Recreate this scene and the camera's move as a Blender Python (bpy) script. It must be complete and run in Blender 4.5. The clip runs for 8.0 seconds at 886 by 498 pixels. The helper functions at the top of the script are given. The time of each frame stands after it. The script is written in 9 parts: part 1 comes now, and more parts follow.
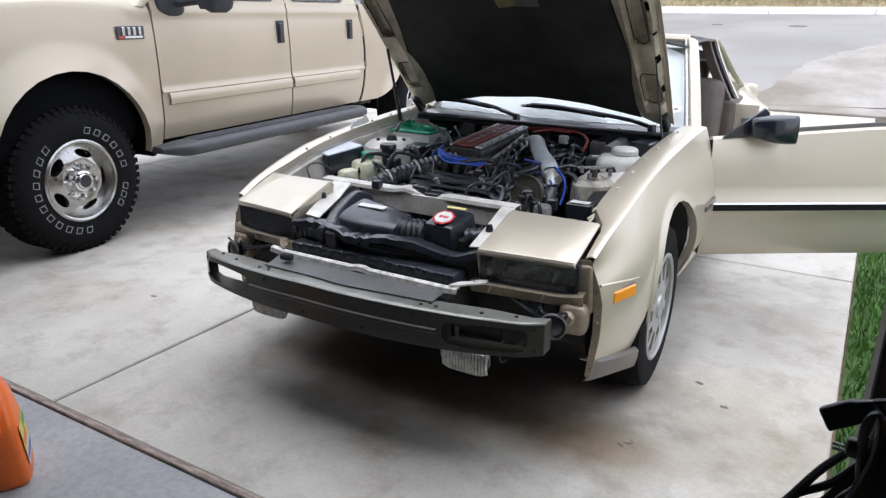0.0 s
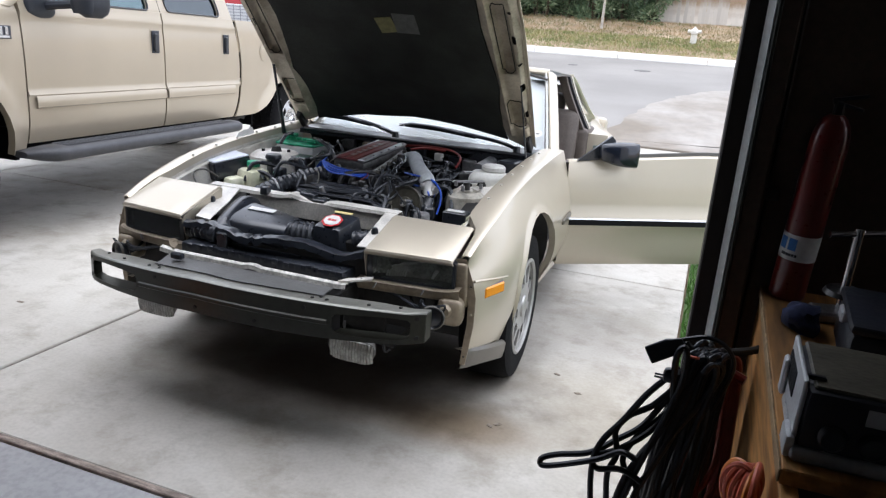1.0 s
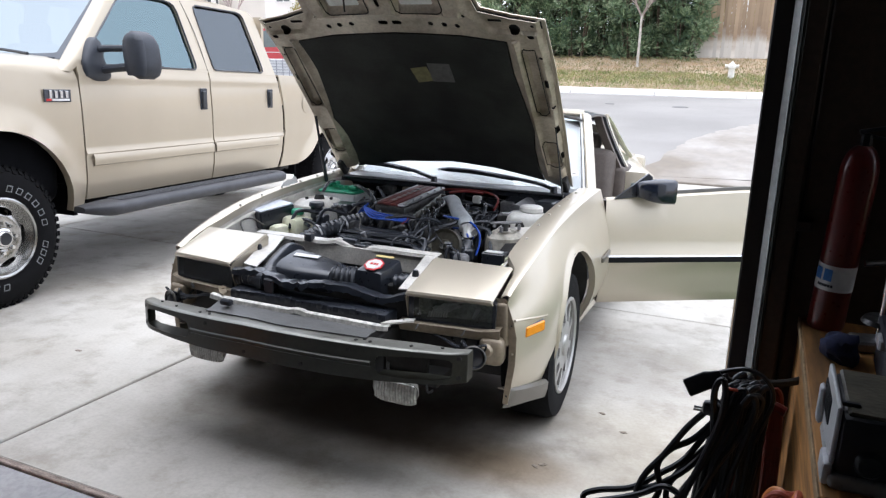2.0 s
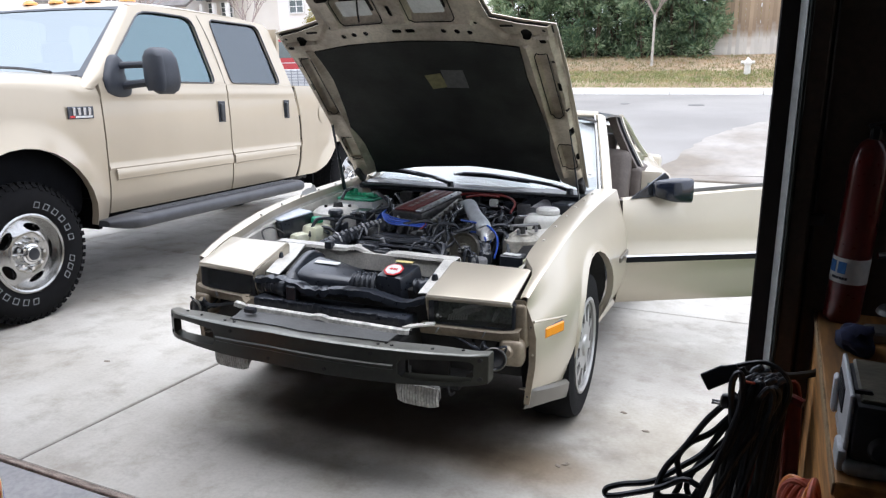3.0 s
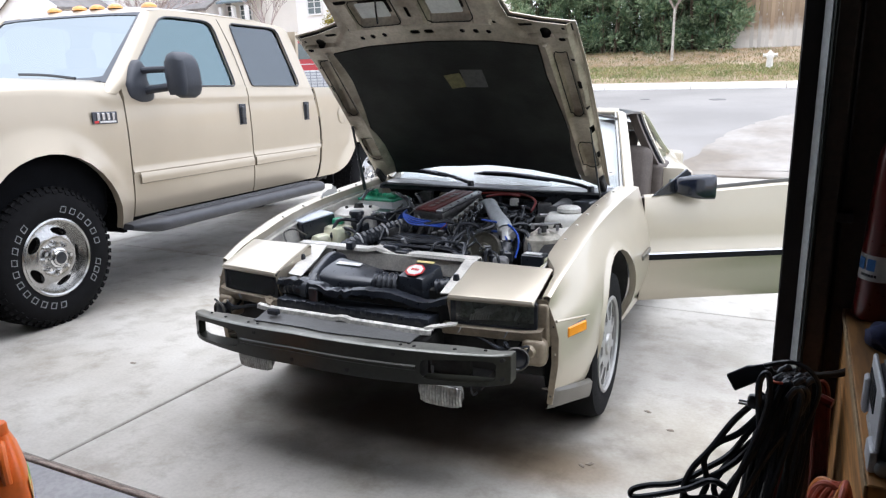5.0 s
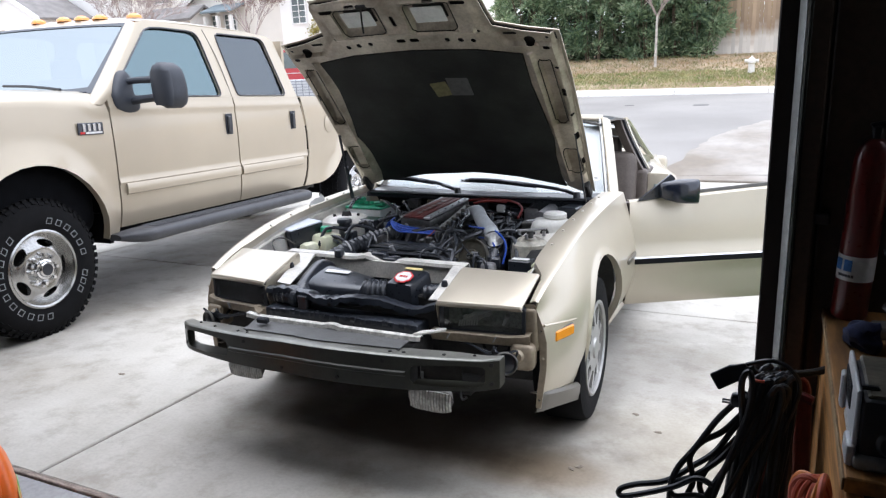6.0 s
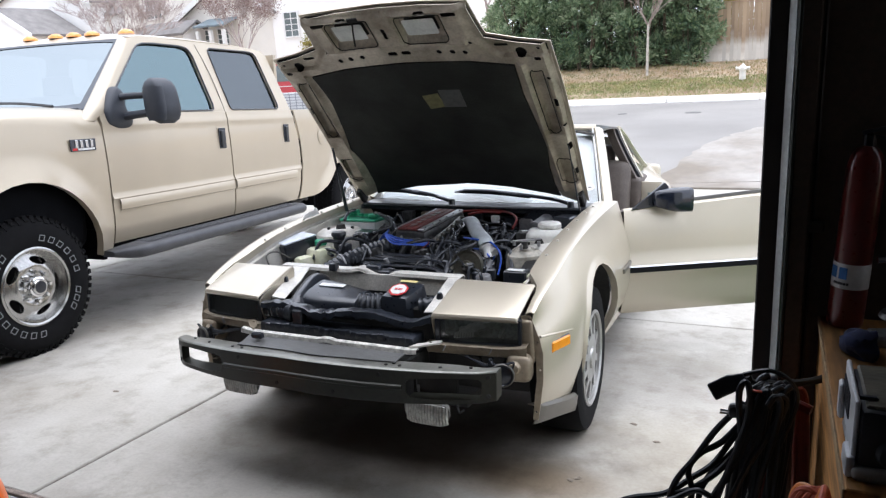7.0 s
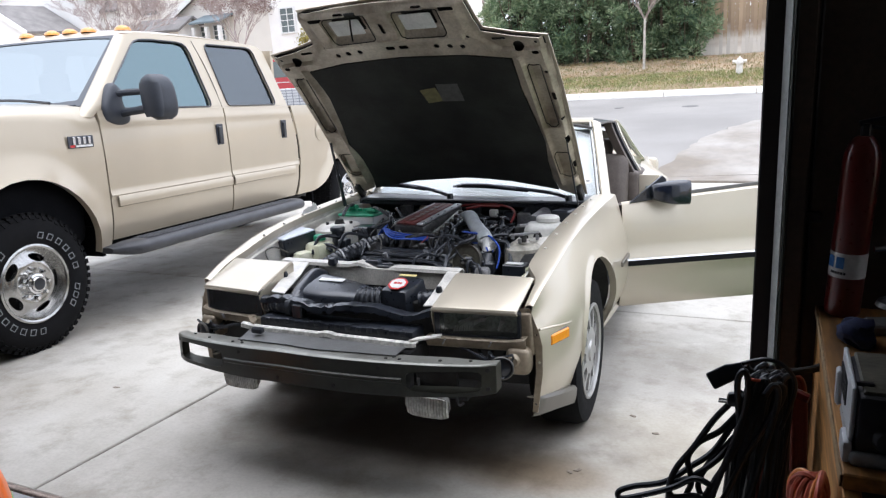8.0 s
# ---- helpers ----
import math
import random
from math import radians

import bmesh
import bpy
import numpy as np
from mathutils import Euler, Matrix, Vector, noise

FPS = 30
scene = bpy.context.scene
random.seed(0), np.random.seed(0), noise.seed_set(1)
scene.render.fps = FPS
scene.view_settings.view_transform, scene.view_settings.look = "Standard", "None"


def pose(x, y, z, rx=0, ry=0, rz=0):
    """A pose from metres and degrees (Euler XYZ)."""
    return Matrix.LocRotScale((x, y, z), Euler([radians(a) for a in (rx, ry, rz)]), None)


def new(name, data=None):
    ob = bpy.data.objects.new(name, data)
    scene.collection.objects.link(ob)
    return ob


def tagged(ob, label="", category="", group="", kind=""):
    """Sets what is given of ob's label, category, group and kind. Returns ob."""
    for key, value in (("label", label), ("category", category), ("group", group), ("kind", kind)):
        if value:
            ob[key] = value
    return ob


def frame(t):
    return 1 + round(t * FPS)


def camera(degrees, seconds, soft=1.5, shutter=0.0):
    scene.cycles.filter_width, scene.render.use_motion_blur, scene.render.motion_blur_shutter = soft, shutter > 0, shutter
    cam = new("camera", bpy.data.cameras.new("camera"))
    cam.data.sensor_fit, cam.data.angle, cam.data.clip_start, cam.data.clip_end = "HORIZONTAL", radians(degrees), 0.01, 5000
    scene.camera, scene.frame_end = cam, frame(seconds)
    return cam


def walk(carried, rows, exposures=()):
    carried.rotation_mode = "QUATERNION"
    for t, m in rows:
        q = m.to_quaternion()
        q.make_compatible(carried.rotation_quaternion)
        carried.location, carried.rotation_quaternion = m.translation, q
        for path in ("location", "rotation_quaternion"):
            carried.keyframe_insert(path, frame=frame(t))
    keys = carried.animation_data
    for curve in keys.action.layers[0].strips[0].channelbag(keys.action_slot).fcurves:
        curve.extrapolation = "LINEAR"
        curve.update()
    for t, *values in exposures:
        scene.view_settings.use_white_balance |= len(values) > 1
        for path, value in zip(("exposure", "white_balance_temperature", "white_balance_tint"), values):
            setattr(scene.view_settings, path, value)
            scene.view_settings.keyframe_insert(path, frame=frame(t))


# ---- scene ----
SLOPE = Matrix.Rotation(radians(-4.5), 4, "X")  # the driveway falls away from the garage
cam = camera(63.96, 8.0, soft=1.3)
PATH = [
    (0.0, 1.370, -2.631, 1.361, 30.87, -18.57, -0.35),
    (0.5, 1.411, -2.795, 1.325, 26.52, -18.32, -1.15),
    (1.0, 1.419, -2.875, 1.345, 20.76, -16.10, -4.22),
    (1.2, 1.425, -2.862, 1.358, 23.70, -15.78, -2.01),
    (2.3, 1.446, -2.944, 1.351, 23.83, -12.21, -1.65),
    (2.5, 1.442, -2.954, 1.353, 25.22, -12.94, -1.43),
    (3.0, 1.458, -2.949, 1.357, 24.78, -12.44, -0.21),
    (3.5, 1.453, -2.949, 1.359, 25.22, -12.06, 0.05),
    (4.0, 1.449, -2.954, 1.363, 24.56, -12.39, 0.50),
    (4.5, 1.448, -2.945, 1.363, 24.94, -12.02, 1.05),
    (4.7, 1.450, -2.946, 1.363, 26.49, -12.76, 0.66),
    (5.8, 1.462, -2.968, 1.362, 25.08, -11.60, 1.14),
    (6.0, 1.463, -2.972, 1.365, 25.10, -11.97, 1.21),
    (6.5, 1.466, -2.964, 1.365, 24.59, -9.04, 1.69),
    (7.0, 1.463, -2.962, 1.369, 24.59, -11.14, 1.96),
    (7.5, 1.468, -2.965, 1.364, 24.42, -11.21, 1.86),
    (8.0, 1.463, -2.972, 1.365, 24.35, -11.52, 2.30),
]
walk(cam, [(t, SLOPE @ pose(x, y, z, 90 + pitch, roll, yaw)) for t, x, y, z, yaw, pitch, roll in PATH], exposures=[(0.0, 0.57, 6040, 13), (1.2, 0.65, 6060, 13), (2.3, 0.77, 6000, 13), (6.0, 0.77, 6000, 13), (6.8, 0.70, 6030, 13), (8.0, 0.69, 6030, 13)])

# ---- light: a bright overcast sky ----
SUN_EL, SUN_AZ = radians(83), radians(12)
world = bpy.data.worlds.new("overcast")
scene.world = world
world.use_nodes = True
wn, wl = world.node_tree.nodes, world.node_tree.links
sky = wn.new("ShaderNodeTexSky")
sky.sky_type, sky.sun_disc, sky.sun_elevation, sky.sun_rotation = "NISHITA", False, SUN_EL, SUN_AZ
sky.dust_density, sky.air_density = 1.0, 1.0
grey = wn.new("ShaderNodeHueSaturation")
grey.inputs["Saturation"].default_value = 0.12
wl.new(sky.outputs[0], grey.inputs["Color"])
cloud = wn.new("ShaderNodeMix")  # an even cloud layer over most of the sky
cloud.data_type = "RGBA"
cloud.inputs["Factor"].default_value = 0.8
cloud.inputs["B"].default_value = (10.2, 10.6, 11.3, 1)
wl.new(grey.outputs[0], cloud.inputs["A"])
wl.new(cloud.outputs["Result"], wn["Background"].inputs["Color"])
wn["Background"].inputs["Strength"].default_value = 0.125
sun = new("sun", bpy.data.lights.new("sun", "SUN"))
sun.data.energy, sun.data.angle, sun.data.color = 1.95, radians(75), (1.0, 0.98, 0.96)
sun.matrix_world = Matrix.Rotation(-SUN_AZ, 4, "Z") @ Matrix.Rotation(-(radians(90) - SUN_EL), 4, "X")


# ---- materials ----
def mat(name, base, rough=0.5, metal=0.0, var=0.12, scale=6.0, fine=90.0, bump=0.05, coat=0.0, second=None, spots=0.0, rand=0.0, stretch=(1, 1, 1)):
    """A surface with colour variation at two scales, fine relief and uneven gloss."""
    m = bpy.data.materials.new(name)
    m.use_nodes = True
    n, l = m.node_tree.nodes, m.node_tree.links
    b = n["Principled BSDF"]
    tc, mp = n.new("ShaderNodeTexCoord"), n.new("ShaderNodeMapping")
    mp.inputs["Scale"].default_value = stretch
    l.new(tc.outputs["Object"], mp.inputs["Vector"])
    big, small = n.new("ShaderNodeTexNoise"), n.new("ShaderNodeTexNoise")
    big.inputs["Scale"].default_value, big.inputs["Detail"].default_value = scale, 5
    small.inputs["Scale"].default_value, small.inputs["Detail"].default_value = fine, 3
    l.new(mp.outputs[0], big.inputs["Vector"])
    l.new(mp.outputs[0], small.inputs["Vector"])
    dark = second or [c * (1 - 2.2 * var) for c in base]
    ramp = n.new("ShaderNodeValToRGB")
    ramp.color_ramp.elements[0].position, ramp.color_ramp.elements[1].position = 0.32, 0.66
    ramp.color_ramp.elements[0].color, ramp.color_ramp.elements[1].color = (*dark, 1), (*base, 1)
    l.new(big.outputs["Fac"], ramp.inputs["Fac"])
    mix = n.new("ShaderNodeMix")
    mix.data_type, mix.blend_type = "RGBA", "MULTIPLY"
    mix.inputs["Factor"].default_value = min(1.0, var * 3 + spots)
    r2 = n.new("ShaderNodeValToRGB")
    r2.color_ramp.elements[0].position, r2.color_ramp.elements[1].position = 0.35, 0.6
    r2.color_ramp.elements[0].color = (0.55, 0.55, 0.55, 1)
    l.new(small.outputs["Fac"], r2.inputs["Fac"])
    l.new(ramp.outputs["Color"], mix.inputs["A"])
    l.new(r2.outputs["Color"], mix.inputs["B"])
    out = mix.outputs["Result"]
    if rand:
        info, hsv, ma = n.new("ShaderNodeObjectInfo"), n.new("ShaderNodeHueSaturation"), n.new("ShaderNodeMapRange")
        ma.inputs["To Min"].default_value, ma.inputs["To Max"].default_value = 1 - rand, 1 + rand
        l.new(info.outputs["Random"], ma.inputs["Value"])
        l.new(ma.outputs[0], hsv.inputs["Value"])
        l.new(out, hsv.inputs["Color"])
        out = hsv.outputs["Color"]
    l.new(out, b.inputs["Base Color"])
    rr = n.new("ShaderNodeMapRange")
    rr.inputs["To Min"].default_value, rr.inputs["To Max"].default_value = max(0.02, rough - 0.08), min(1, rough + 0.08)
    l.new(small.outputs["Fac"], rr.inputs["Value"])
    l.new(rr.outputs[0], b.inputs["Roughness"])
    b.inputs["Metallic"].default_value = metal
    b.inputs["Coat Weight"].default_value, b.inputs["Coat Roughness"].default_value = coat, 0.06
    if bump:
        bp = n.new("ShaderNodeBump")
        bp.inputs["Strength"].default_value, bp.inputs["Distance"].default_value = min(1, bump * 4), 0.004
        l.new(small.outputs["Fac"], bp.inputs["Height"])
        l.new(bp.outputs[0], b.inputs["Normal"])
    return m


def glass(name, tint=(0.85, 0.9, 0.9), rough=0.02, dark=0.0, ior=1.55, gloss=(1, 1, 1)):
    """Thin window glass: clear with a reflection; dark: privacy tint."""
    m = bpy.data.materials.new(name)
    m.use_nodes = True
    n, l = m.node_tree.nodes, m.node_tree.links
    n.remove(n["Principled BSDF"])
    tr, gl, mx, fr = n.new("ShaderNodeBsdfTransparent"), n.new("ShaderNodeBsdfGlossy"), n.new("ShaderNodeMixShader"), n.new("ShaderNodeFresnel")
    tr.inputs["Color"].default_value = (*[c * (1 - dark) for c in tint], 1)
    gl.inputs["Roughness"].default_value, gl.inputs["Color"].default_value = rough, (*gloss, 1)
    fr.inputs["IOR"].default_value = ior
    l.new(fr.outputs[0], mx.inputs["Fac"])
    l.new(tr.outputs[0], mx.inputs[1])
    l.new(gl.outputs[0], mx.inputs[2])
    l.new(mx.outputs[0], n["Material Output"].inputs["Surface"])
    return m


CONCRETE = mat("concrete", (0.55, 0.53, 0.485), 0.8, var=0.06, scale=1.7, fine=70, bump=0.02, second=(0.43, 0.405, 0.36))


def stain_shade(m, spots):
    """Soft-edged stains and painted shade on a slab: (x, y, radius x, radius y, colour, strength) in the slab's plane.
    """
    n, l = m.node_tree.nodes, m.node_tree.links
    b = n["Principled BSDF"]
    src = b.inputs["Base Color"].links[0].from_socket
    tc, nz = n.new("ShaderNodeTexCoord"), n.new("ShaderNodeTexNoise")
    nz.inputs["Scale"].default_value, nz.inputs["Detail"].default_value = 2.6, 6
    l.new(tc.outputs["Object"], nz.inputs["Vector"])
    for x, y, rx, ry, col, k in spots:
        mp, ln, ad, rp, mx = n.new("ShaderNodeMapping"), n.new("ShaderNodeVectorMath"), n.new("ShaderNodeMath"), n.new("ShaderNodeMapRange"), n.new("ShaderNodeMix")
        mp.vector_type = "TEXTURE"
        mp.inputs["Location"].default_value, mp.inputs["Scale"].default_value = (x, y, 0), (rx, ry, 50)
        ln.operation = "LENGTH"
        l.new(tc.outputs["Object"], mp.inputs["Vector"])
        l.new(mp.outputs[0], ln.inputs[0])
        ad.operation, ad.inputs[1].default_value = "MULTIPLY_ADD", 0.7
        l.new(nz.outputs["Fac"], ad.inputs[0])
        l.new(ln.outputs["Value"], ad.inputs[2])
        rp.interpolation_type = "SMOOTHSTEP"
        for key, val in (("From Min", 0.5), ("From Max", 1.5), ("To Min", k), ("To Max", 0.0)):
            rp.inputs[key].default_value = val
        l.new(ad.outputs[0], rp.inputs["Value"])
        mx.data_type, mx.blend_type = "RGBA", "MULTIPLY"
        l.new(rp.outputs[0], mx.inputs["Factor"])
        l.new(src, mx.inputs["A"])
        mx.inputs["B"].default_value = (*col, 1)
        src = mx.outputs["Result"]
    # small weathered blotches all over
    for scale, lo, hi, col, k in ((0.9, 0.46, 0.60, (0.76, 0.735, 0.69), 0.8), (4.2, 0.50, 0.66, (0.70, 0.675, 0.64), 0.8)):
        bn_, rp, mx = n.new("ShaderNodeTexNoise"), n.new("ShaderNodeMapRange"), n.new("ShaderNodeMix")
        bn_.inputs["Scale"].default_value, bn_.inputs["Detail"].default_value, bn_.inputs["Roughness"].default_value = scale, 9, 0.68
        l.new(tc.outputs["Object"], bn_.inputs["Vector"])
        for key, val in (("From Min", lo), ("From Max", hi), ("To Min", 0.0), ("To Max", k)):
            rp.inputs[key].default_value = val
        l.new(bn_.outputs["Fac"], rp.inputs["Value"])
        mx.data_type, mx.blend_type = "RGBA", "MULTIPLY"
        l.new(rp.outputs[0], mx.inputs["Factor"])
        l.new(src, mx.inputs["A"])
        mx.inputs["B"].default_value = (*col, 1)
        src = mx.outputs["Result"]
    l.new(src, b.inputs["Base Color"])


stain_shade(CONCRETE, (
    (0.12, -0.44, 0.95, 0.60, (0.13, 0.092, 0.064), 0.92),  # old oil under the engine, deepened with the shade there
    # shade inside the front wheel, painted onto the slab
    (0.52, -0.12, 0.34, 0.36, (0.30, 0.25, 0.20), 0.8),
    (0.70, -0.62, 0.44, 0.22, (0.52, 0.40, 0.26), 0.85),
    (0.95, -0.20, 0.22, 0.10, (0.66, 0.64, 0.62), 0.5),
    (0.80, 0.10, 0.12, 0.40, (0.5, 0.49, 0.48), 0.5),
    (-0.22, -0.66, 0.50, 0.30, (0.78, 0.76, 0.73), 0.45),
    # broad shade under the car body, painted onto the slab
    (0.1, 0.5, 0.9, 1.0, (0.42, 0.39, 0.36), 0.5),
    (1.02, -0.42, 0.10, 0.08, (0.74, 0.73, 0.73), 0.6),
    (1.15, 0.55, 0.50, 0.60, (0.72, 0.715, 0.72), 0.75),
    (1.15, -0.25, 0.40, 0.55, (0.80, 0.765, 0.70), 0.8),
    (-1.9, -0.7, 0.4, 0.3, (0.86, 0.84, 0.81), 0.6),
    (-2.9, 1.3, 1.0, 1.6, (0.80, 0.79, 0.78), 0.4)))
SLAB = mat("garage_concrete", (0.42, 0.42, 0.425), 0.65, var=0.12, scale=1.6, fine=50, bump=0.04)
JOINT = mat("joint_filler", (0.10, 0.088, 0.078), 0.95, var=0.2, scale=8)
ROTTEN = mat("joint_board", (0.43, 0.35, 0.30), 0.95, var=0.25, scale=14, stretch=(1, 6, 1))
ASPHALT = mat("asphalt", (0.285, 0.270, 0.252), 0.9, var=0.10, scale=0.35, fine=60, bump=0.12)
PALE = mat("wet_patch_asphalt", (0.335, 0.31, 0.28), 0.7, var=0.10, scale=0.9, fine=6, bump=0.02, second=(0.185, 0.155, 0.12), stretch=(1, 0.6, 1))
CURB = mat("curb_concrete", (0.72, 0.70, 0.66), 0.85, var=0.08, scale=2.0, fine=30)
LAWN = mat("lawn_soil", (0.075, 0.14, 0.035), 0.95, var=0.25, scale=3, fine=70, bump=0.2)
DRY = mat("dry_bank", (0.46, 0.36, 0.25), 0.95, var=0.22, scale=1.2, fine=24, bump=0.2, second=(0.27, 0.19, 0.12))
GRASS = mat("grass_blade", (0.10, 0.24, 0.035), 0.6, var=0.25, scale=5, bump=0, second=(0.05, 0.13, 0.02))
OLIVE = mat("olive_grass_blade", (0.40, 0.40, 0.15), 0.7, var=0.3, scale=1.4, bump=0, second=(0.19, 0.26, 0.07))
DRYGRASS = mat("dry_grass_blade", (0.52, 0.36, 0.20), 0.8, var=0.25, scale=2, bump=0, second=(0.12, 0.16, 0.04))
JAMB = mat("dark_jamb_paint", (0.030, 0.024, 0.024), 0.55, var=0.15, scale=5)
TRIM = mat("grey_trim", (0.62, 0.64, 0.62), 0.5, var=0.1, scale=8)
# the shade beside the door opening is put into this dark colour
GWALL = mat("unlit_drywall", (0.105, 0.078, 0.060), 0.9, var=0.15, scale=3, bump=0.04)
# walls out of view, kept dark grey to cut the bounced light
DRYWALL = mat("darkened_drywall", (0.20, 0.19, 0.18), 0.9, var=0.06, scale=2, bump=0.03)
STUCCO = mat("stucco", (0.60, 0.57, 0.52), 0.9, var=0.05, scale=4, fine=60, bump=0.15)
OSB = mat("raw_wood_panel", (0.62, 0.30, 0.085), 0.7, var=0.32, scale=9, fine=60, stretch=(1, 0.15, 1))


# ---- mesh helpers ----
def thing(name, label, category, m=Matrix(), group="", kind=""):
    ob = new(name)
    ob.empty_display_size = 0.1
    ob.matrix_world = m
    return tagged(ob, label, category, group, kind)


def finish(name, bm, material, smooth=35):
    bmesh.ops.recalc_face_normals(bm, faces=bm.faces)
    me = bpy.data.meshes.new(name)
    bm.to_mesh(me)
    bm.free()
    me.materials.append(material)
    if smooth:
        me.shade_smooth()
        me.set_sharp_from_angle(angle=radians(smooth))
    return me


def part(name, bm, material, parent, label="", smooth=35):
    ob = new(name, finish(name, bm, material, smooth))
    ob.parent = parent
    return tagged(ob, label)


def group(name, parent, label=""):
    ob = new(name)
    ob.empty_display_size = 0.05
    ob.parent = parent
    return tagged(ob, label)


def solo(name, bm, material, label, category, m=Matrix(), kind="", group="", smooth=35):
    ob = new(name, finish(name, bm, material, smooth))
    ob.matrix_world = m
    return tagged(ob, label, category, group, kind)


def box(bm, c, s, bev=0.0, m=None, seg=1):
    r = bmesh.ops.create_cube(bm, size=1.0)["verts"]
    for v in r:
        v.co = Vector((v.co.x * s[0], v.co.y * s[1], v.co.z * s[2]))
    if bev:
        es = list({e for v in r for e in v.link_edges})
        r = list({v for f in bmesh.ops.bevel(bm, geom=es, offset=bev, segments=seg, affect="EDGES", profile=0.5)["faces"] for v in f.verts} | {v for v in r if v.is_valid})
    mm = Matrix.Translation(c) @ (m or Matrix())
    for v in r:
        v.co = mm @ v.co
    return bm


def nb():
    return bmesh.new()


def bx(c, s, bev=0.0, m=None, seg=1):
    return box(nb(), c, s, bev, m, seg)


def frame_of(d):
    d = Vector(d).normalized()
    a = Vector((0, 0, 1)) if abs(d.z) < 0.9 else Vector((1, 0, 0))
    u = d.cross(a).normalized()
    return u, d.cross(u).normalized()


def cyl(bm, p0, p1, r0, r1=None, n=16, cap=True):
    r1 = r0 if r1 is None else r1
    p0, p1 = Vector(p0), Vector(p1)
    u, w = frame_of(p1 - p0)
    rings = []
    for p, r in ((p0, r0), (p1, r1)):
        rings.append([bm.verts.new(p + (u * math.cos(a) + w * math.sin(a)) * r) for a in (2 * math.pi * k / n for k in range(n))])
    for k in range(n):
        bm.faces.new((rings[0][k], rings[0][(k + 1) % n], rings[1][(k + 1) % n], rings[1][k]))
    if cap:
        bm.faces.new(rings[0][::-1])
        bm.faces.new(rings[1])
    return bm


def lathe(bm, prof, m, n=32, closed=False):
    """Turn (radius, height) pairs about the z axis of m."""
    rings = []
    for r, h in prof:
        rings.append([bm.verts.new(m @ Vector((max(r, 1e-4) * math.cos(a), max(r, 1e-4) * math.sin(a), h))) for a in (2 * math.pi * k / n for k in range(n))])
    idx = list(range(len(rings))) + ([0] if closed else [])
    for a, b in zip(idx, idx[1:]):
        for k in range(n):
            bm.faces.new((rings[a][k], rings[a][(k + 1) % n], rings[b][(k + 1) % n], rings[b][k]))
    if not closed:
        for q, rev in ((rings[0], True), (rings[-1], False)):
            bm.faces.new(q[::-1] if rev else q)
    return bm


def spline(pts, step=6):
    pts = [Vector(p) for p in pts]
    out = []
    for i in range(len(pts) - 1):
        a, b, c, d = pts[max(i - 1, 0)], pts[i], pts[i + 1], pts[min(i + 2, len(pts) - 1)]
        for k in range(step):
            t = k / step
            out.append(0.5 * (2 * b + (c - a) * t + (2 * a - 5 * b + 4 * c - d) * t * t + (3 * b - a - 3 * c + d) * t ** 3))
    return out + [pts[-1]]


def tube(bm, pts, r, n=8, step=6, smooth=True, ripple=0.0, pitch=0.02):
    """A round tube through the points; ripple: a corrugated hose."""
    if ripple:
        ctrl = spline(pts, 24)
    else:
        ctrl = spline(pts, step) if smooth else [Vector(p) for p in pts]
    rings, up, run = [], None, 0.0
    for i, p in enumerate(ctrl):
        d = (ctrl[min(i + 1, len(ctrl) - 1)] - ctrl[max(i - 1, 0)]).normalized()
        if up is None:
            up = frame_of(d)[0]
        up = (up - d * up.dot(d)).normalized()
        w = d.cross(up)
        run += (p - ctrl[i - 1]).length if i else 0
        rr = r * (1 + ripple * math.sin(run / pitch * 2 * math.pi)) if ripple else r
        rings.append([bm.verts.new(p + (up * math.cos(a) + w * math.sin(a)) * rr) for a in (2 * math.pi * k / n for k in range(n))])
    for a, b in zip(rings, rings[1:]):
        for k in range(n):
            bm.faces.new((a[k], a[(k + 1) % n], b[(k + 1) % n], b[k]))
    bm.faces.new(rings[0][::-1])
    bm.faces.new(rings[-1])
    return bm


def loft(bm, secs, closed=False, ends=False):
    """A skin over sections of equal length; closed: each section is a ring."""
    rows = [[bm.verts.new(Vector(p)) for p in s] for s in secs]
    n = len(rows[0])
    for a, b in zip(rows, rows[1:]):
        for k in range(n if closed else n - 1):
            try:
                bm.faces.new((a[k], a[(k + 1) % n], b[(k + 1) % n], b[k]))
            except ValueError:
                pass
    if ends and closed:
        bm.faces.new(rows[0][::-1])
        bm.faces.new(rows[-1])
    return bm


def thicken(bm, t):
    bmesh.ops.recalc_face_normals(bm, faces=bm.faces)
    bmesh.ops.solidify(bm, geom=list(bm.faces), thickness=t)
    return bm


def sheet(outer, holes=(), t=0.002, m=Matrix(), bm=None):
    """A flat plate in the xy plane of m with holes through it, t thick."""
    bm = bm or nb()
    tmp = nb()
    edges = []
    for loop in (outer, *holes):
        vs = [tmp.verts.new((p[0], p[1], 0)) for p in loop]
        edges += [tmp.edges.new((vs[i], vs[(i + 1) % len(vs)])) for i in range(len(vs))]
    fs = [f for f in bmesh.ops.triangle_fill(tmp, use_beauty=True, use_dissolve=False, edges=edges)["geom"] if isinstance(f, bmesh.types.BMFace)]
    up = bmesh.ops.extrude_face_region(tmp, geom=fs)["geom"]
    for v in up:
        if isinstance(v, bmesh.types.BMVert):
            v.co.z += t
    tmp.verts.index_update()
    made = [bm.verts.new(m @ v.co) for v in tmp.verts]
    for f in tmp.faces:
        try:
            bm.faces.new([made[v.index] for v in f.verts])
        except ValueError:
            pass
    tmp.free()
    return bm


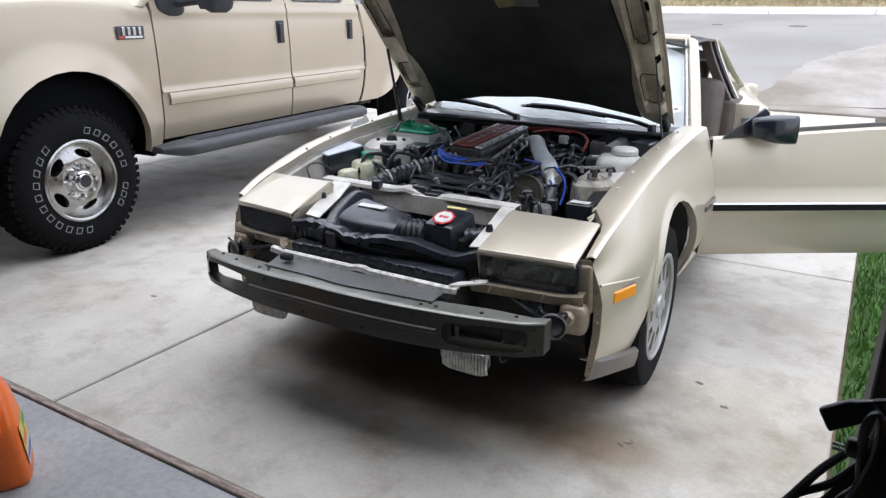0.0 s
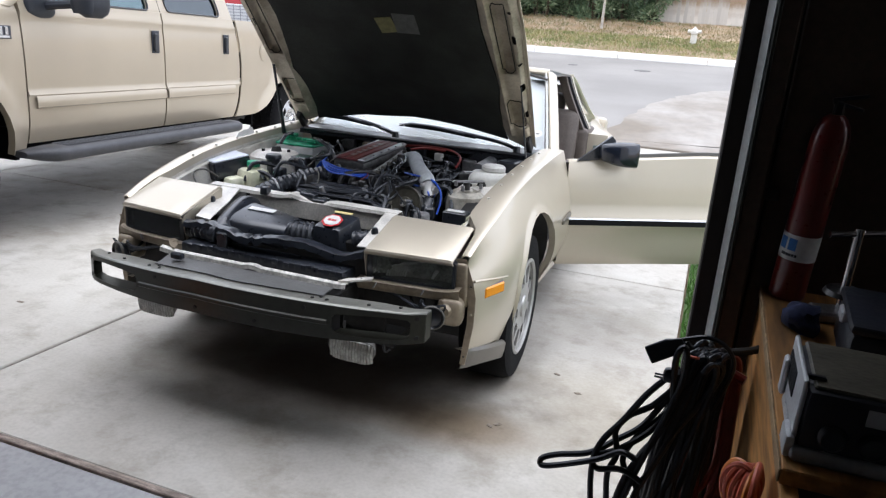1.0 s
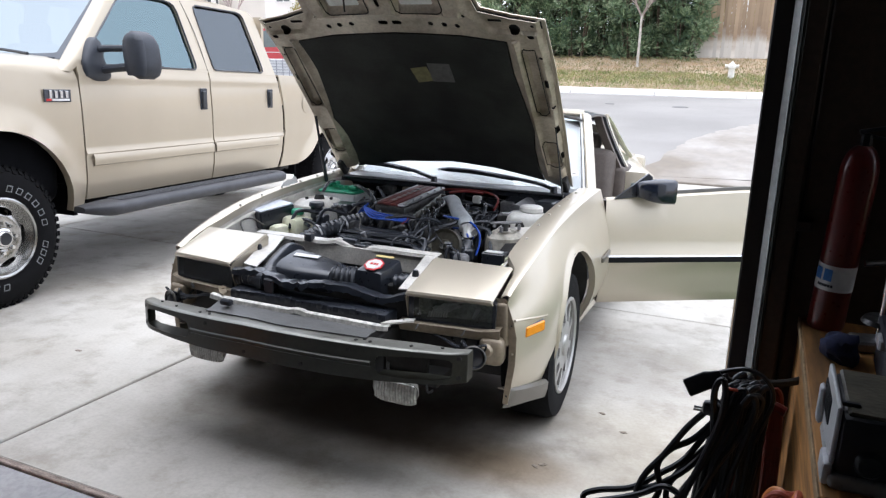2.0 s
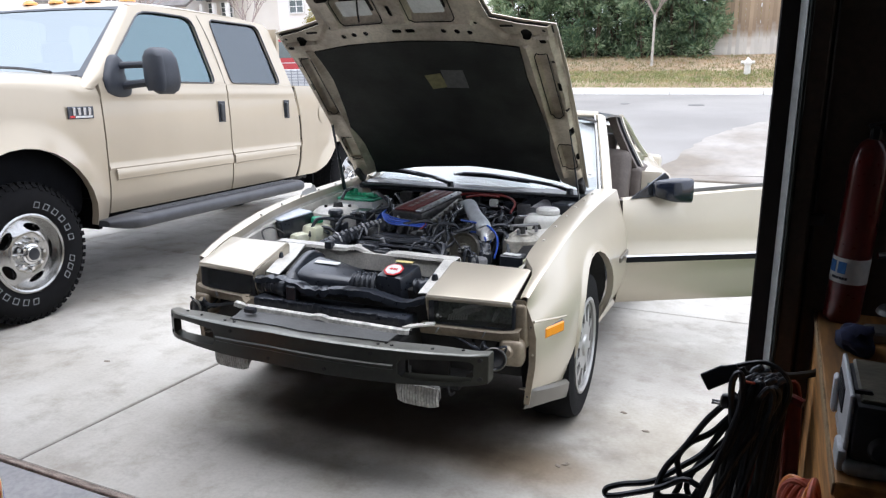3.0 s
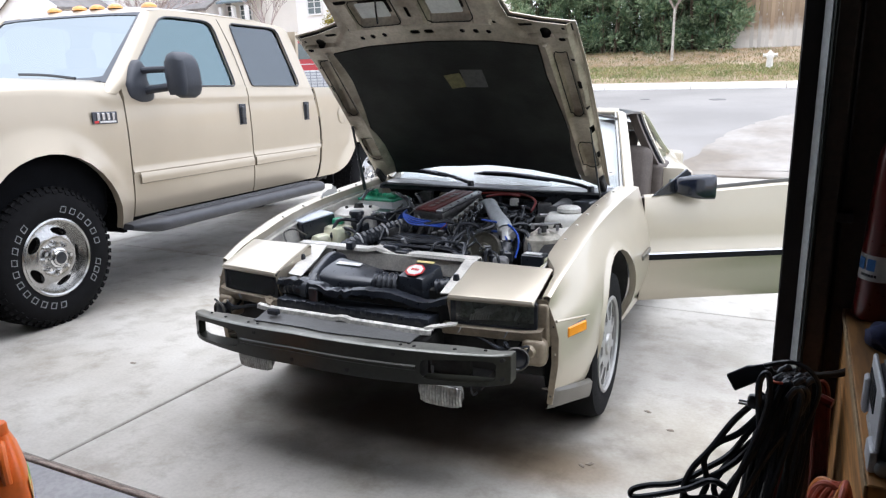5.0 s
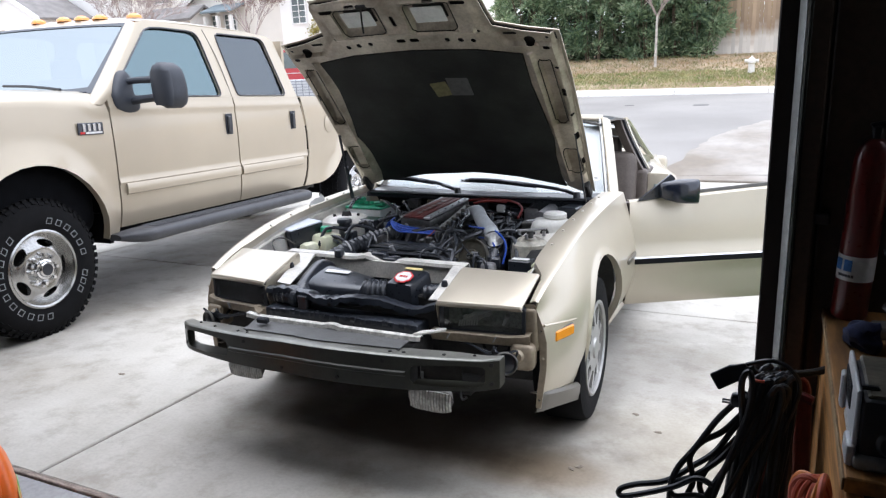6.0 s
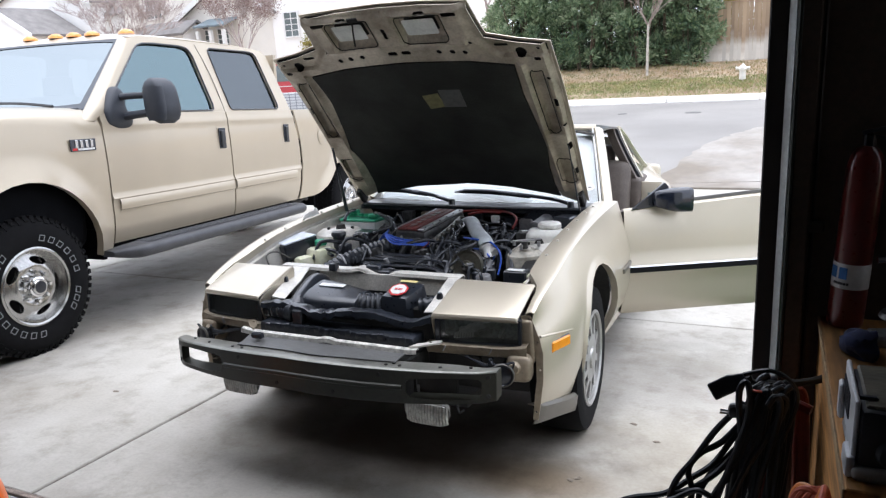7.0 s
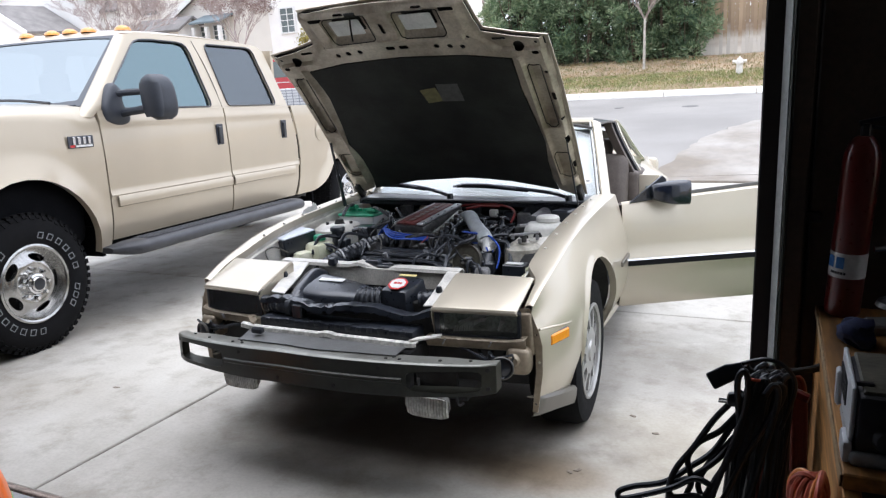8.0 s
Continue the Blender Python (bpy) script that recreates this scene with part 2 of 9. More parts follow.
def ring2(cx, cy, rx, ry=None, n=20, a0=0.0):
    ry = rx if ry is None else ry
    return [(cx + rx * math.cos(a0 + 2 * math.pi * k / n), cy + ry * math.sin(a0 + 2 * math.pi * k / n)) for k in range(n)]


def rrect(cx, cy, w, h, r, n=4):
    out = []
    for sx, sy, a in ((1, 1, 0), (-1, 1, 90), (-1, -1, 180), (1, -1, 270)):
        for k in range(n + 1):
            b = radians(a + 90 * k / n)
            out.append((cx + sx * (w / 2 - r) + r * math.cos(b), cy + sy * (h / 2 - r) + r * math.sin(b)))
    return out


def strip_x(a, b, n):
    return [a + (b - a) * k / n for k in range(n + 1)]


def plane_frame(o, ux, uy):
    """A pose with origin o and x, y axes along ux, uy."""
    ux = Vector(ux).normalized()
    n = ux.cross(Vector(uy)).normalized()
    uy = n.cross(ux)
    return Matrix(((ux.x, uy.x, n.x, o[0]), (ux.y, uy.y, n.y, o[1]), (ux.z, uy.z, n.z, o[2]), (0, 0, 0, 1)))


def drive(x, y, z=0.0):
    return SLOPE @ Vector((x, y, z))


# ---- the ground: one sheet from the driveway over the street to the horizon ----
END = 8.8  # where the driveway meets the street
Z_ST = drive(0, END).z


def ground_z(x, y):
    if y < -1.39:
        return 0.05
    if y < END:
        return drive(0, y).z - 0.06
    if y < 24.0:
        return Z_ST + 0.10 * (y - END) / 15 + 0.05 * math.sin((y - END) / 15.2 * math.pi)
    if y < 24.6:
        return Z_ST + 0.12
    return min(-0.2 + (y - 24.6) * 0.19, 0.62) if y < 40 else 0.62 - min(1.2, (y - 40) * 0.06)


bm = nb()
xs = [-400, -120, -60, -30, -15, -8, -6, -4, -2, 0, 1.4, 3, 5, 8, 15, 30, 60, 120, 400]
ys = [-60, -20, -8, -1.4, -1.38, 0, 2, 4, 6, 8, END - 0.01, END + 0.2, 10, 13, 16, 19, 22, 23.95, 24.0, 24.6, 25.5, 26.5, 27.5, 28.5, 30, 40, 60, 100, 400, 900]
rows = [[bm.verts.new((x, y, ground_z(x, y) - (0.09 if y <= END and x < 1.4 else 0.0))) for x in xs] for y in ys]
for a, b in zip(rows, rows[1:]):
    for k in range(len(xs) - 1):
        bm.faces.new((a[k], a[k + 1], b[k + 1], b[k]))
ground = solo("ground", bm, DRY, "bare dry soil with patchy grass around the street", "ground", kind="structure", smooth=60)

# street sheet
bm = nb()
rows = [[bm.verts.new((x, y, ground_z(x, y) + 0.02)) for x in (-200, -60, -20, -8, 0, 8, 20, 60, 200)] for y in (END + 0.02, 10, 12, 14, 16, 18, 20, 22, 23.9)]
for a, b in zip(rows, rows[1:]):
    for k in range(8):
        bm.faces.new((a[k], a[k + 1], b[k + 1], b[k]))
solo("road", bm, ASPHALT, "worn grey asphalt street", "road", kind="structure", smooth=60)

# the far kerb, in lengths with joints
curb = thing("curb", "pale concrete rolled kerb along the far side of the street", "curb", kind="structure")
x0 = -60.0
prof = [(0.0, -0.1), (0.0, 0.05), (0.10, 0.16), (0.20, 0.20), (1.55, 0.36), (1.55, -0.1)]
while x0 < 30:
    ln = 3.05
    secs = [[(x, 23.9 + p[0], Z_ST + 0.10 + p[1]) for p in prof] for x in (x0 + 0.012, x0 + ln - 0.012)]
    part("curb_stone", loft(nb(), secs, closed=True, ends=True), CURB, curb, smooth=0)
    x0 += ln

solo("gutter", bx((-2.3, 9.02, Z_ST - 0.03), (8.0, 0.50, 0.13), 0.01), PALE, "worn concrete gutter strip at the foot of the driveway", "gutter", kind="structure", smooth=0)

# driveway slabs between the control joints (x, y ranges in the driveway's own plane)
driveway = thing("driveway", "pale broom-finished concrete driveway with sawn joints", "driveway", SLOPE, kind="structure")
XJ = [-6.0, -4.3, -1.015, 1.45]
YJ = [-1.410, 1.53, 4.5, END]
for i in range(3):
    for j in range(3):
        a, b, c, d = XJ[i] + 0.007, XJ[i + 1] - 0.007, YJ[j] + 0.007, YJ[j + 1] - 0.007
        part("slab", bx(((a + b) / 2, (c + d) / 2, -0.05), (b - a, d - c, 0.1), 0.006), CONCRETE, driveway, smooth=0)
part("joint_filler", bx((-2.3, (YJ[0] + END) / 2, -0.062), (7.4, END - YJ[0] - 0.02, 0.1)), JOINT, driveway, smooth=0)
bm = nb()
box(bm, (-2.0, -1.4185, -0.020), (7.6, 0.026, 0.05), 0.003)
part("expansion_board", bm, ROTTEN, driveway, "brown rotten wood strip between slab and driveway", smooth=0)
# garage floor, level
GZ = drive(0, -1.43).z
solo("floor", bx((-1.7, -5.417, GZ - 0.05), (8.4, 7.97, 0.1), 0.004), SLAB, "smooth grey garage floor slab", "floor", kind="structure", smooth=0)

# lawn beside the driveway
bm = nb()
rows = [[bm.verts.new((x, y, drive(0, y).z - 0.025 + 0.012 * math.sin(x * 3 + y))) for x in (1.455, 2, 3, 5, 9)] for y in (-1.3, 0, 2, 4, 6, 8.6)]
for a, b in zip(rows, rows[1:]):
    for k in range(4):
        bm.faces.new((a[k], a[k + 1], b[k + 1], b[k]))
solo("lawn", bm, LAWN, "green lawn beside the driveway", "lawn", kind="structure", smooth=60)


def blades(name, material, label, n, area, h, zf, seed):
    rnd = random.Random(seed)
    vs, fs = [], []
    for _ in range(n):
        x, y = rnd.uniform(area[0], area[1]), rnd.uniform(area[2], area[3])
        z, a, hh = zf(x, y), rnd.uniform(0, 6.28), h * rnd.uniform(0.5, 1.2)
        w = hh * 0.10
        dx, dy = math.cos(a), math.sin(a)
        lx, ly = rnd.uniform(-0.5, 0.5) * hh, rnd.uniform(-0.5, 0.5) * hh
        k = len(vs)
        vs += [(x - dx * w, y - dy * w, z), (x + dx * w, y + dy * w, z), (x + lx * 0.4 + dx * w * 0.7, y + ly * 0.4 + dy * w * 0.7, z + hh * 0.6), (x + lx * 0.4 - dx * w * 0.7, y + ly * 0.4 - dy * w * 0.7, z + hh * 0.6), (x + lx, y + ly, z + hh)]
        fs += [(k, k + 1, k + 2, k + 3), (k + 3, k + 2, k + 4)]
    me = bpy.data.meshes.new(name)
    me.from_pydata(vs, [], fs)
    me.materials.append(material)
    return tagged(new(name, me), label, "grass", kind="stuff")


def bank_z(x, y):
    return ground_z(x, y) - 0.01 if y > 24.6 else ground_z(x, 24.1) + (y - 24.0) / 0.6 * (-0.2 - ground_z(x, 24.1)) - 0.01


blades("grass", GRASS, "short green grass blades on the lawn", 30000, (1.46, 3.2, -0.8, 4.5), 0.05, lambda x, y: drive(0, y).z - 0.03, 5)
blades("bank_grass", OLIVE, "olive green grass along the kerb", 19000, (-11, 4, 24.33, 26.3), 0.09, bank_z, 8)
blades("dry_grass", DRYGRASS, "dry tufted grass on the bank behind the kerb", 24000, (-12, 4, 24.40, 28.8), 0.09, bank_z, 6)

# ---- the garage: front wall with the opening, side wall, ceiling, back ----
JX, JY = 1.447, -1.19  # the opening's edge and the wall's outer face
H_OP = 2.25
solo("wall_front", bx((1.977, JY - 0.09, GZ + 1.35), (0.95, 0.12, 2.7)), GWALL, "inner garage wall beside the door opening, coloured as in shade", "wall", kind="structure", smooth=0)
solo("unseen_outer_wall", bx((2.60, JY - 0.02, GZ + 1.35 - 0.3), (2.2, 0.02, 3.3)), STUCCO, "unseen outer face of the garage wall, guessed pale", "wall", kind="structure", smooth=0)
# pale sheet added above the door to bounce light onto the car's nose
solo("unseen_outer_wall", bx((-2.10, JY - 0.018, GZ + (H_OP + 2.7) / 2), (7.1, 0.02, 2.7 - H_OP)), STUCCO, "unseen pale sheet over the door opening, added to bounce light", "wall", kind="structure", smooth=0)
solo("wall_east", bx((2.47, -5.4, GZ + 1.35), (0.12, 7.96, 2.7)), DRYWALL, "plain garage side wall, darkened to cut bounced light", "wall", kind="structure", smooth=0)
solo("wall_west", bx((-5.96, -5.4, GZ + 1.35), (0.12, 7.96, 2.7)), DRYWALL, "plain garage side wall, darkened to cut bounced light", "wall", kind="structure", smooth=0)
solo("wall_south", bx((-1.75, -9.4, GZ + 1.35), (8.3, 0.12, 2.7)), DRYWALL, "plain garage back wall, darkened to cut bounced light", "wall", kind="structure", smooth=0)
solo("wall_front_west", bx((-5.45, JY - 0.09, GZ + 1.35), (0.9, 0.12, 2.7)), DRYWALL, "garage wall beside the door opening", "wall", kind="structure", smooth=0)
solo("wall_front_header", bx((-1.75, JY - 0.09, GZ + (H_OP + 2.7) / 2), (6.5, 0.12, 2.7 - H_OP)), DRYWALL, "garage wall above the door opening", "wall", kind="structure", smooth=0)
solo("ceiling", bx((-1.75, -5.4, GZ + 2.75), (8.5, 8.2, 0.1)), DRYWALL, "plain garage ceiling, darkened to cut bounced light", "ceiling", kind="structure", smooth=0)
solo("door_frame", bx((JX + 0.018, JY - 0.075, GZ + H_OP / 2), (0.036, 0.15, H_OP), 0.003), JAMB, "dark brown painted garage door jamb", "door frame", kind="structure", smooth=0)
solo("trim", sheet([(JX + 0.0365, JY - 0.10), (JX + 0.0365, JY - 0.1515), (JX + 0.033, JY - 0.1515), (JX + 0.0335, JY - 0.158), (JX + 0.040, JY - 0.171), (JX + 0.0445, JY - 0.178), (JX + 0.0475, JY - 0.176), (JX + 0.0475, JY - 0.10)], (), H_OP, pose(0, 0, GZ)), TRIM, "pale grey weather strip along the door jamb", "trim", kind="structure", smooth=0)
stud = thing("wall_stud", "dark bare stud and cable beside the door jamb", "stud", kind="structure")
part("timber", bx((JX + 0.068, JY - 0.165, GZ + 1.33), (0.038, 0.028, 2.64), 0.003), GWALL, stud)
part("track", bx((JX + 0.052, JY - 0.168, GZ + 1.2), (0.008, 0.030, 2.2), 0.002), mat("dark_green_track", (0.03, 0.036, 0.032), 0.5, 0.2, var=0.2, scale=8), stud)
part("bracket", bx((JX + 0.100, JY - 0.158, GZ + 1.12), (0.03, 0.014, 0.022), 0.003), JAMB, stud)
part("wall_cable", tube(nb(), [(JX + 0.094, JY - 0.156, GZ + z) for z in (0.3, 0.8, 1.3, 1.8, 2.5)], 0.004, 6), JAMB, stud)



# ---- the sports car on the driveway: bonnet up, bumper cover off, driver's door open ----
GOLD = mat("champagne_paint", (0.590, 0.528, 0.420), 0.44, 0.46, var=0.04, scale=2, fine=400, bump=0.0, coat=0.7)
BARE = mat("primer_metal", (0.42, 0.345, 0.25), 0.40, 0.25, var=0.14, scale=9, fine=60, bump=0.05)
BAY = mat("bay_paint", (0.82, 0.79, 0.73), 0.42, 0.1, var=0.14, scale=12, fine=160, bump=0.02)
BARMAT = mat("bumper_steel", (0.046, 0.047, 0.036), 0.33, 0.3, var=0.12, scale=7, fine=70, bump=0.008)
BLACK = mat("black_plastic", (0.022, 0.026, 0.035), 0.30, var=0.12, scale=12, fine=60, bump=0.006, coat=0.3)
# grimy black parts, and sheets whose colour stands for shade
SOOT_SHADE = mat("dirty_shaded_metal", (0.030, 0.029, 0.028), 0.75, var=0.3, scale=10, fine=60, bump=0.12)
RUBBER = mat("tyre_rubber", (0.009, 0.009, 0.010), 0.9, var=0.12, scale=20, fine=160, bump=0.08)
RUBBER.node_tree.nodes["Principled BSDF"].inputs["Specular IOR Level"].default_value = 0.15
HOSE = mat("rubber_hose", (0.042, 0.046, 0.055), 0.24, var=0.12, scale=30, bump=0.03)
GREY = mat("grey_cladding", (0.10, 0.095, 0.083), 0.5, 0.1, var=0.08, scale=8, bump=0.03)
VALANCE = mat("grey_gold_valance", (0.15, 0.138, 0.118), 0.42, 0.25, var=0.06, scale=8, bump=0.01, coat=0.3)
ALLOY = mat("alloy", (0.46, 0.455, 0.44), 0.42, 0.55, var=0.08, scale=10, fine=120, bump=0.02)
CHROME = mat("chrome", (0.78, 0.78, 0.78), 0.12, 1.0, var=0.05, scale=10, bump=0.0)
CASTAL = mat("cast_aluminium", (0.45, 0.45, 0.46), 0.45, 0.7, var=0.15, scale=20, fine=140, bump=0.08)
GREASY = mat("greasy_engine_metal", (0.12, 0.12, 0.12), 0.36, 0.4, var=0.3, scale=14, fine=70, bump=0.12)
REDPAINT = mat("faded_red_paint", (0.16, 0.030, 0.026), 0.55, var=0.2, scale=16, bump=0.03)
PAD = mat("insulation_felt", (0.036, 0.039, 0.036), 0.85, var=0.3, scale=5, fine=150, bump=0.2)
UNDERHOOD = mat("dusty_hood_frame", (0.68, 0.61, 0.50), 0.40, 0.15, var=0.12, scale=6.0, fine=90, bump=0.012, second=(0.27, 0.225, 0.17))
GREEN = mat("green_plastic", (0.025, 0.36, 0.19), 0.45, var=0.08, scale=20)
MILKY = mat("milky_plastic", (0.90, 0.88, 0.70), 0.4, var=0.06, scale=12, second=(0.62, 0.64, 0.44))
WHITEP = mat("white_label", (0.75, 0.75, 0.73), 0.5, var=0.06, scale=30)
YELLOWL = mat("yellow_label", (0.80, 0.68, 0.30), 0.5, var=0.08, scale=30)
PALEBLUE = mat("pale_blue_plastic", (0.72, 0.76, 0.84), 0.45, var=0.06, scale=20)
BLUE = mat("blue_silicone", (0.014, 0.075, 0.47), 0.35, var=0.06, scale=30, bump=0.0)
REDWIRE = mat("red_loom", (0.24, 0.022, 0.02), 0.5, var=0.1, scale=30, bump=0.0)
ORANGE = mat("amber_lens", (1.0, 0.36, 0.02), 0.2, var=0.05, scale=60, fine=300, coat=0.5)
TAN = mat("tan_leather", (0.13, 0.105, 0.09), 0.6, var=0.12, scale=12, bump=0.06)
DIMGLASS = glass("lamp_glass", (0.96, 0.98, 0.95), 0.05)
WINDTINT = glass("car_window_glass", (0.70, 0.80, 0.80), dark=0.25)

car = thing("sports_car", "champagne gold sports car, bonnet raised, bumper stripped, driver door open", "car", SLOPE)


WING_LINE = ((-0.75, 0.640), (-0.68, 0.662), (-0.60, 0.697), (-0.53, 0.722), (-0.45, 0.745), (-0.36, 0.770), (-0.25, 0.795), (-0.10, 0.818), (0.05, 0.835), (0.25, 0.852), (0.45, 0.865), (0.7, 0.873))


def top_z(y):
    """The height of the wing's top edge along the car."""
    for (y0, z0), (y1, z1) in zip(WING_LINE, WING_LINE[1:]):
        if y <= y1:
            return z0 + (z1 - z0) * (y - y0) / (y1 - y0)
    return 0.873


def nose_taper(y):
    """How far the side draws in towards the nose."""
    return 0.056 * (max(0.0, -0.36 - y) / 0.30) ** 1.6


def mirror_x(bm, side):
    if side < 0:
        for v in bm.verts:
            v.co.x = -v.co.x
    return bm


def arch_z(y, r=0.325, c=0.005, zc=0.350, h=0.343, sill=0.30):
    """The lower edge of the body side over a wheel."""
    return zc + h * math.sqrt(1 - ((y - c) / r) ** 2) if abs(y - c) < r * 0.999 else sill


def wing(side):
    """A front wing: flat top strip, creased shoulder, curved side, wheel arch with a lip."""
    secs = []
    ys = [-0.685, -0.68, -0.66, -0.63, -0.60, -0.56, -0.52, -0.48, -0.44, -0.41, -0.385, -0.36, -0.34, -0.3225, -0.3195, -0.313, -0.30, -0.28, -0.25, -0.2, -0.14, -0.07, 0, 0.07, 0.14, 0.2, 0.25, 0.285, 0.31, 0.322, 0.3293, 0.3325, 0.345, 0.37, 0.40, 0.43, 0.5, 0.58, 0.66, 0.69]
    for y in ys:
        zt = top_z(y)
        xin = 0.7065 - (0.0645 if side > 0 else 0.010) * min(1, max(0, (y + 0.535) / 0.10))
        zb = arch_z(y, sill=0.318 - 0.22 * (y + 0.67) if y < 0 else 0.27)
        lip = max(0.0, 1 - max(0.0, abs(y - 0.005) - 0.325) / 0.05)
        tp = nose_taper(y)
        end = 0.005 * max(0.0, (-0.66 - y) / 0.025)
        pts = [(xin, zt - 0.030), (xin + 0.004, zt), (xin + 0.4 * (0.742 - xin), zt + 0.006), (0.742 - tp * 0.15, zt + 0.007), (0.757 - tp * 0.25, zt + 0.003)]
        z0 = zt + 0.003
        for k in range(1, 13):
            f = k / 12
            z = z0 + (zb - z0) * f
            g = min(1, max(0, (z0 - z) / max(0.02, z0 - 0.56)))
            x = 0.757 + 0.073 * (0.35 * g + 0.65 * math.sin(g * math.pi / 2)) - (0.035 if y < 0.2 else 0.05) * max(0, ((0.46 if y < 0.2 else 0.52) - z) / 0.2) ** 2 - tp * (0.25 + 0.75 * min(1, g * 2.2))
            if lip and f > 0.80:
                x += 0.012 * lip * min(1, (f - 0.80) * 7)
            pts.append((x - end, z))
        pts.append((pts[-1][0] - 0.03, zb + 0.002))
        secs.append([(x, y, z) for x, z in pts])
    return mirror_x(loft(nb(), secs), side)


def wheel_liner(side, y0=0.005, ry=0.332, rz=0.350, zc=0.350):
    """The dark inner arch behind the wheel."""
    def rim(x):
        arc = [(y0 + ry * math.cos(q), zc + rz * math.sin(q)) for q in (math.pi * k / 20 for k in range(21))]
        pts = [(y0 + ry, 0.275)] + arc + [(y0 - ry, 0.26)]
        return [(x if y < y0 or x < 0.8 else x - 0.012 - 0.05 * max(0, (0.52 - z) / 0.2) ** 2, y, z) for y, z in pts]
    bm = loft(nb(), [rim(x) for x in (0.50, 0.65, 0.815)])
    bm.faces.new([bm.verts.new(Vector(q)) for q in rim(0.50)])
    return mirror_x(bm, side)


def road_wheel(parent, x, y, side):
    """An alloy wheel with slots round the rim and a low tyre; the face looks to +x for side 1."""
    w = new("wheel")
    w.parent = parent
    w.matrix_local = pose(x, y, 0.316, 0, 90 * side, 0) if y > 1 else pose(x + 0.030 * side, y - 0.080, 0.304) @ Matrix.Rotation(radians(2.2), 4, "Z") @ pose(0, 0, 0, 0, 90 * side, 0)
    R, rr = 0.314, 0.200
    bm = lathe(nb(), [(rr, -0.19), (R - 0.035, -0.205), (R - 0.012, -0.19), (R, -0.165), (R, -0.035), (R - 0.014, -0.006), (R - 0.05, 0.004), (rr + 0.006, -0.004), (rr, -0.012)], Matrix(), 48, closed=True)
    part("tyre", bm, RUBBER, w)
    bm = nb()
    lathe(bm, [(rr + 0.006, -0.19), (rr + 0.006, 0.0), (rr - 0.004, 0.004), (rr - 0.012, -0.004), (rr - 0.016, -0.19)], Matrix(), 48, closed=True)
    part("rim", bm, ALLOY, w)
    holes = []
    for k in range(10):
        a0, a1 = 2 * math.pi * k / 10 + 0.09, 2 * math.pi * (k + 1) / 10 - 0.09
        holes.append([(0.180 * math.cos(a0 + (a1 - a0) * j / 4), 0.180 * math.sin(a0 + (a1 - a0) * j / 4)) for j in range(5)] + [(0.100 * math.cos(a1 - (a1 - a0) * (0.1 + 0.8 * j / 4)), 0.100 * math.sin(a1 - (a1 - a0) * (0.1 + 0.8 * j / 4))) for j in range(5)])
    bm = sheet(ring2(0, 0, 0.191, n=48), holes, 0.014, pose(0, 0, -0.020))
    for v in bm.verts:
        v.co.z += 0.008 * math.cos(min(1, math.hypot(v.co.x, v.co.y) / 0.191) * math.pi)
    part("wheel_disc", bm, ALLOY, w)
    part("hub_cap", lathe(nb(), [(0.0, 0.006), (0.03, 0.005), (0.044, 0.002), (0.050, -0.012)], Matrix(), 24), ALLOY, w)
    part("brake_disc", lathe(nb(), [(0.03, -0.08), (0.15, -0.08), (0.15, -0.10), (0.03, -0.10)], Matrix(), 32, closed=True), SOOT_SHADE, w)
    return w


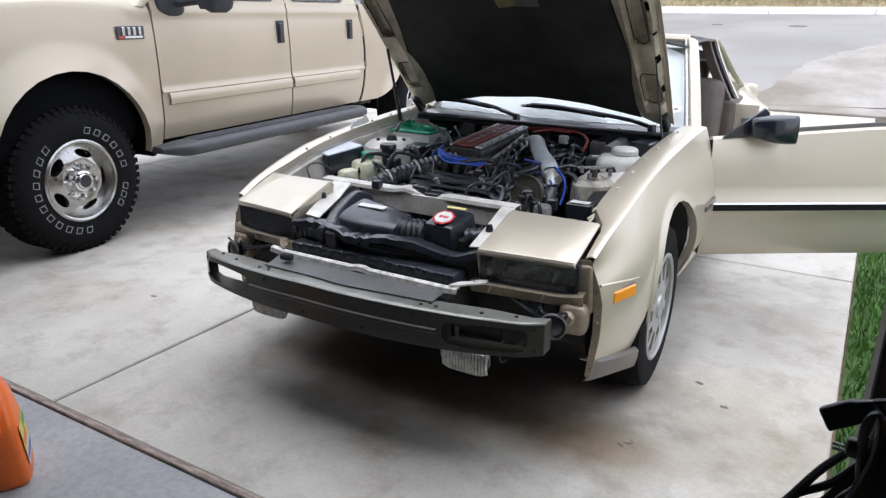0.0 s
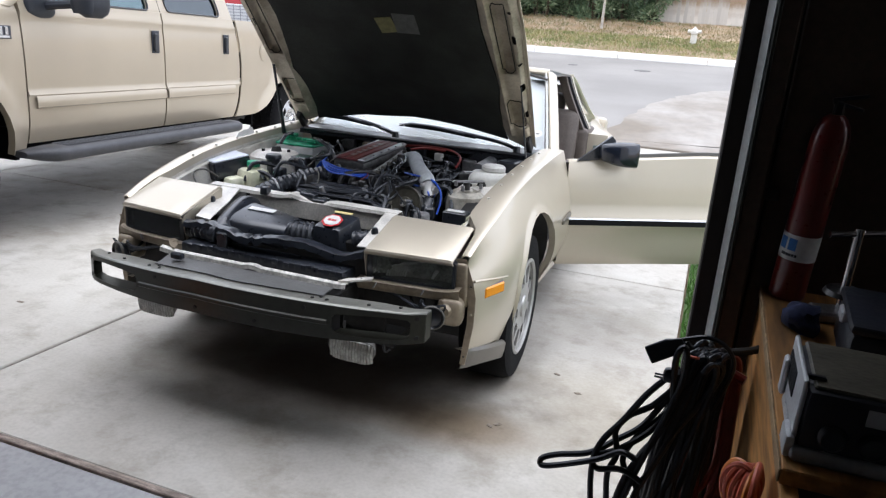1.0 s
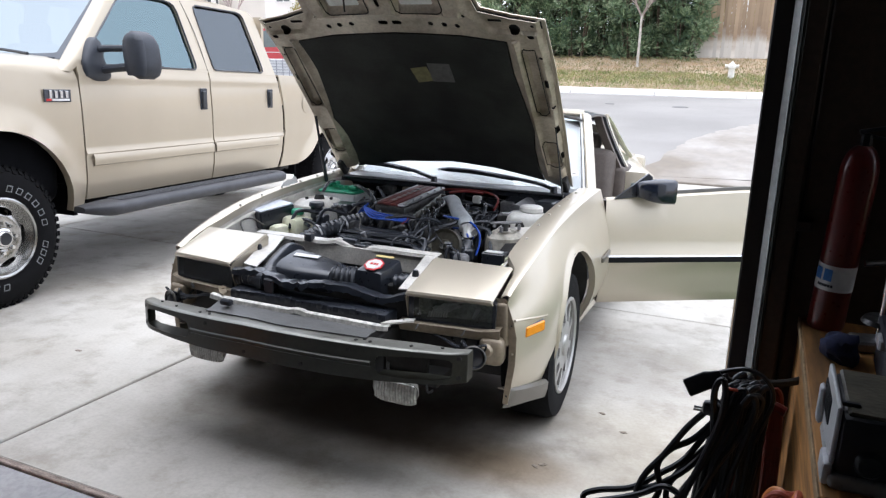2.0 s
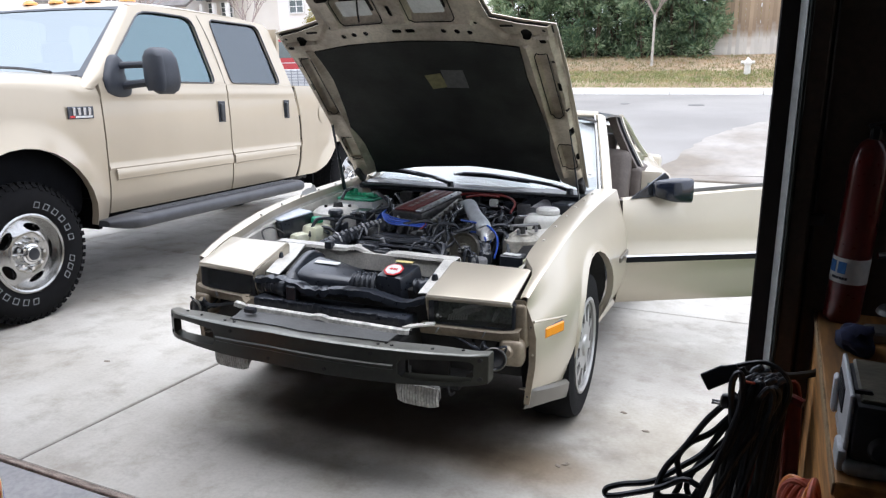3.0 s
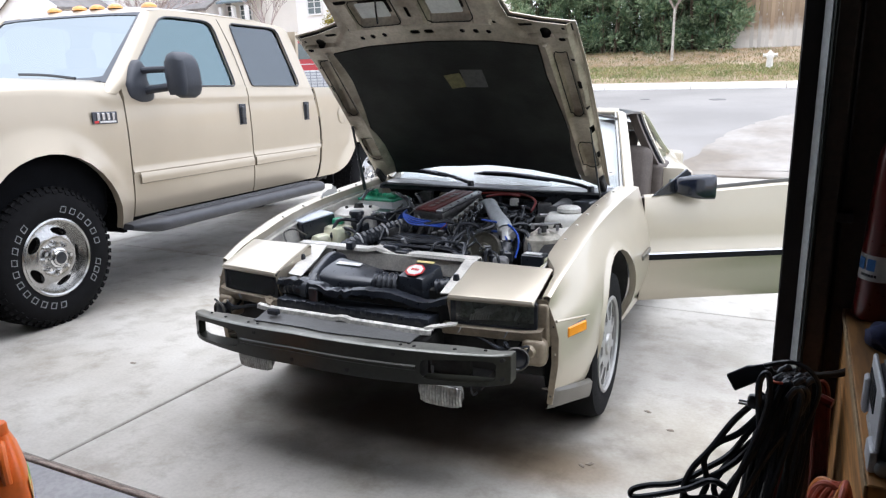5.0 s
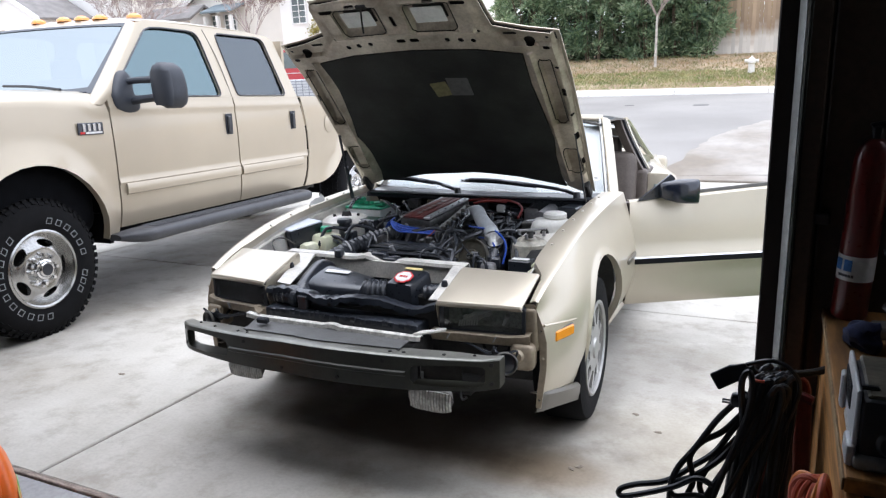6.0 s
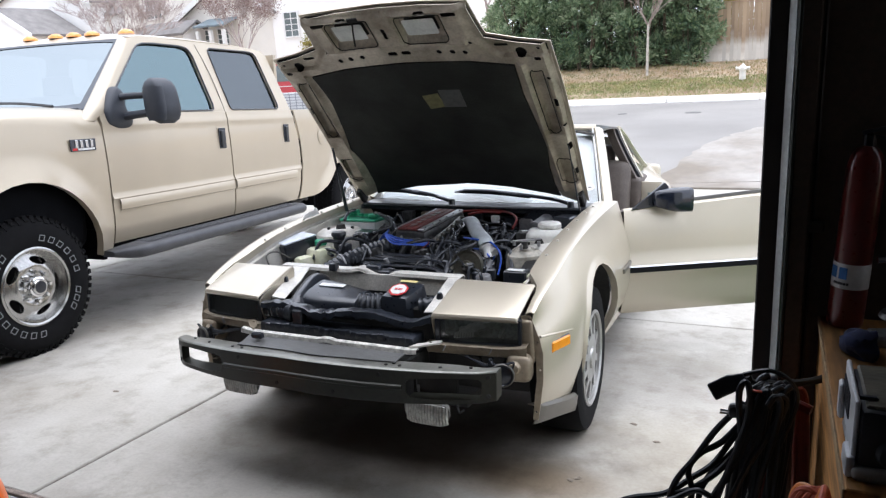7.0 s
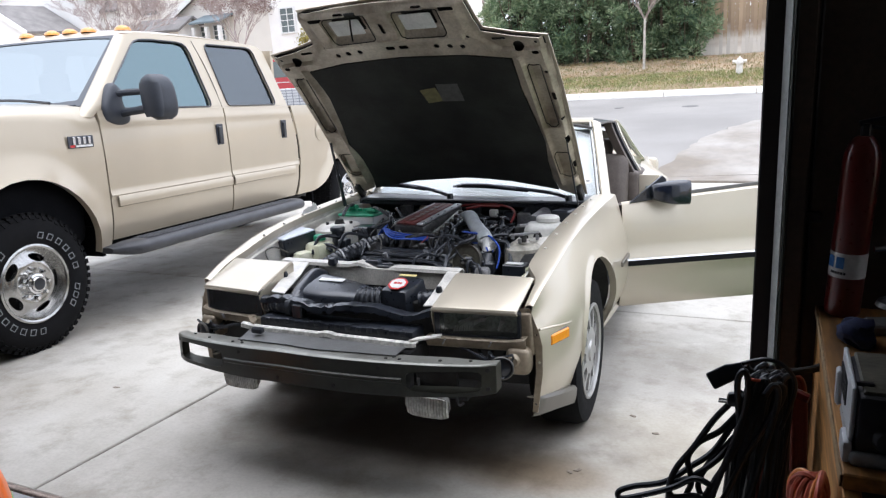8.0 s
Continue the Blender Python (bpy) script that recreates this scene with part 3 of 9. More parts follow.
for sd in (1, -1):
    part("front_wing", thicken(wing(sd), 0.004), GOLD, car)
    part("wheel_liner", wheel_liner(sd), SOOT_SHADE, car)
    for yy in (0.0, 2.32):
        road_wheel(car, 0.782 * sd, yy, sd)
    # grey lower corner piece in front of the arch
    secs = []
    for k in range(13):
        y = -0.685 + 0.325 * k / 12
        zt_ = 0.322 - 0.22 * (y + 0.67)
        zb_ = zt_ - 0.080 + 0.006 * math.sin(k / 12 * math.pi)
        xo = 0.812 - nose_taper(y) - 0.005 * max(0, (-0.66 - y) / 0.025)
        secs.append([(xo - 0.008, y, zt_ + 0.006), (xo, y, zt_ + 0.004), (xo + 0.007, y, zt_ - 0.008), (xo + 0.004, y, (zt_ + zb_) / 2), (xo - 0.006, y, zb_ + 0.006), (xo - 0.014, y, zb_ + 0.003)])
    part("lower_valance", mirror_x(thicken(loft(nb(), secs), 0.004), sd), VALANCE, car)
    # side marker lamp and the moulding above it, along the tapering side
    MK = Matrix.Rotation(radians(-17), 4, "Z")
    mk = part("side_marker", mirror_x(bx((0.800, -0.560, 0.522), (0.016, 0.122, 0.040), 0.005, MK), sd), ORANGE, car, "amber side marker lens")
    part("lamp_bezel", mirror_x(bx((0.795, -0.560, 0.522), (0.016, 0.130, 0.047), 0.004, MK), sd), BLACK, mk)
    bm = nb()
    tube(bm, [(0.827 - nose_taper(y), y, z) for y, z in ((-0.684, 0.580), (-0.61, 0.570), (-0.53, 0.557), (-0.46, 0.547))], 0.0048, 8)
    part("side_moulding", mirror_x(bm, sd), GOLD, car)
    part("side_moulding", mirror_x(bx((0.834, 0.56, 0.565), (0.014, 0.18, 0.026), 0.004, Matrix.Rotation(radians(3), 4, "X")), sd), VALANCE, car)
    # lamp cover panel on the nose: flat, with a crisp rolled front edge
    secs = []
    for x in (0.386, 0.388, 0.392, 0.46, 0.54, 0.62, 0.690, 0.6955, 0.698):
        e = 0.007 if x in (0.386, 0.698) else 0.003 if x in (0.388, 0.6955) else 0.0
        crown = 0.003 * (1 - ((x - 0.54) / 0.155) ** 2)
        dy = 0.11 * (x - 0.54)
        secs.append([(x, -0.742 + dy, 0.634), (x, -0.751 + dy, 0.640), (x, -0.7555 + dy, 0.648 - e), (x, -0.752 + dy, 0.656 - e), (x, -0.742 + dy, 0.661 - e), (x, -0.64 + dy * 0.5, 0.693 - e + crown), (x, -0.540, 0.7255 - e + crown), (x, -0.528, 0.7265 - e), (x, -0.521, 0.722 - e), (x, -0.519, 0.708)])
    bm = thicken(loft(nb(), secs), 0.003)
    sheet([(-0.752, 0.650), (-0.540, 0.720), (-0.524, 0.716), (-0.530, 0.632), (-0.742, 0.552), (-0.765, 0.630)], (), 0.003, plane_frame((0.3835, 0, 0), (0, 1, 0), (0, 0, 1)), bm)
    part("headlamp_cover", mirror_x(bm, sd), GOLD, car)
    # headlamp: dark housing, slanted ribbed bulb holder and smoked lens
    LP = plane_frame((0.547, -0.734, 0.594), (1, 0.11, 0), (0, 0, 1))
    lamp = part("headlamp", mirror_x(sheet(rrect(0, 0, 0.316, 0.096, 0.008), [rrect(0.004, 0, 0.286, 0.082, 0.006)], -0.062, LP), sd), BLACK, car, "black headlamp housing with a smoked lens")
    bm = box(nb(), (0, 0, -0.060), (0.316, 0.096, 0.006))
    bm.transform(LP)
    part("backing", mirror_x(bm, sd), mat("lamp_inside", (0.50, 0.53, 0.45), 0.4, 0.2, var=0.36, scale=22, bump=0.1) if sd == 1 else bpy.data.materials["lamp_inside"], lamp)
    bm = nb()
    for k in range(8):
        cyl(bm, LP @ Vector((-0.088 + 0.0095 * k, -0.034 + 0.001 * k, -0.012)), LP @ Vector((-0.084 + 0.0095 * k, -0.014 + 0.003 * k, -0.020)), 0.0034, n=6)
    part("bulb_fins", mirror_x(bm, sd), WHITEP, lamp)
    bm = nb()
    loft(bm, [[LP @ Vector((-0.075 + 0.11 * f, -0.006 + 0.026 * f + w * 0.016 * math.sin(math.pi * (0.15 + 0.8 * f)) + 0.003 * math.sin(f * 19), -0.030 + 0.014 * w * w)) for w in (-1, -0.5, 0, 0.5, 1)] for f in strip_x(0, 1, 10)])
    cyl(bm, LP @ Vector((-0.02, 0.018, -0.025)), LP @ Vector((0.045, 0.036, -0.016)), 0.007, 0.004, 8)
    cyl(bm, LP @ Vector((0.072, -0.026, -0.032)), LP @ Vector((0.092, 0.016, -0.018)), 0.005, 0.009, 8)
    part("bulb", mirror_x(bm, sd), mat("dull_reflector", (0.90, 0.90, 0.86), 0.35, 0.1, var=0.12, scale=40) if sd == 1 else bpy.data.materials["dull_reflector"], lamp)
    bm = box(nb(), (0.004, 0, -0.004), (0.286, 0.082, 0.004), 0.001)
    bm.transform(LP)
    lens = part("lens", mirror_x(bm, sd), DIMGLASS, lamp, "smoked glass lens")
    lens.visible_shadow = False
    # bare metal under the lamp, with a folded upper edge and bent tabs
    bm = nb()
    secs = []
    for k in range(13):
        x = 0.36 + 0.365 * k / 12
        d = 0.11 * (x - 0.54)
        lift = 0.012 * max(0, (k - 9) / 3) ** 2
        secs.append([(x, -0.715 + d, 0.546 + lift), (x, -0.742 + d, 0.544 + lift), (x, -0.748 + d, 0.538 + lift), (x, -0.744 + d, 0.520), (x, -0.736 + d, 0.506), (x, -0.728 + d, 0.502)])
    loft(bm, secs)
    part("nose_panel", mirror_x(thicken(bm, 0.003), sd), BARE, car, "bare beige nose metal")
    # black sheet added behind the nose, standing for the unlit hollow
    part("void_backing", mirror_x(bx((0.535, -0.675, 0.455), (0.36, 0.006, 0.19), 0.002, Matrix.Rotation(0.11, 4, "Z")), sd), SOOT_SHADE, car)
    for x in (0.43, 0.60):
        part("tab", mirror_x(bx((x, -0.752 + 0.11 * (x - 0.54), 0.528), (0.004, 0.012, 0.022), 0.001, Matrix.Rotation(0.5, 4, "Y")), sd), CASTAL, car)
    bm = nb()
    box(bm, (0.694, -0.700, 0.470), (0.090, 0.085, 0.100), 0.024, Matrix.Rotation(0.15, 4, "Z"), seg=3)
    box(bm, (0.716, -0.672, 0.56), (0.052, 0.05, 0.16), 0.014, Matrix.Rotation(-0.06, 4, "Y"), seg=3)
    part("mounting_boss", mirror_x(bm, sd), BARE, car)
    bm = sheet([(0.690, 0.650), (0.728, 0.655), (0.742, 0.62), (0.762, 0.57), (0.774, 0.52), (0.774, 0.42), (0.764, 0.34), (0.755, 0.27), (0.735, 0.27), (0.742, 0.35), (0.750, 0.42), (0.748, 0.50), (0.734, 0.56), (0.712, 0.61)], [ring2(0.722, 0.640, 0.005, n=10), ring2(0.752, 0.56, 0.004, n=10), ring2(0.762, 0.46, 0.005, n=10), ring2(0.748, 0.30, 0.005, n=10)], 0.004, plane_frame((0, -0.683, 0), (1, 0, 0), (0, 0, 1)))
    part("wing_bracket", mirror_x(bm, sd), BARE, car)
    part("boss", mirror_x(lathe(nb(), [(0.0, 0.012), (0.016, 0.012), (0.022, 0.004), (0.026, 0.0)], plane_frame((0.686, -0.7425, 0.478), (1, 0.15, 0), (0, 0, 1)), 16), sd), BARE, car)
    # horn behind the bar and its wires
    horn = part("horn", mirror_x(lathe(nb(), [(0.0, -0.03), (0.024, -0.03), (0.036, -0.012), (0.040, 0.004), (0.037, 0.010), (0.032, 0.004), (0.012, 0.010), (0.0, 0.010)], plane_frame((0.662, -0.800, 0.470), (0.9, 0.30, 0), (0, 0, 1)), 24), sd), BLACK, car)
    part("horn_rim", mirror_x(lathe(nb(), [(0.034, 0.006), (0.040, 0.011), (0.044, 0.006), (0.041, 0.0)], plane_frame((0.662, -0.800, 0.470), (0.9, 0.30, 0), (0, 0, 1)), 28, closed=True), sd), GREY, horn)
    bm = nb()
    for k in range(5):
        tube(bm, [(0.44 + 0.05 * k, -0.70, 0.49), (0.52 + 0.03 * k, -0.76, 0.505 - 0.01 * k), (0.62, -0.80, 0.49 + 0.008 * k), (0.70 - 0.02 * k, -0.79, 0.515 - 0.012 * k), (0.66, -0.75, 0.44)], 0.0045, 6)
    part("wiring", mirror_x(bm, sd), HOSE, car)
    # fog lamp hanging below the bar
    secs = []
    for y, hw, z0, z1 in ((-0.830, 0.048, 0.312, 0.350), (-0.846, 0.070, 0.294, 0.362), (-0.872, 0.084, 0.286, 0.367), (-0.886, 0.088, 0.284, 0.368)):
        secs.append([(0.412 + hw * (1 - 0.10 * (math.sin(a) < 0)) * math.copysign(abs(math.cos(a)) ** 0.45, math.cos(a)), y, (z0 + z1) / 2 + (z1 - z0) / 2 * math.copysign(abs(math.sin(a)) ** 0.5, math.sin(a))) for a in (2 * math.pi * j / 28 for j in range(28))])
    fog = part("fog_lamp", mirror_x(loft(nb(), secs, closed=True, ends=True), sd), mat("dull_lamp_shell", (0.30, 0.30, 0.28), 0.45, 0.2, var=0.15, scale=30) if sd == 1 else bpy.data.materials["dull_lamp_shell"], car, "clouded fog lamp")
    rows_ = []
    for k in range(31):
        u = -1 + k / 15
        x, hh = 0.412 + 0.082 * u, 0.037 - 0.010 * u ** 6
        y = -0.896 + 0.007 * u ** 4 - (0.0042 if k % 2 else 0.0)
        rows_.append([(x, -0.886, 0.326 - hh * 1.05), (x, y + 0.004, 0.326 - hh), (x, y - 0.002, 0.326), (x, y + 0.004, 0.326 + hh), (x, -0.886, 0.326 + hh * 1.05)])
    part("fog_lens", mirror_x(loft(nb(), rows_), sd), mat("fog_glass", (0.66, 0.66, 0.61), 0.18, 0.15, var=0.2, scale=26, coat=0.4) if sd == 1 else bpy.data.materials["fog_glass"], fog, "clouded ribbed lens", smooth=60)
    part("bracket", mirror_x(bx((0.36, -0.86, 0.385), (0.02, 0.02, 0.06)), sd), SOOT_SHADE, fog)

# bumper reinforcement bar, bowed, with an opening near each end
bar = group("bumper_bar", car, "bare dull steel bumper reinforcement bar")


def bow(bm):
    """Bend the straight bar: ends swept back and narrowed, the passenger end sagging."""
    for v in bm.verts:
        x = v.co.x
        u = min(1.0, abs(x) / 0.69)
        depth = 1 - 0.45 * max(0.0, u - 0.75) / 0.25
        roll = 0.020 * max(0.0, (u - 0.90) / 0.10) ** 2
        v.co.y = -1.020 + (v.co.y + 0.985) * depth + 0.205 * x * x + roll
        v.co.z -= 0.050 * max(0.0, -x - 0.12) + 0.10 * max(0.0, 0.47 - v.co.z) * max(0.0, u - 0.8)
        v.co.x *= 1.015 if x < 0 else 0.985
    return bm


hole = [(0.395, 0.440), (0.41, 0.428), (0.46, 0.424), (0.53, 0.424), (0.60, 0.428), (0.640, 0.436), (0.648, 0.446), (0.650, 0.490), (0.640, 0.499), (0.60, 0.502), (0.53, 0.500), (0.46, 0.496), (0.405, 0.490), (0.394, 0.476)]
outer = [(x, 0.518) for x in strip_x(-0.69, 0.69, 40)] + [(x, 0.400 + 0.022 * abs(x / 0.69) ** 3) for x in strip_x(0.69, -0.69, 40)]
bm = bow(sheet(outer, [hole, [(-x, z) for x, z in hole]], 0.004, plane_frame((0, -0.985, 0), (1, 0, 0), (0, 0, 1))))
part("face_plate", bm, BARMAT, bar)
bm = nb()
loft(bm, [[(x, -0.988, 0.510), (x, -0.986, 0.517), (x, -0.980, 0.5215), (x, -0.970, 0.523), (x, -0.905, 0.521), (x, -0.900, 0.505)] for x in strip_x(-0.69, 0.69, 28)])
# the top's sheen is put into a lighter colour than the face
part("top_plate", bow(thicken(bm, 0.003)), mat("bar_top_sheen", (0.27, 0.27, 0.24), 0.32, 0.4, var=0.12, scale=8, fine=60, bump=0.03), bar)
bm = nb()
loft(bm, [[(x, -0.985, 0.402 + 0.022 * abs(x / 0.69) ** 3), (x, -0.90, 0.405 + 0.022 * abs(x / 0.69) ** 3)] for x in strip_x(-0.69, 0.69, 28)])
part("bottom_plate", bow(thicken(bm, 0.003)), BARMAT, bar)
bm = nb()
loft(bm, [[(x, -0.990, 0.470), (x, -0.996, 0.466), (x, -0.996, 0.455), (x, -0.989, 0.450)] for x in strip_x(-0.38, 0.38, 20)])
part("rib", bow(thicken(bm, 0.003)), BARMAT, bar)
for sd in (1, -1):
    part("end_plate", bow(bx((0.688 * sd, -0.942, 0.470), (0.006, 0.088, 0.096), 0.002)), BARMAT, bar)
    # web coloured black for the shade inside the opening
    part("inner_web", bow(bx((0.380 * sd, -0.942, 0.462), (0.006, 0.080, 0.106), 0.002)), SOOT_SHADE, bar)
    part("mount", bx((0.30 * sd, -0.80, 0.47), (0.07, 0.22, 0.07), 0.006), SOOT_SHADE, bar)
    for x, z in ((0.668, 0.505), (0.668, 0.44), (0.30, 0.50), (0.12, 0.42)):
        part("bolt", bow(cyl(nb(), (x * sd, -0.992, z), (x * sd, -0.984, z), 0.007, n=10)), SOOT_SHADE, bar)
    for x, y in ((0.60, -0.93), (0.50, -0.95), (0.36, -0.955), (0.33, -0.935), (0.31, -0.955)):
        part("clip", bow(cyl(nb(), (x * sd, y, 0.522), (x * sd, y, 0.526), 0.006, n=10)), SOOT_SHADE, bar)
part("back_plate", bow(bx((0, -0.895, 0.46), (0.78, 0.006, 0.09))), SOOT_SHADE, bar)

# grey splash sheet, silver strip and dark cooler parts behind the bar
bm = nb()
loft(bm, [[(x, -0.978 + 0.10 * abs(x), 0.5275 - 0.050 * max(0, -x - 0.12)), (x, -0.91, 0.530 + 0.004 * math.sin(x * 21) - 0.035 * max(0, -x - 0.12)), (x, -0.865, 0.532)] for x in strip_x(-0.36, 0.33, 14)])
part("splash_sheet", thicken(bm, 0.003), mat("grey_rubber_sheet", (0.13, 0.13, 0.128), 0.42, var=0.15, scale=7, bump=0.05), car, "grey rubber splash sheet")
bm = nb()
loft(bm, [[(x, -0.872, 0.530 + dz), (x, -0.868, 0.545 + dz), (x, -0.852, 0.549 + dz), (x, -0.846, 0.540 + dz)] for x, dz in [(xx, (0.006 if abs(xx - 0.0) < 0.03 else 0) + 0.012 * max(0, abs(xx) - 0.34) * 10) for xx in strip_x(-0.40, 0.37, 30)]])
part("grille_strip", thicken(bm, 0.002), mat("scuffed_strip", (0.78, 0.76, 0.70), 0.5, 0.1, var=0.2, scale=40, fine=90, bump=0.04), car, "scuffed silver strip")
for sd in (1, -1):
    bm = sheet([(0.34, -0.865), (0.37, -0.850), (0.405, -0.815), (0.43, -0.79), (0.425, -0.765), (0.40, -0.775), (0.385, -0.80), (0.355, -0.825)], [ring2(0.395, -0.80, 0.006, n=8)], 0.006, pose(0, 0, 0.552))
    part("corner_bracket", mirror_x(bm, sd), BAY if sd > 0 else BARE, car)
part("radiator", bx((0, -0.62, 0.46), (0.80, 0.05, 0.34), 0.006), SOOT_SHADE, car, "black radiator core")
bm = bx((0.0, -0.78, 0.548), (0.68, 0.10, 0.055), 0.012, seg=2)
for k in range(14):
    box(bm, (-0.30 + 0.046 * k, -0.818, 0.560 + 0.003 * (k % 3)), (0.028, 0.03, 0.026), 0.008, seg=2)
part("cooler_shroud", bm, BLACK, car, "black ribbed cooler shroud")
bm = nb()
tube(bm, [(-0.36, -0.74, 0.60), (-0.22, -0.77, 0.607), (-0.17, -0.76, 0.605)], 0.034, 14, ripple=0.06, pitch=0.018)
cyl(bm, (-0.23, -0.77, 0.607), (-0.205, -0.772, 0.607), 0.041, n=18)
part("air_hose", bm, HOSE, car)
part("shroud_post", bx((-0.17, -0.80, 0.585), (0.045, 0.03, 0.09), 0.005), BLACK, car)
part("post_label", bx((-0.17, -0.8165, 0.560), (0.028, 0.003, 0.018)), WHITEP, car)
part("strip_clip", bx((-0.29, -0.905, 0.545), (0.05, 0.025, 0.022), 0.005), BLACK, car)
# black upper tie rail, wavy
secs = []
rnd = random.Random(3)
for k in range(46):
    x = -0.37 + 0.75 * k / 45
    y = -0.745 + rnd.uniform(-0.003, 0.003) - 0.05 * math.exp(-((x + 0.05) / 0.22) ** 2)
    z = 0.640 + 0.008 * math.sin(x * 19) + rnd.uniform(-0.004, 0.004) - 0.018 * math.exp(-((x - 0.30) / 0.06) ** 2)
    secs.append([(x, y - 0.028 + rnd.uniform(-0.004, 0.004), z - 0.020 + rnd.uniform(-0.007, 0.004)), (x, y - 0.022, z - 0.002), (x, y - 0.005, z + 0.004), (x, y + 0.030, z - 0.002), (x, y + 0.045, z - 0.012)])
part("tie_rail", thicken(loft(nb(), secs), 0.004), BLACK, car, "black upper tie rail")
# radiator support frame in body colour
bm = nb()
secs = []
for k in range(25):
    x = -0.53 + 0.88 * k / 24
    dip = 0.022 * math.exp(-((x + 0.02) / 0.05) ** 2) - 0.012 * math.exp(-((x + 0.12) / 0.03) ** 2)
    y = -0.395 + 0.03 * math.exp(-((x + 0.02) / 0.06) ** 2)
    secs.append([(x, y - 0.028, 0.690 - dip), (x, y - 0.024, 0.703 - dip), (x, y + 0.020, 0.706 - dip), (x, y + 0.026, 0.685 - dip)])
loft(bm, secs)
part("support_bar", thicken(bm, 0.003), BAY, car, "body-coloured radiator support")
ARM = Matrix(((1, 0, 0, 0), (0, 1, 0, 0), (0, 0.155, 1, 0.762), (0, 0, 0, 1)))
for arm, bx_, by_ in (([(0.345, -0.745), (0.395, -0.735), (0.385, -0.56), (0.345, -0.40), (0.295, -0.40), (0.320, -0.56)], 0.352, -0.62), ([(-0.275, -0.745), (-0.345, -0.735), (-0.405, -0.56), (-0.475, -0.40), (-0.385, -0.40), (-0.325, -0.56)], -0.386, -0.585)):
    part("support_arm", sheet(arm, [ring2(bx_, by_, 0.011, n=12)], 0.004, ARM), BAY, car)
    part("bump_stop", lathe(nb(), [(0.0, 0.018), (0.009, 0.018), (0.013, 0.006), (0.013, -0.01)], pose(bx_, by_, 0.769 + 0.155 * by_), 14), BLACK, car)
part("support_panel", bx((-0.02, -0.412, 0.655), (0.62, 0.006, 0.075), 0.002), BAY, car)
part("bar_block", bx((-0.25, -0.418, 0.710), (0.036, 0.034, 0.034), 0.006, seg=2), BLACK, car)
bm = bx((-0.075, -0.368, 0.705), (0.070, 0.045, 0.034), 0.012, seg=3)
box(bm, (-0.020, -0.375, 0.694), (0.060, 0.030, 0.012), 0.003)
part("latch", bm, BLACK, car, "black bonnet latch")

# ---- engine bay ----
for sd in (1, -1):
    bm = nb()
    e = 0.0 if sd > 0 else 0.055
    secs = [[(sd * (x + e), y, z) for x, z in ((0.655, top_z(y) - 0.016), (0.648, top_z(y) - 0.024), (0.645, top_z(y) - 0.05), (0.632, top_z(y) - 0.055), (0.625, top_z(y) - 0.12), (0.61, 0.50), (0.60, 0.36))] for y in (-0.52, -0.40, -0.3, -0.2, 0, 0.2, 0.4, 0.58)]
    loft(bm, secs)
    part("inner_wing", bm, BAY, car)
for sd in (1, -1):
    bm = nb()
    loft(bm, [[(sd * (x + (0 if sd > 0 else 0.055)), y, top_z(y) - d) for x, d in ((0.626, 0.052), (0.628, 0.046), (0.645, 0.046))] for y in (-0.45, -0.3, -0.2, -0.1, 0.05, 0.2, 0.4, 0.58)])
    for k in range(6):
        cyl(bm, (sd * 0.675 - (0.035 if sd < 0 else 0), -0.3 + 0.16 * k, top_z(-0.3 + 0.16 * k) - 0.004), (sd * 0.675 - (0.035 if sd < 0 else 0), -0.3 + 0.16 * k, top_z(-0.3 + 0.16 * k) + 0.010), 0.006, n=8)
    part("gutter", bm, BAY, car)
for sd in (1, -1):
    bm = lathe(nb(), [(0.125, 0.46), (0.120, 0.66), (0.112, 0.70), (0.085, 0.722), (0.05, 0.728), (0.045, 0.722), (0.0, 0.722)], pose(0.50 * sd if sd > 0 else -0.56, 0.17 if sd > 0 else 0.13, 0.02 if sd > 0 else 0.055) @ Matrix.Diagonal((1.15 if sd < 0 else 1, 1.15 if sd < 0 else 1, 1, 1)), 32)
    tower = part("strut_tower", bm, BAY, car, "body-coloured strut tower")
    cx, cy, cz = (0.50, 0.17, 0.0) if sd > 0 else (-0.56, 0.13, 0.035)
    bm = nb()
    cyl(bm, (cx, cy, 0.74 + cz), (cx, cy, 0.765 + cz), 0.028, 0.02, 16)
    part("strut_cap", bm, SOOT_SHADE, tower)
    for k in range(3):
        a = 2.1 * k
        bm = nb()
        cyl(bm, (cx + 0.07 * math.cos(a), cy + 0.07 * math.sin(a), 0.735 + cz), (cx + 0.07 * math.cos(a), cy + 0.07 * math.sin(a), 0.757 + cz), 0.008, n=6)
        part("strut_bolt", bm, SOOT_SHADE, tower)
part("bay_floor", bx((0, -0.02, 0.33), (1.14, 1.16, 0.02)), SOOT_SHADE, car)
bm = nb()
loft(bm, [[(x, 0.60, 0.34), (x, 0.60, 0.80), (x, 0.56, 0.835), (x, 0.54, 0.845)] for x in strip_x(-0.64, 0.64, 10)])
part("firewall", bm, SOOT_SHADE, car, "black firewall")
# cowl panel and seal
bm = nb()
loft(bm, [[(x, 0.505, 0.828), (x, 0.51, 0.850), (x, 0.535, 0.856), (x, 0.605 + 0.09 * (x / 0.68) ** 2, 0.866)] for x in strip_x(-0.66, 0.66, 20)])
part("cowl", thicken(bm, 0.004), BLACK, car, "black cowl panel")
bm = nb()
tube(bm, [(x, 0.505, 0.853) for x in strip_x(-0.64, 0.64, 12)], 0.010, 8)
part("seal", bm, HOSE, car)

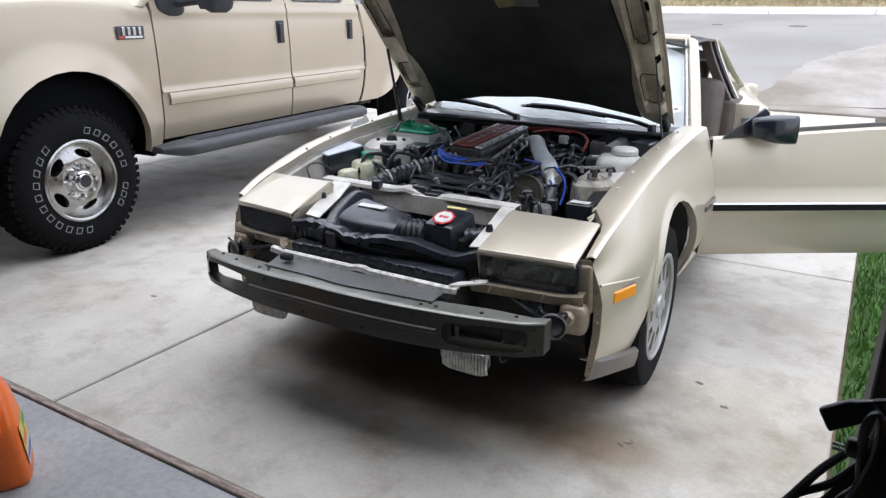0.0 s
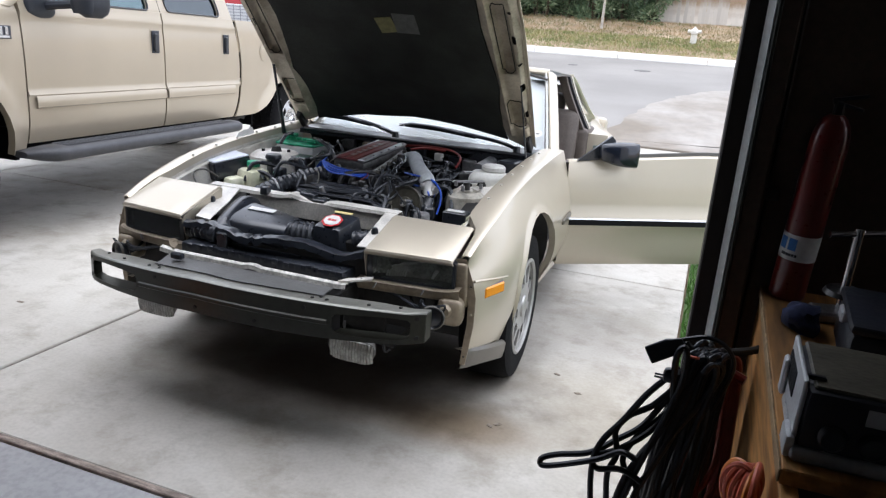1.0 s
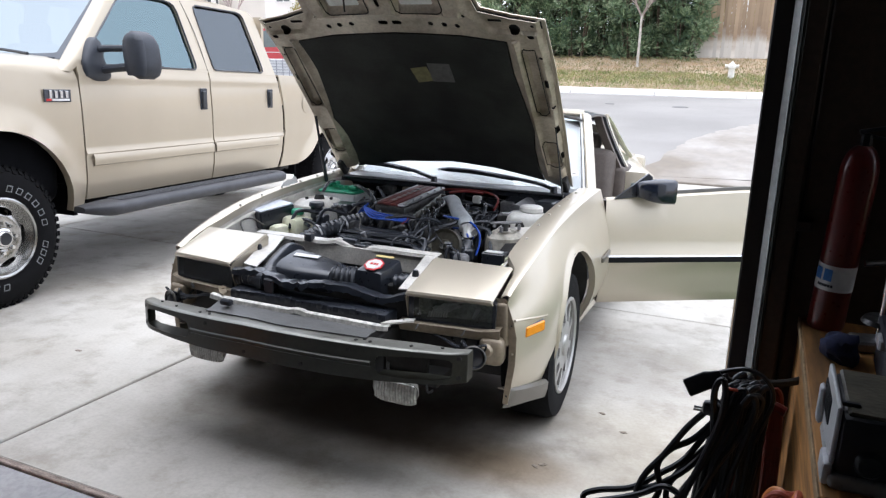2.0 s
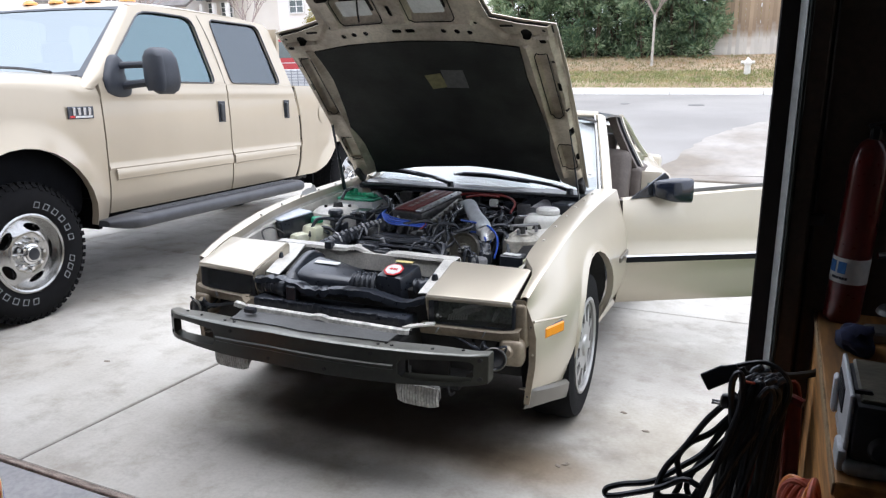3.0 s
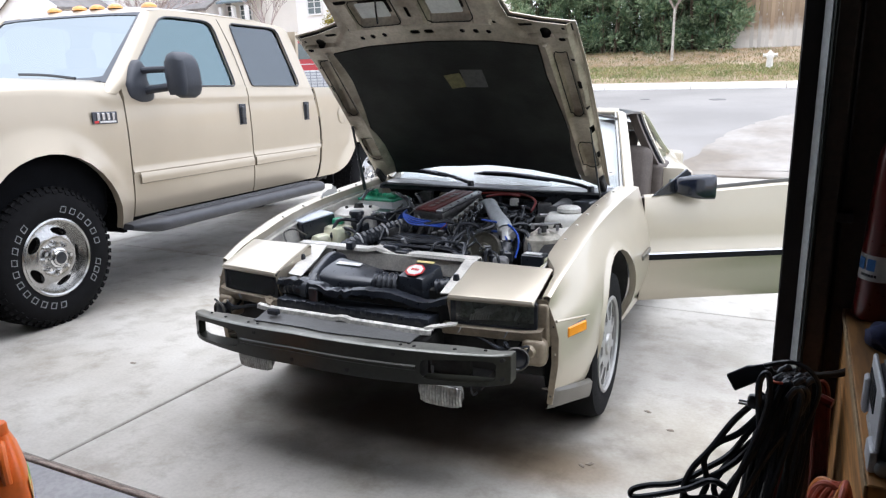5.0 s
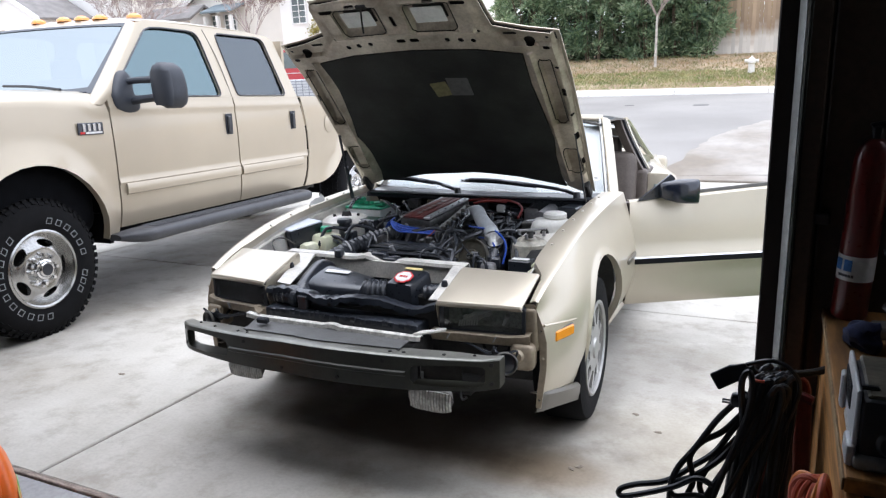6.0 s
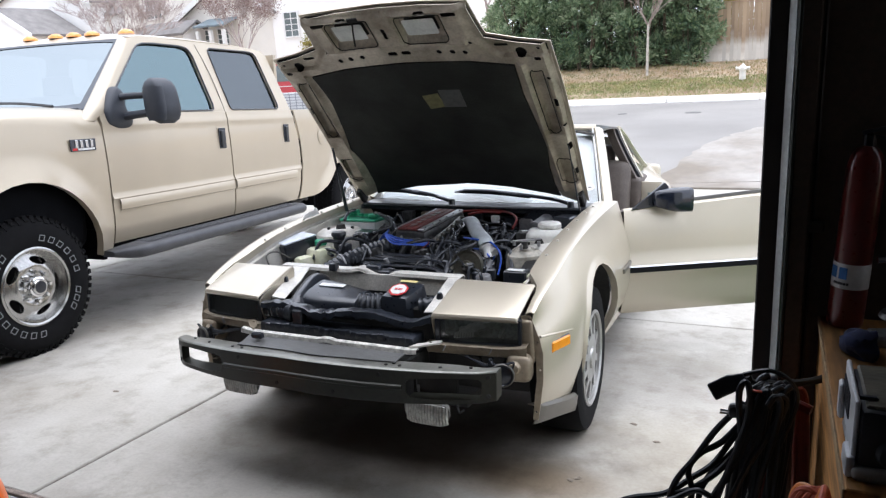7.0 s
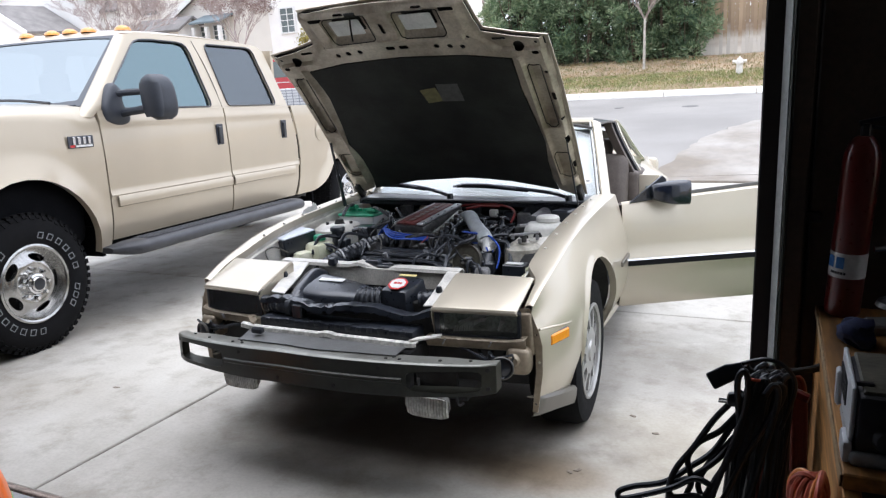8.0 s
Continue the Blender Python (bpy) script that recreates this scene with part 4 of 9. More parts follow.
# engine: block, heads, intake plenum with a red lid
part("engine_block", bx((-0.02, 0.12, 0.50), (0.46, 0.66, 0.30), 0.03, seg=2), GREASY, car, "greasy dark engine")
for sd in (1, -1):
    bm = bx((-0.04 + 0.23 * sd, 0.16, 0.665), (0.15, 0.52, 0.09), 0.02, Matrix.Rotation(radians(28 * sd), 4, "Y"), seg=2)
    for k in range(5):
        cyl(bm, (-0.04 + 0.25 * sd, -0.04 + 0.1 * k, 0.70), (-0.04 + 0.255 * sd, -0.04 + 0.1 * k, 0.722), 0.009, n=8)
    part("valve_cover", bm, GREASY, car)
PL = plane_frame((-0.098, 0.250, 0.822), (1, -0.10, 0), (-0.10, 1, 0.11))
bm = box(nb(), (0, 0, -0.035), (0.172, 0.405, 0.056), 0.012, seg=2)
bm.transform(PL)
plenum = part("intake_plenum", bm, GREASY, car, "intake plenum with a faded red lid")
bm = nb()
for k in range(3):
    box(bm, (-0.052 + 0.037 * k, 0.0, 0.002), (0.032, 0.38, 0.010), 0.003)
box(bm, (-0.014, 0, -0.001), (0.118, 0.385, 0.006))
bm.transform(PL)
part("red_lid", bm, REDPAINT, plenum, "faded red ribbed lid")
LETTER = mat("worn_lettering", (0.26, 0.20, 0.19), 0.5, var=0.2, scale=60)
for k, w in enumerate((0.03, 0.022, 0.03, 0.022, 0.028, 0.03)):
    bm = box(nb(), (-0.015, -0.130 + 0.046 * k, 0.0085), (0.026, w, 0.003), 0.0006)
    bm.transform(PL)
    part("lettering", bm, LETTER, plenum, "worn raised lettering")
bm = box(nb(), (0.066, 0, 0.001), (0.038, 0.400, 0.012), 0.004)
box(bm, (-0.080, 0, 0.000), (0.012, 0.400, 0.012), 0.004)
for k in range(6):
    cyl(bm, (0.078, -0.17 + 0.068 * k, 0.006), (0.078, -0.17 + 0.068 * k, 0.013), 0.006, n=8)
bm.transform(PL)
part("plenum_edge", bm, CASTAL, plenum)
# throttle and front runners
bm = bx((-0.07, 0.055, 0.725), (0.20, 0.08, 0.07), 0.02, seg=2)
part("throttle_body", bm, GREASY, car)
for k in range(6):
    bm = nb()
    tube(bm, [(-0.16 + 0.045 * k, 0.10, 0.75), (-0.17 + 0.05 * k, 0.04, 0.745), (-0.2 + 0.062 * k, 0.0, 0.69)], 0.017, 8)
    part("intake_runner", bm, GREASY, car)
bm = nb()
tube(bm, [(0.03, 0.36, 0.775), (0.08, 0.35, 0.795), (0.12, 0.29, 0.800), (0.165, 0.20, 0.795), (0.225, 0.10, 0.785), (0.29, 0.02, 0.765), (0.305, 0.0, 0.750)], 0.034, 16)
part("intake_pipe", bm, mat("dull_cast_pipe", (0.50, 0.53, 0.55), 0.5, 0.25, var=0.1, scale=20, bump=0.04), car, "dull silver cast intake pipe")
bm = nb()
tube(bm, [(0.312, -0.008, 0.752), (0.326, -0.036, 0.725), (0.334, -0.060, 0.690)], 0.022, 14)
part("flex_pipe", bm, ALLOY, car)
bm = nb()
tube(bm, [(0.334, -0.060, 0.690), (0.340, -0.090, 0.660), (0.346, -0.125, 0.61), (0.346, -0.14, 0.55)], 0.026, 14)
part("radiator_hose", bm, HOSE, car, "black radiator hose")
part("alloy_elbow", cyl(nb(), (0.285, 0.0, 0.745), (0.352, -0.03, 0.725), 0.024, n=16), ALLOY, car)
for y, z in ((-0.044, 0.718), (-0.066, 0.682)):
    part("hose_clamp", lathe(nb(), [(0.029, -0.006), (0.033, -0.006), (0.033, 0.006), (0.029, 0.006)], pose(0.331, y, z, 20), 20, closed=True), CHROME, car)
# black corrugated intake hose on the passenger side
bm = nb()
tube(bm, [(-0.40, -0.30, 0.635), (-0.37, -0.22, 0.665), (-0.30, -0.10, 0.70), (-0.22, 0.0, 0.725), (-0.16, 0.06, 0.735)], 0.038, 14, ripple=0.07, pitch=0.022)
part("corrugated_hose", bm, HOSE, car, "black corrugated intake hose")
for p, w in (((-0.285, -0.08, 0.706), 0.005), ((-0.355, -0.19, 0.676), 0.004)):
    part("hose_clamp", lathe(nb(), [(0.038, -w), (0.043, -w), (0.043, w), (0.038, w)], plane_frame(p, (0.8, -0.5, 0), (-0.2, -0.2, 1)), 20, closed=True), CASTAL, car)
# hoses, looms and plug leads
rnd = random.Random(11)
for k in range(46):
    bm = nb()
    x0, y0 = rnd.uniform(-0.45, 0.35), rnd.uniform(-0.25, 0.48)
    if -0.33 < x0 < 0.10 and y0 > 0.0:
        x0 = 0.14 + 0.2 * rnd.random() if x0 > -0.11 else -0.36 - 0.1 * rnd.random()
    z = 0.70 + 0.10 * (y0 + 0.25) + rnd.uniform(-0.05, 0.03)
    dx, dy = rnd.uniform(-0.16, 0.16), rnd.uniform(-0.2, 0.2)
    tube(bm, [(x0, y0, z), (x0 + dx * 0.4 + rnd.uniform(-0.03, 0.03), y0 + dy * 0.4, z + rnd.uniform(0, 0.04)), (x0 + dx * 0.8, y0 + dy * 0.7 + rnd.uniform(-0.03, 0.03), z + rnd.uniform(-0.01, 0.03)), (x0 + dx, y0 + dy, z - rnd.uniform(0.03, 0.10))], rnd.uniform(0.005, 0.011), 7, 4)
    part("hose", bm, HOSE, car)
for k in range(4):
    bm = nb()
    tube(bm, [(-0.30, 0.075 + 0.012 * k, 0.735), (-0.265, 0.06 + 0.018 * k, 0.772 + 0.004 * k), (-0.225, 0.03 - 0.008 * k, 0.778), (-0.15, -0.005 - 0.018 * k, 0.768 - 0.005 * k), (-0.06, -0.01 - 0.012 * k, 0.760 - 0.004 * k), (0.01, 0.01, 0.752 - 0.006 * k)], 0.0038, 8)
    part("silicone_hose", bm, BLUE, car, "bright blue silicone hose")
bm = nb()
tube(bm, [(0.17, 0.05, 0.775), (0.245, 0.01, 0.778), (0.325, -0.01, 0.772), (0.375, -0.03, 0.735), (0.388, -0.05, 0.690), (0.385, -0.08, 0.64)], 0.0045, 8)
part("silicone_hose", bm, BLUE, car, "bright blue silicone hose")
bm = nb()
tube(bm, [(0.22, 0.05, 0.725), (0.30, -0.02, 0.735), (0.345, -0.08, 0.72)], 0.0045, 8)
part("silicone_hose", bm, BLUE, car, "bright blue silicone hose")
bm = nb()
tube(bm, [(-0.06, 0.50, 0.825), (0.08, 0.505, 0.838), (0.22, 0.49, 0.835), (0.30, 0.43, 0.815), (0.31, 0.34, 0.775)], 0.006, 8)
tube(bm, [(0.02, 0.46, 0.82), (0.10, 0.485, 0.832), (0.2, 0.48, 0.83)], 0.006, 8)
part("red_loom", bm, REDWIRE, car, "red wiring loom along the firewall")
# smaller metal fittings on the engine
for k in range(70):
    x, y = rnd.uniform(-0.38, 0.36), rnd.uniform(-0.24, 0.5)
    if -0.27 < x < 0.06 and y > -0.02:
        continue
    z = 0.685 + 0.11 * (y + 0.2) + rnd.uniform(-0.05, 0.01)
    bm = nb()
    if k % 3:
        cyl(bm, (x, y, z - 0.04), (x + rnd.uniform(-0.02, 0.02), y + rnd.uniform(-0.02, 0.02), z + 0.015), rnd.uniform(0.006, 0.015), n=12)
    else:
        box(bm, (x, y, z), (rnd.uniform(0.02, 0.045), rnd.uniform(0.02, 0.04), 0.035), 0.005, Matrix.Rotation(rnd.uniform(0, 3), 4, "Z"))
    part("fitting", bm, (GREASY, BLACK, CASTAL)[k % 3], car)
for k in range(50):
    x, y = rnd.uniform(-0.44, 0.42), rnd.uniform(-0.30, 0.48)
    if -0.27 < x < 0.06 and y > -0.02:
        continue
    z = 0.675 + 0.11 * (y + 0.2) + rnd.uniform(-0.06, 0.0)
    part("connector", bx((x, y, z), (rnd.uniform(0.02, 0.05), rnd.uniform(0.02, 0.05), 0.05), 0.006, Matrix.Rotation(rnd.uniform(0, 3), 4, "Z")), BLACK, car)
for k in range(26):
    x, y = rnd.uniform(-0.35, 0.35), rnd.uniform(-0.2, 0.4)
    z = 0.72 + 0.10 * (y + 0.2)
    bm = nb()
    tube(bm, [(x, y if x < -0.33 or x > 0.1 else min(y, -0.03), z - 0.03), (x + rnd.uniform(-0.08, 0.08), y + 0.05, z + 0.02), (x + rnd.uniform(-0.15, 0.15), y + 0.08, z - 0.02)], 0.003, 5, 4)
    part("wire", bm, (HOSE, GREY, HOSE, REDWIRE if k > 20 else HOSE)[k % 4], car)
# pulleys and fan at the front of the engine
for x, z, r in ((0.262, 0.684, 0.074), (0.0, 0.50, 0.08), (-0.2, 0.60, 0.05)):
    bm = nb()
    lathe(bm, [(0.0, 0.0), (r * 0.35, 0.0), (r * 0.4, -0.008), (r * 0.85, -0.008), (r, 0.004), (r, -0.03), (r * 0.9, -0.034), (0.0, -0.034)], plane_frame((x, -0.24 + (0.09 if x > 0.2 else 0), z), (1, 0, 0), (0, 0.25, 1)), 28)
    part("pulley", bm, mat("dull_pulley", (0.24, 0.225, 0.18), 0.36, 0.7, var=0.2, scale=20) if r == 0.074 else GREASY, car)
part("pulley_hub", lathe(nb(), [(0.0, 0.02), (0.014, 0.018), (0.018, 0.008), (0.018, 0.0), (0.0, 0.0)], plane_frame((0.262, -0.152, 0.682), (1, 0, 0), (0, 0.25, 1)), 16), CHROME, car)
part("alternator", cyl(nb(), (0.24, -0.13, 0.64), (0.22, 0.0, 0.65), 0.052, n=24), CASTAL, car)
FANM = plane_frame((-0.02, -0.34, 0.52), (1, 0, 0), (0, 0, 1))
bm = cyl(nb(), (0, 0, -0.02), (0, 0, 0.02), 0.05, n=20)
bm.transform(FANM)
fan = part("fan", bm, BLACK, car)
for k in range(7):
    bm = box(nb(), (0, 0, 0), (0.05, 0.14, 0.006), 0.002, Matrix.Rotation(k * 2 * math.pi / 7, 4, "Z") @ Matrix.Translation((0, 0.11, 0)) @ Matrix.Rotation(0.4, 4, "Y"))
    bm.transform(FANM)
    part("fan_blade", bm, BLACK, fan)
# fan shroud arch
bm = nb()
loft(bm, [[(-0.02 + 0.27 * math.cos(a), -0.36, 0.42 + 0.27 * math.sin(a)), (-0.02 + 0.24 * math.cos(a), -0.30, 0.42 + 0.235 * math.sin(a))] for a in (math.pi * k / 20 for k in range(21))])
part("fan_shroud", thicken(bm, 0.004), mat("grey_shroud", (0.12, 0.125, 0.12), 0.6, var=0.2, scale=8), car)

# battery with green caps, in the rear passenger corner
bat = part("battery", bx((-0.555, 0.37, 0.705), (0.22, 0.17, 0.17), 0.006), mat("battery_case", (0.66, 0.68, 0.68), 0.4, var=0.06, scale=12), car, "pale battery with a green top")
bm = bx((-0.555, 0.37, 0.795), (0.226, 0.176, 0.014), 0.004)
for k in range(6):
    cyl(bm, (-0.645 + 0.036 * k, 0.36, 0.808), (-0.645 + 0.036 * k, 0.36, 0.822), 0.014, n=12)
box(bm, (-0.63, 0.39, 0.822), (0.05, 0.04, 0.03), 0.006)
box(bm, (-0.47, 0.33, 0.818), (0.06, 0.05, 0.024), 0.006)
part("battery_top", bm, GREEN, bat, "bright green top")
bm = nb()
tube(bm, [(-0.47, 0.33, 0.83), (-0.40, 0.26, 0.84), (-0.30, 0.22, 0.80), (-0.25, 0.18, 0.74)], 0.009, 8)
tube(bm, [(-0.63, 0.39, 0.835), (-0.60, 0.28, 0.84), (-0.58, 0.2, 0.81)], 0.009, 8)
part("battery_cable", bm, HOSE, bat)
# fuse box with a pale lid
FZ_X = -0.665
FZ = Matrix.Rotation(-0.40, 4, "Z") @ Matrix.Rotation(0.14, 4, "X")
fb = part("fuse_box", bx((FZ_X, -0.13, 0.722), (0.135, 0.19, 0.085), 0.006, FZ), BLACK, car, "black relay box with a pale blue lid")
part("lid", bx((FZ_X, -0.136, 0.767), (0.128, 0.182, 0.008), 0.003, FZ), PALEBLUE, fb, "pale blue lid")
bm = nb()
tube(bm, [(-0.60, -0.27, 0.70), (-0.64, -0.31, 0.735), (-0.66, -0.36, 0.725), (-0.63, -0.38, 0.68)], 0.004, 8)
part("loom", bm, GREY, fb)
# coolant bottle
bm = bx((-0.535, -0.10, 0.665), (0.125, 0.115, 0.12), 0.024, Matrix.Rotation(-0.3, 4, "Z"), seg=2)
box(bm, (-0.575, -0.19, 0.650), (0.07, 0.09, 0.09), 0.024, Matrix.Rotation(-0.3, 4, "Z"), seg=2)
bt = part("coolant_bottle", bm, MILKY, car, "milky coolant bottle with a green cap")
part("neck", cyl(nb(), (-0.54, -0.09, 0.72), (-0.54, -0.09, 0.733), 0.024, n=20), MILKY, bt)
bm = lathe(nb(), [(0.0, 0.026), (0.024, 0.026), (0.029, 0.021), (0.030, 0.0), (0.0, 0.0)], pose(-0.54, -0.09, 0.733), 20)
part("cap", bm, GREEN, bt, "green screw cap")
part("cruise_canister", lathe(nb(), [(0.0, 0.05), (0.034, 0.05), (0.038, 0.042), (0.038, 0.03), (0.030, 0.028), (0.030, -0.08), (0.0, -0.08)], pose(-0.49, 0.0, 0.735), 22), BLACK, car, "black canister with a screw lid")
part("ignition_module", bx((-0.41, -0.07, 0.69), (0.05, 0.05, 0.10), 0.006), BLACK, car)
# fluid reservoirs and relay on the driver's side
secs = []
for z, r, sx in ((-0.16, 0.084, 1.05), (-0.02, 0.080, 1.08), (0.018, 0.074, 1.08), (0.032, 0.060, 1.05), (0.036, 0.048, 1.0), (0.026, 0.040, 1.0), (0.024, 0.004, 1.0)):
    secs.append([(0.462 + sx * r * math.cos(q) + 0.012 * math.cos(2 * q), 0.045 + r * math.sin(q), 0.700 + z + 0.006 * math.sin(q)) for q in (2 * math.pi * j / 28 for j in range(28))])
rs = part("spring_turret", loft(nb(), secs, closed=True, ends=True), mat("dirty_cream", (0.64, 0.61, 0.53), 0.45, 0.1, var=0.2, scale=18, fine=60, bump=0.04, second=(0.34, 0.315, 0.26)), car, "dirty cream spring turret")
for k in range(3):
    q = 0.6 + 2.1 * k
    part("turret_nut", cyl(nb(), (0.470 + 0.066 * math.cos(q), 0.045 + 0.066 * math.sin(q), 0.745), (0.470 + 0.066 * math.cos(q), 0.045 + 0.066 * math.sin(q), 0.768), 0.008, n=6), CASTAL, rs)
part("turret_plate", bx((0.455, 0.105, 0.766), (0.14, 0.030, 0.008), 0.003, Matrix.Rotation(0.25, 4, "Z") @ Matrix.Rotation(-0.1, 4, "Y")), CASTAL, rs)
part("centre_nut", cyl(nb(), (0.470, 0.045, 0.74), (0.470, 0.045, 0.772), 0.016, n=12), GREASY, rs)
bm = box(nb(), (0.512, 0.235, 0.750), (0.185, 0.150, 0.10), 0.036, Matrix.Rotation(0.25, 4, "Z"), seg=4)
tank = part("brake_reservoir", bm, mat("pale_grey_plastic", (0.80, 0.79, 0.74), 0.38, var=0.06, scale=12), car, "pale rounded fluid reservoir")
part("reservoir_neck", lathe(nb(), [(0.0, 0.036), (0.046, 0.034), (0.055, 0.026), (0.056, 0.010), (0.048, 0.006), (0.048, -0.02), (0.0, -0.02)], pose(0.525, 0.255, 0.795), 28), bpy.data.materials["pale_grey_plastic"], tank)
part("mount_strap", bx((0.43, 0.20, 0.79), (0.06, 0.02, 0.012), 0.003, Matrix.Rotation(0.5, 4, "Z")), CASTAL, tank)
part("relay_box", bx((0.515, -0.20, 0.668), (0.10, 0.07, 0.06), 0.006), BLACK, car)
part("relay_label", bx((0.515, -0.215, 0.700), (0.07, 0.035, 0.003)), WHITEP, car)
bm = nb()
tube(bm, [(0.56, -0.22, 0.67), (0.60, -0.20, 0.70), (0.61, -0.26, 0.69), (0.58, -0.30, 0.65)], 0.007, 8)
tube(bm, [(0.57, -0.28, 0.66), (0.605, -0.24, 0.69), (0.59, -0.18, 0.70)], 0.006, 8)
part("wire_loops", bm, MILKY, car)
bm = lathe(nb(), [(0.0, 0.018), (0.028, 0.018), (0.033, 0.008), (0.033, -0.05), (0.0, -0.05)], pose(0.40, -0.29, 0.672), 24)
part("filler_cap", bm, CASTAL, car)
part("master_cylinder", cyl(nb(), (0.42, 0.36, 0.775), (0.44, 0.55, 0.80), 0.035, n=18), CASTAL, car)
part("brake_booster", lathe(nb(), [(0.0, -0.05), (0.09, -0.045), (0.12, 0.0), (0.10, 0.04), (0.0, 0.05)], plane_frame((0.40, 0.54, 0.74), (1, 0, 0), (0, 0.1, 1)), 28), BLACK, car)

# air box over the radiator: flat duct, ribbed hose and filter box
AB = Matrix(((1, 0, 0, 0), (0, 1, 0, 0), (0, 0.16, 1, 0.780), (0, 0, 0, 1)))
secs = []
for k in range(13):
    f = k / 12
    x = -0.205 + 0.245 * f
    hw = 0.100 - 0.032 * max(0, (f - 0.35) / 0.65)
    y0, hh = -0.628 - 0.040 * f, 0.050 - 0.006 * f
    secs.append([AB @ Vector((x, y0 + hw * math.copysign(abs(math.cos(a)) ** 0.55, math.cos(a)), hh * math.copysign(abs(math.sin(a)) ** 0.7, math.sin(a)) - 0.045)) for a in (2 * math.pi * j / 20 for j in range(20))])
duct = part("air_duct", loft(nb(), secs, closed=True, ends=True), BLACK, car, "black plastic air duct")
bm = nb()
tube(bm, [AB @ Vector(p) for p in ((-0.215, -0.765, -0.070), (-0.232, -0.70, -0.045), (-0.262, -0.60, -0.040), (-0.290, -0.50, -0.045), (-0.300, -0.44, -0.075))], 0.042, 16, 8)
part("duct_elbow", bm, BLACK, duct)
part("duct_label", bx(AB @ Vector((-0.125, -0.622, 0.0062)), (0.112, 0.028, 0.003), 0, Matrix.Rotation(0.02, 4, "Z") @ Matrix.Rotation(radians(9), 4, "X")), WHITEP, duct, "white sticker")
bm = nb()
tube(bm, [AB @ Vector(p) for p in ((0.030, -0.667, -0.042), (0.07, -0.665, -0.042), (0.125, -0.655, -0.042))], 0.045, 18, ripple=0.10, pitch=0.020)
part("ribbed_hose", bm, HOSE, car, "ribbed rubber intake hose")
bm = box(nb(), (0, 0, 0), (0.140, 0.175, 0.11), 0.022, seg=2)
for v in bm.verts:
    if v.co.z > 0.03:
        v.co.x *= 0.86
        v.co.y *= 0.88
bm.transform(AB @ Matrix.Translation((0.187, -0.60, -0.048)) @ Matrix.Rotation(-0.08, 4, "Z"))
fbx = part("filter_box", bm, BLACK, car, "black filter box with a red and white badge")
BG = AB @ pose(0.188, -0.640, 0.017, 15, 0, -3)
bm = box(nb(), (0, 0, -0.013), (0.052, 0.050, 0.025), 0.004)
bm.transform(BG)
part("badge_pad", bm, BLACK, fbx)
part("badge", sheet(ring2(0, 0, 0.041, 0.036, n=8, a0=0.39), (), 0.003, BG), mat("badge_red", (0.62, 0.03, 0.03), 0.4, var=0.05, scale=40), fbx, "red octagonal badge")
part("badge_field", sheet(ring2(0, 0, 0.034, 0.029, n=8, a0=0.39), (), 0.0015, BG @ pose(0, 0, 0.003)), WHITEP, fbx)
for dx, wd in ((-0.010, 0.012), (0.004, 0.009), (0.014, 0.006)):
    bm = box(nb(), (dx, 0, 0.0052), (wd, 0.010, 0.0015))
    bm.transform(BG)
    part("badge_mark", bm, bpy.data.materials["badge_red"], fbx)
bm = bx(AB @ Vector((0.178, -0.535, 0.0085)), (0.075, 0.018, 0.002), 0, Matrix.Rotation(radians(9), 4, "X"))
part("box_label", bm, YELLOWL, fbx)
bm = nb()
tube(bm, [AB @ Vector(p) for p in ((0.27, -0.62, -0.05), (0.31, -0.61, -0.045), (0.345, -0.56, -0.06))], 0.032, 14, ripple=0.07, pitch=0.02)
part("outlet_hose", bm, HOSE, car)

# torn pale foam strips left on the passenger wing's edge
rnd = random.Random(21)
for y, w, h in ((0.075, 0.050, 0.030), (0.115, 0.030, 0.045), (0.035, 0.040, 0.020)):
    outline = [(w * (k / 7 - 0.5), h * rnd.uniform(0.55, 1.0) * math.sin(math.pi * (0.15 + 0.7 * k / 7))) for k in range(8)] + [(w * 0.5, -0.004), (-w * 0.5, -0.004)]
    part("foam_scrap", sheet(outline, (), 0.006, plane_frame((-0.70, y, top_z(y) + 0.012), (0.5, 1, 0.1), (-0.3, 0, 1))), WHITEP, car, "torn white foam strip")

# fuel rail and injectors beside the plenum, plug leads running forward
rail = group("fuel_rail", car, "fuel rail with injectors")
bm = nb()
tube(bm, [(0.030, 0.02, 0.765), (0.022, 0.18, 0.785), (0.010, 0.38, 0.815)], 0.008, 8)
part("rail", bm, ALLOY, rail)
for k in range(6):
    f = k / 5
    p = Vector((0.030 - 0.02 * f, 0.03 + 0.34 * f, 0.764 + 0.05 * f))
    part("injector", cyl(nb(), p, p + Vector((0.030, -0.004, -0.045)), 0.010, 0.008, 10), BLACK, rail)
    part("injector_plug", bx(p + Vector((0.018, -0.002, 0.002)), (0.022, 0.018, 0.016), 0.003), GREY, rail)
rnd = random.Random(31)
for k in range(5):
    f = k / 4 + rnd.uniform(-0.08, 0.08)
    bm = nb()
    tube(bm, [(0.05 - 0.01 * f, 0.06 + 0.28 * f, 0.770 + 0.04 * f), (0.085 + 0.02 * f, 0.02 + 0.2 * f, 0.785 + 0.02 * f), (0.12 + 0.03 * f + rnd.uniform(-0.03, 0.03), -0.04 + 0.05 * f, 0.755 + rnd.uniform(-0.02, 0.02)), (0.10 + 0.10 * f + rnd.uniform(-0.04, 0.04), -0.12 - 0.02 * f, 0.715), (0.06 + 0.12 * f, -0.17, 0.66)], 0.0055, 7)
    part("plug_lead", bm, HOSE, car)
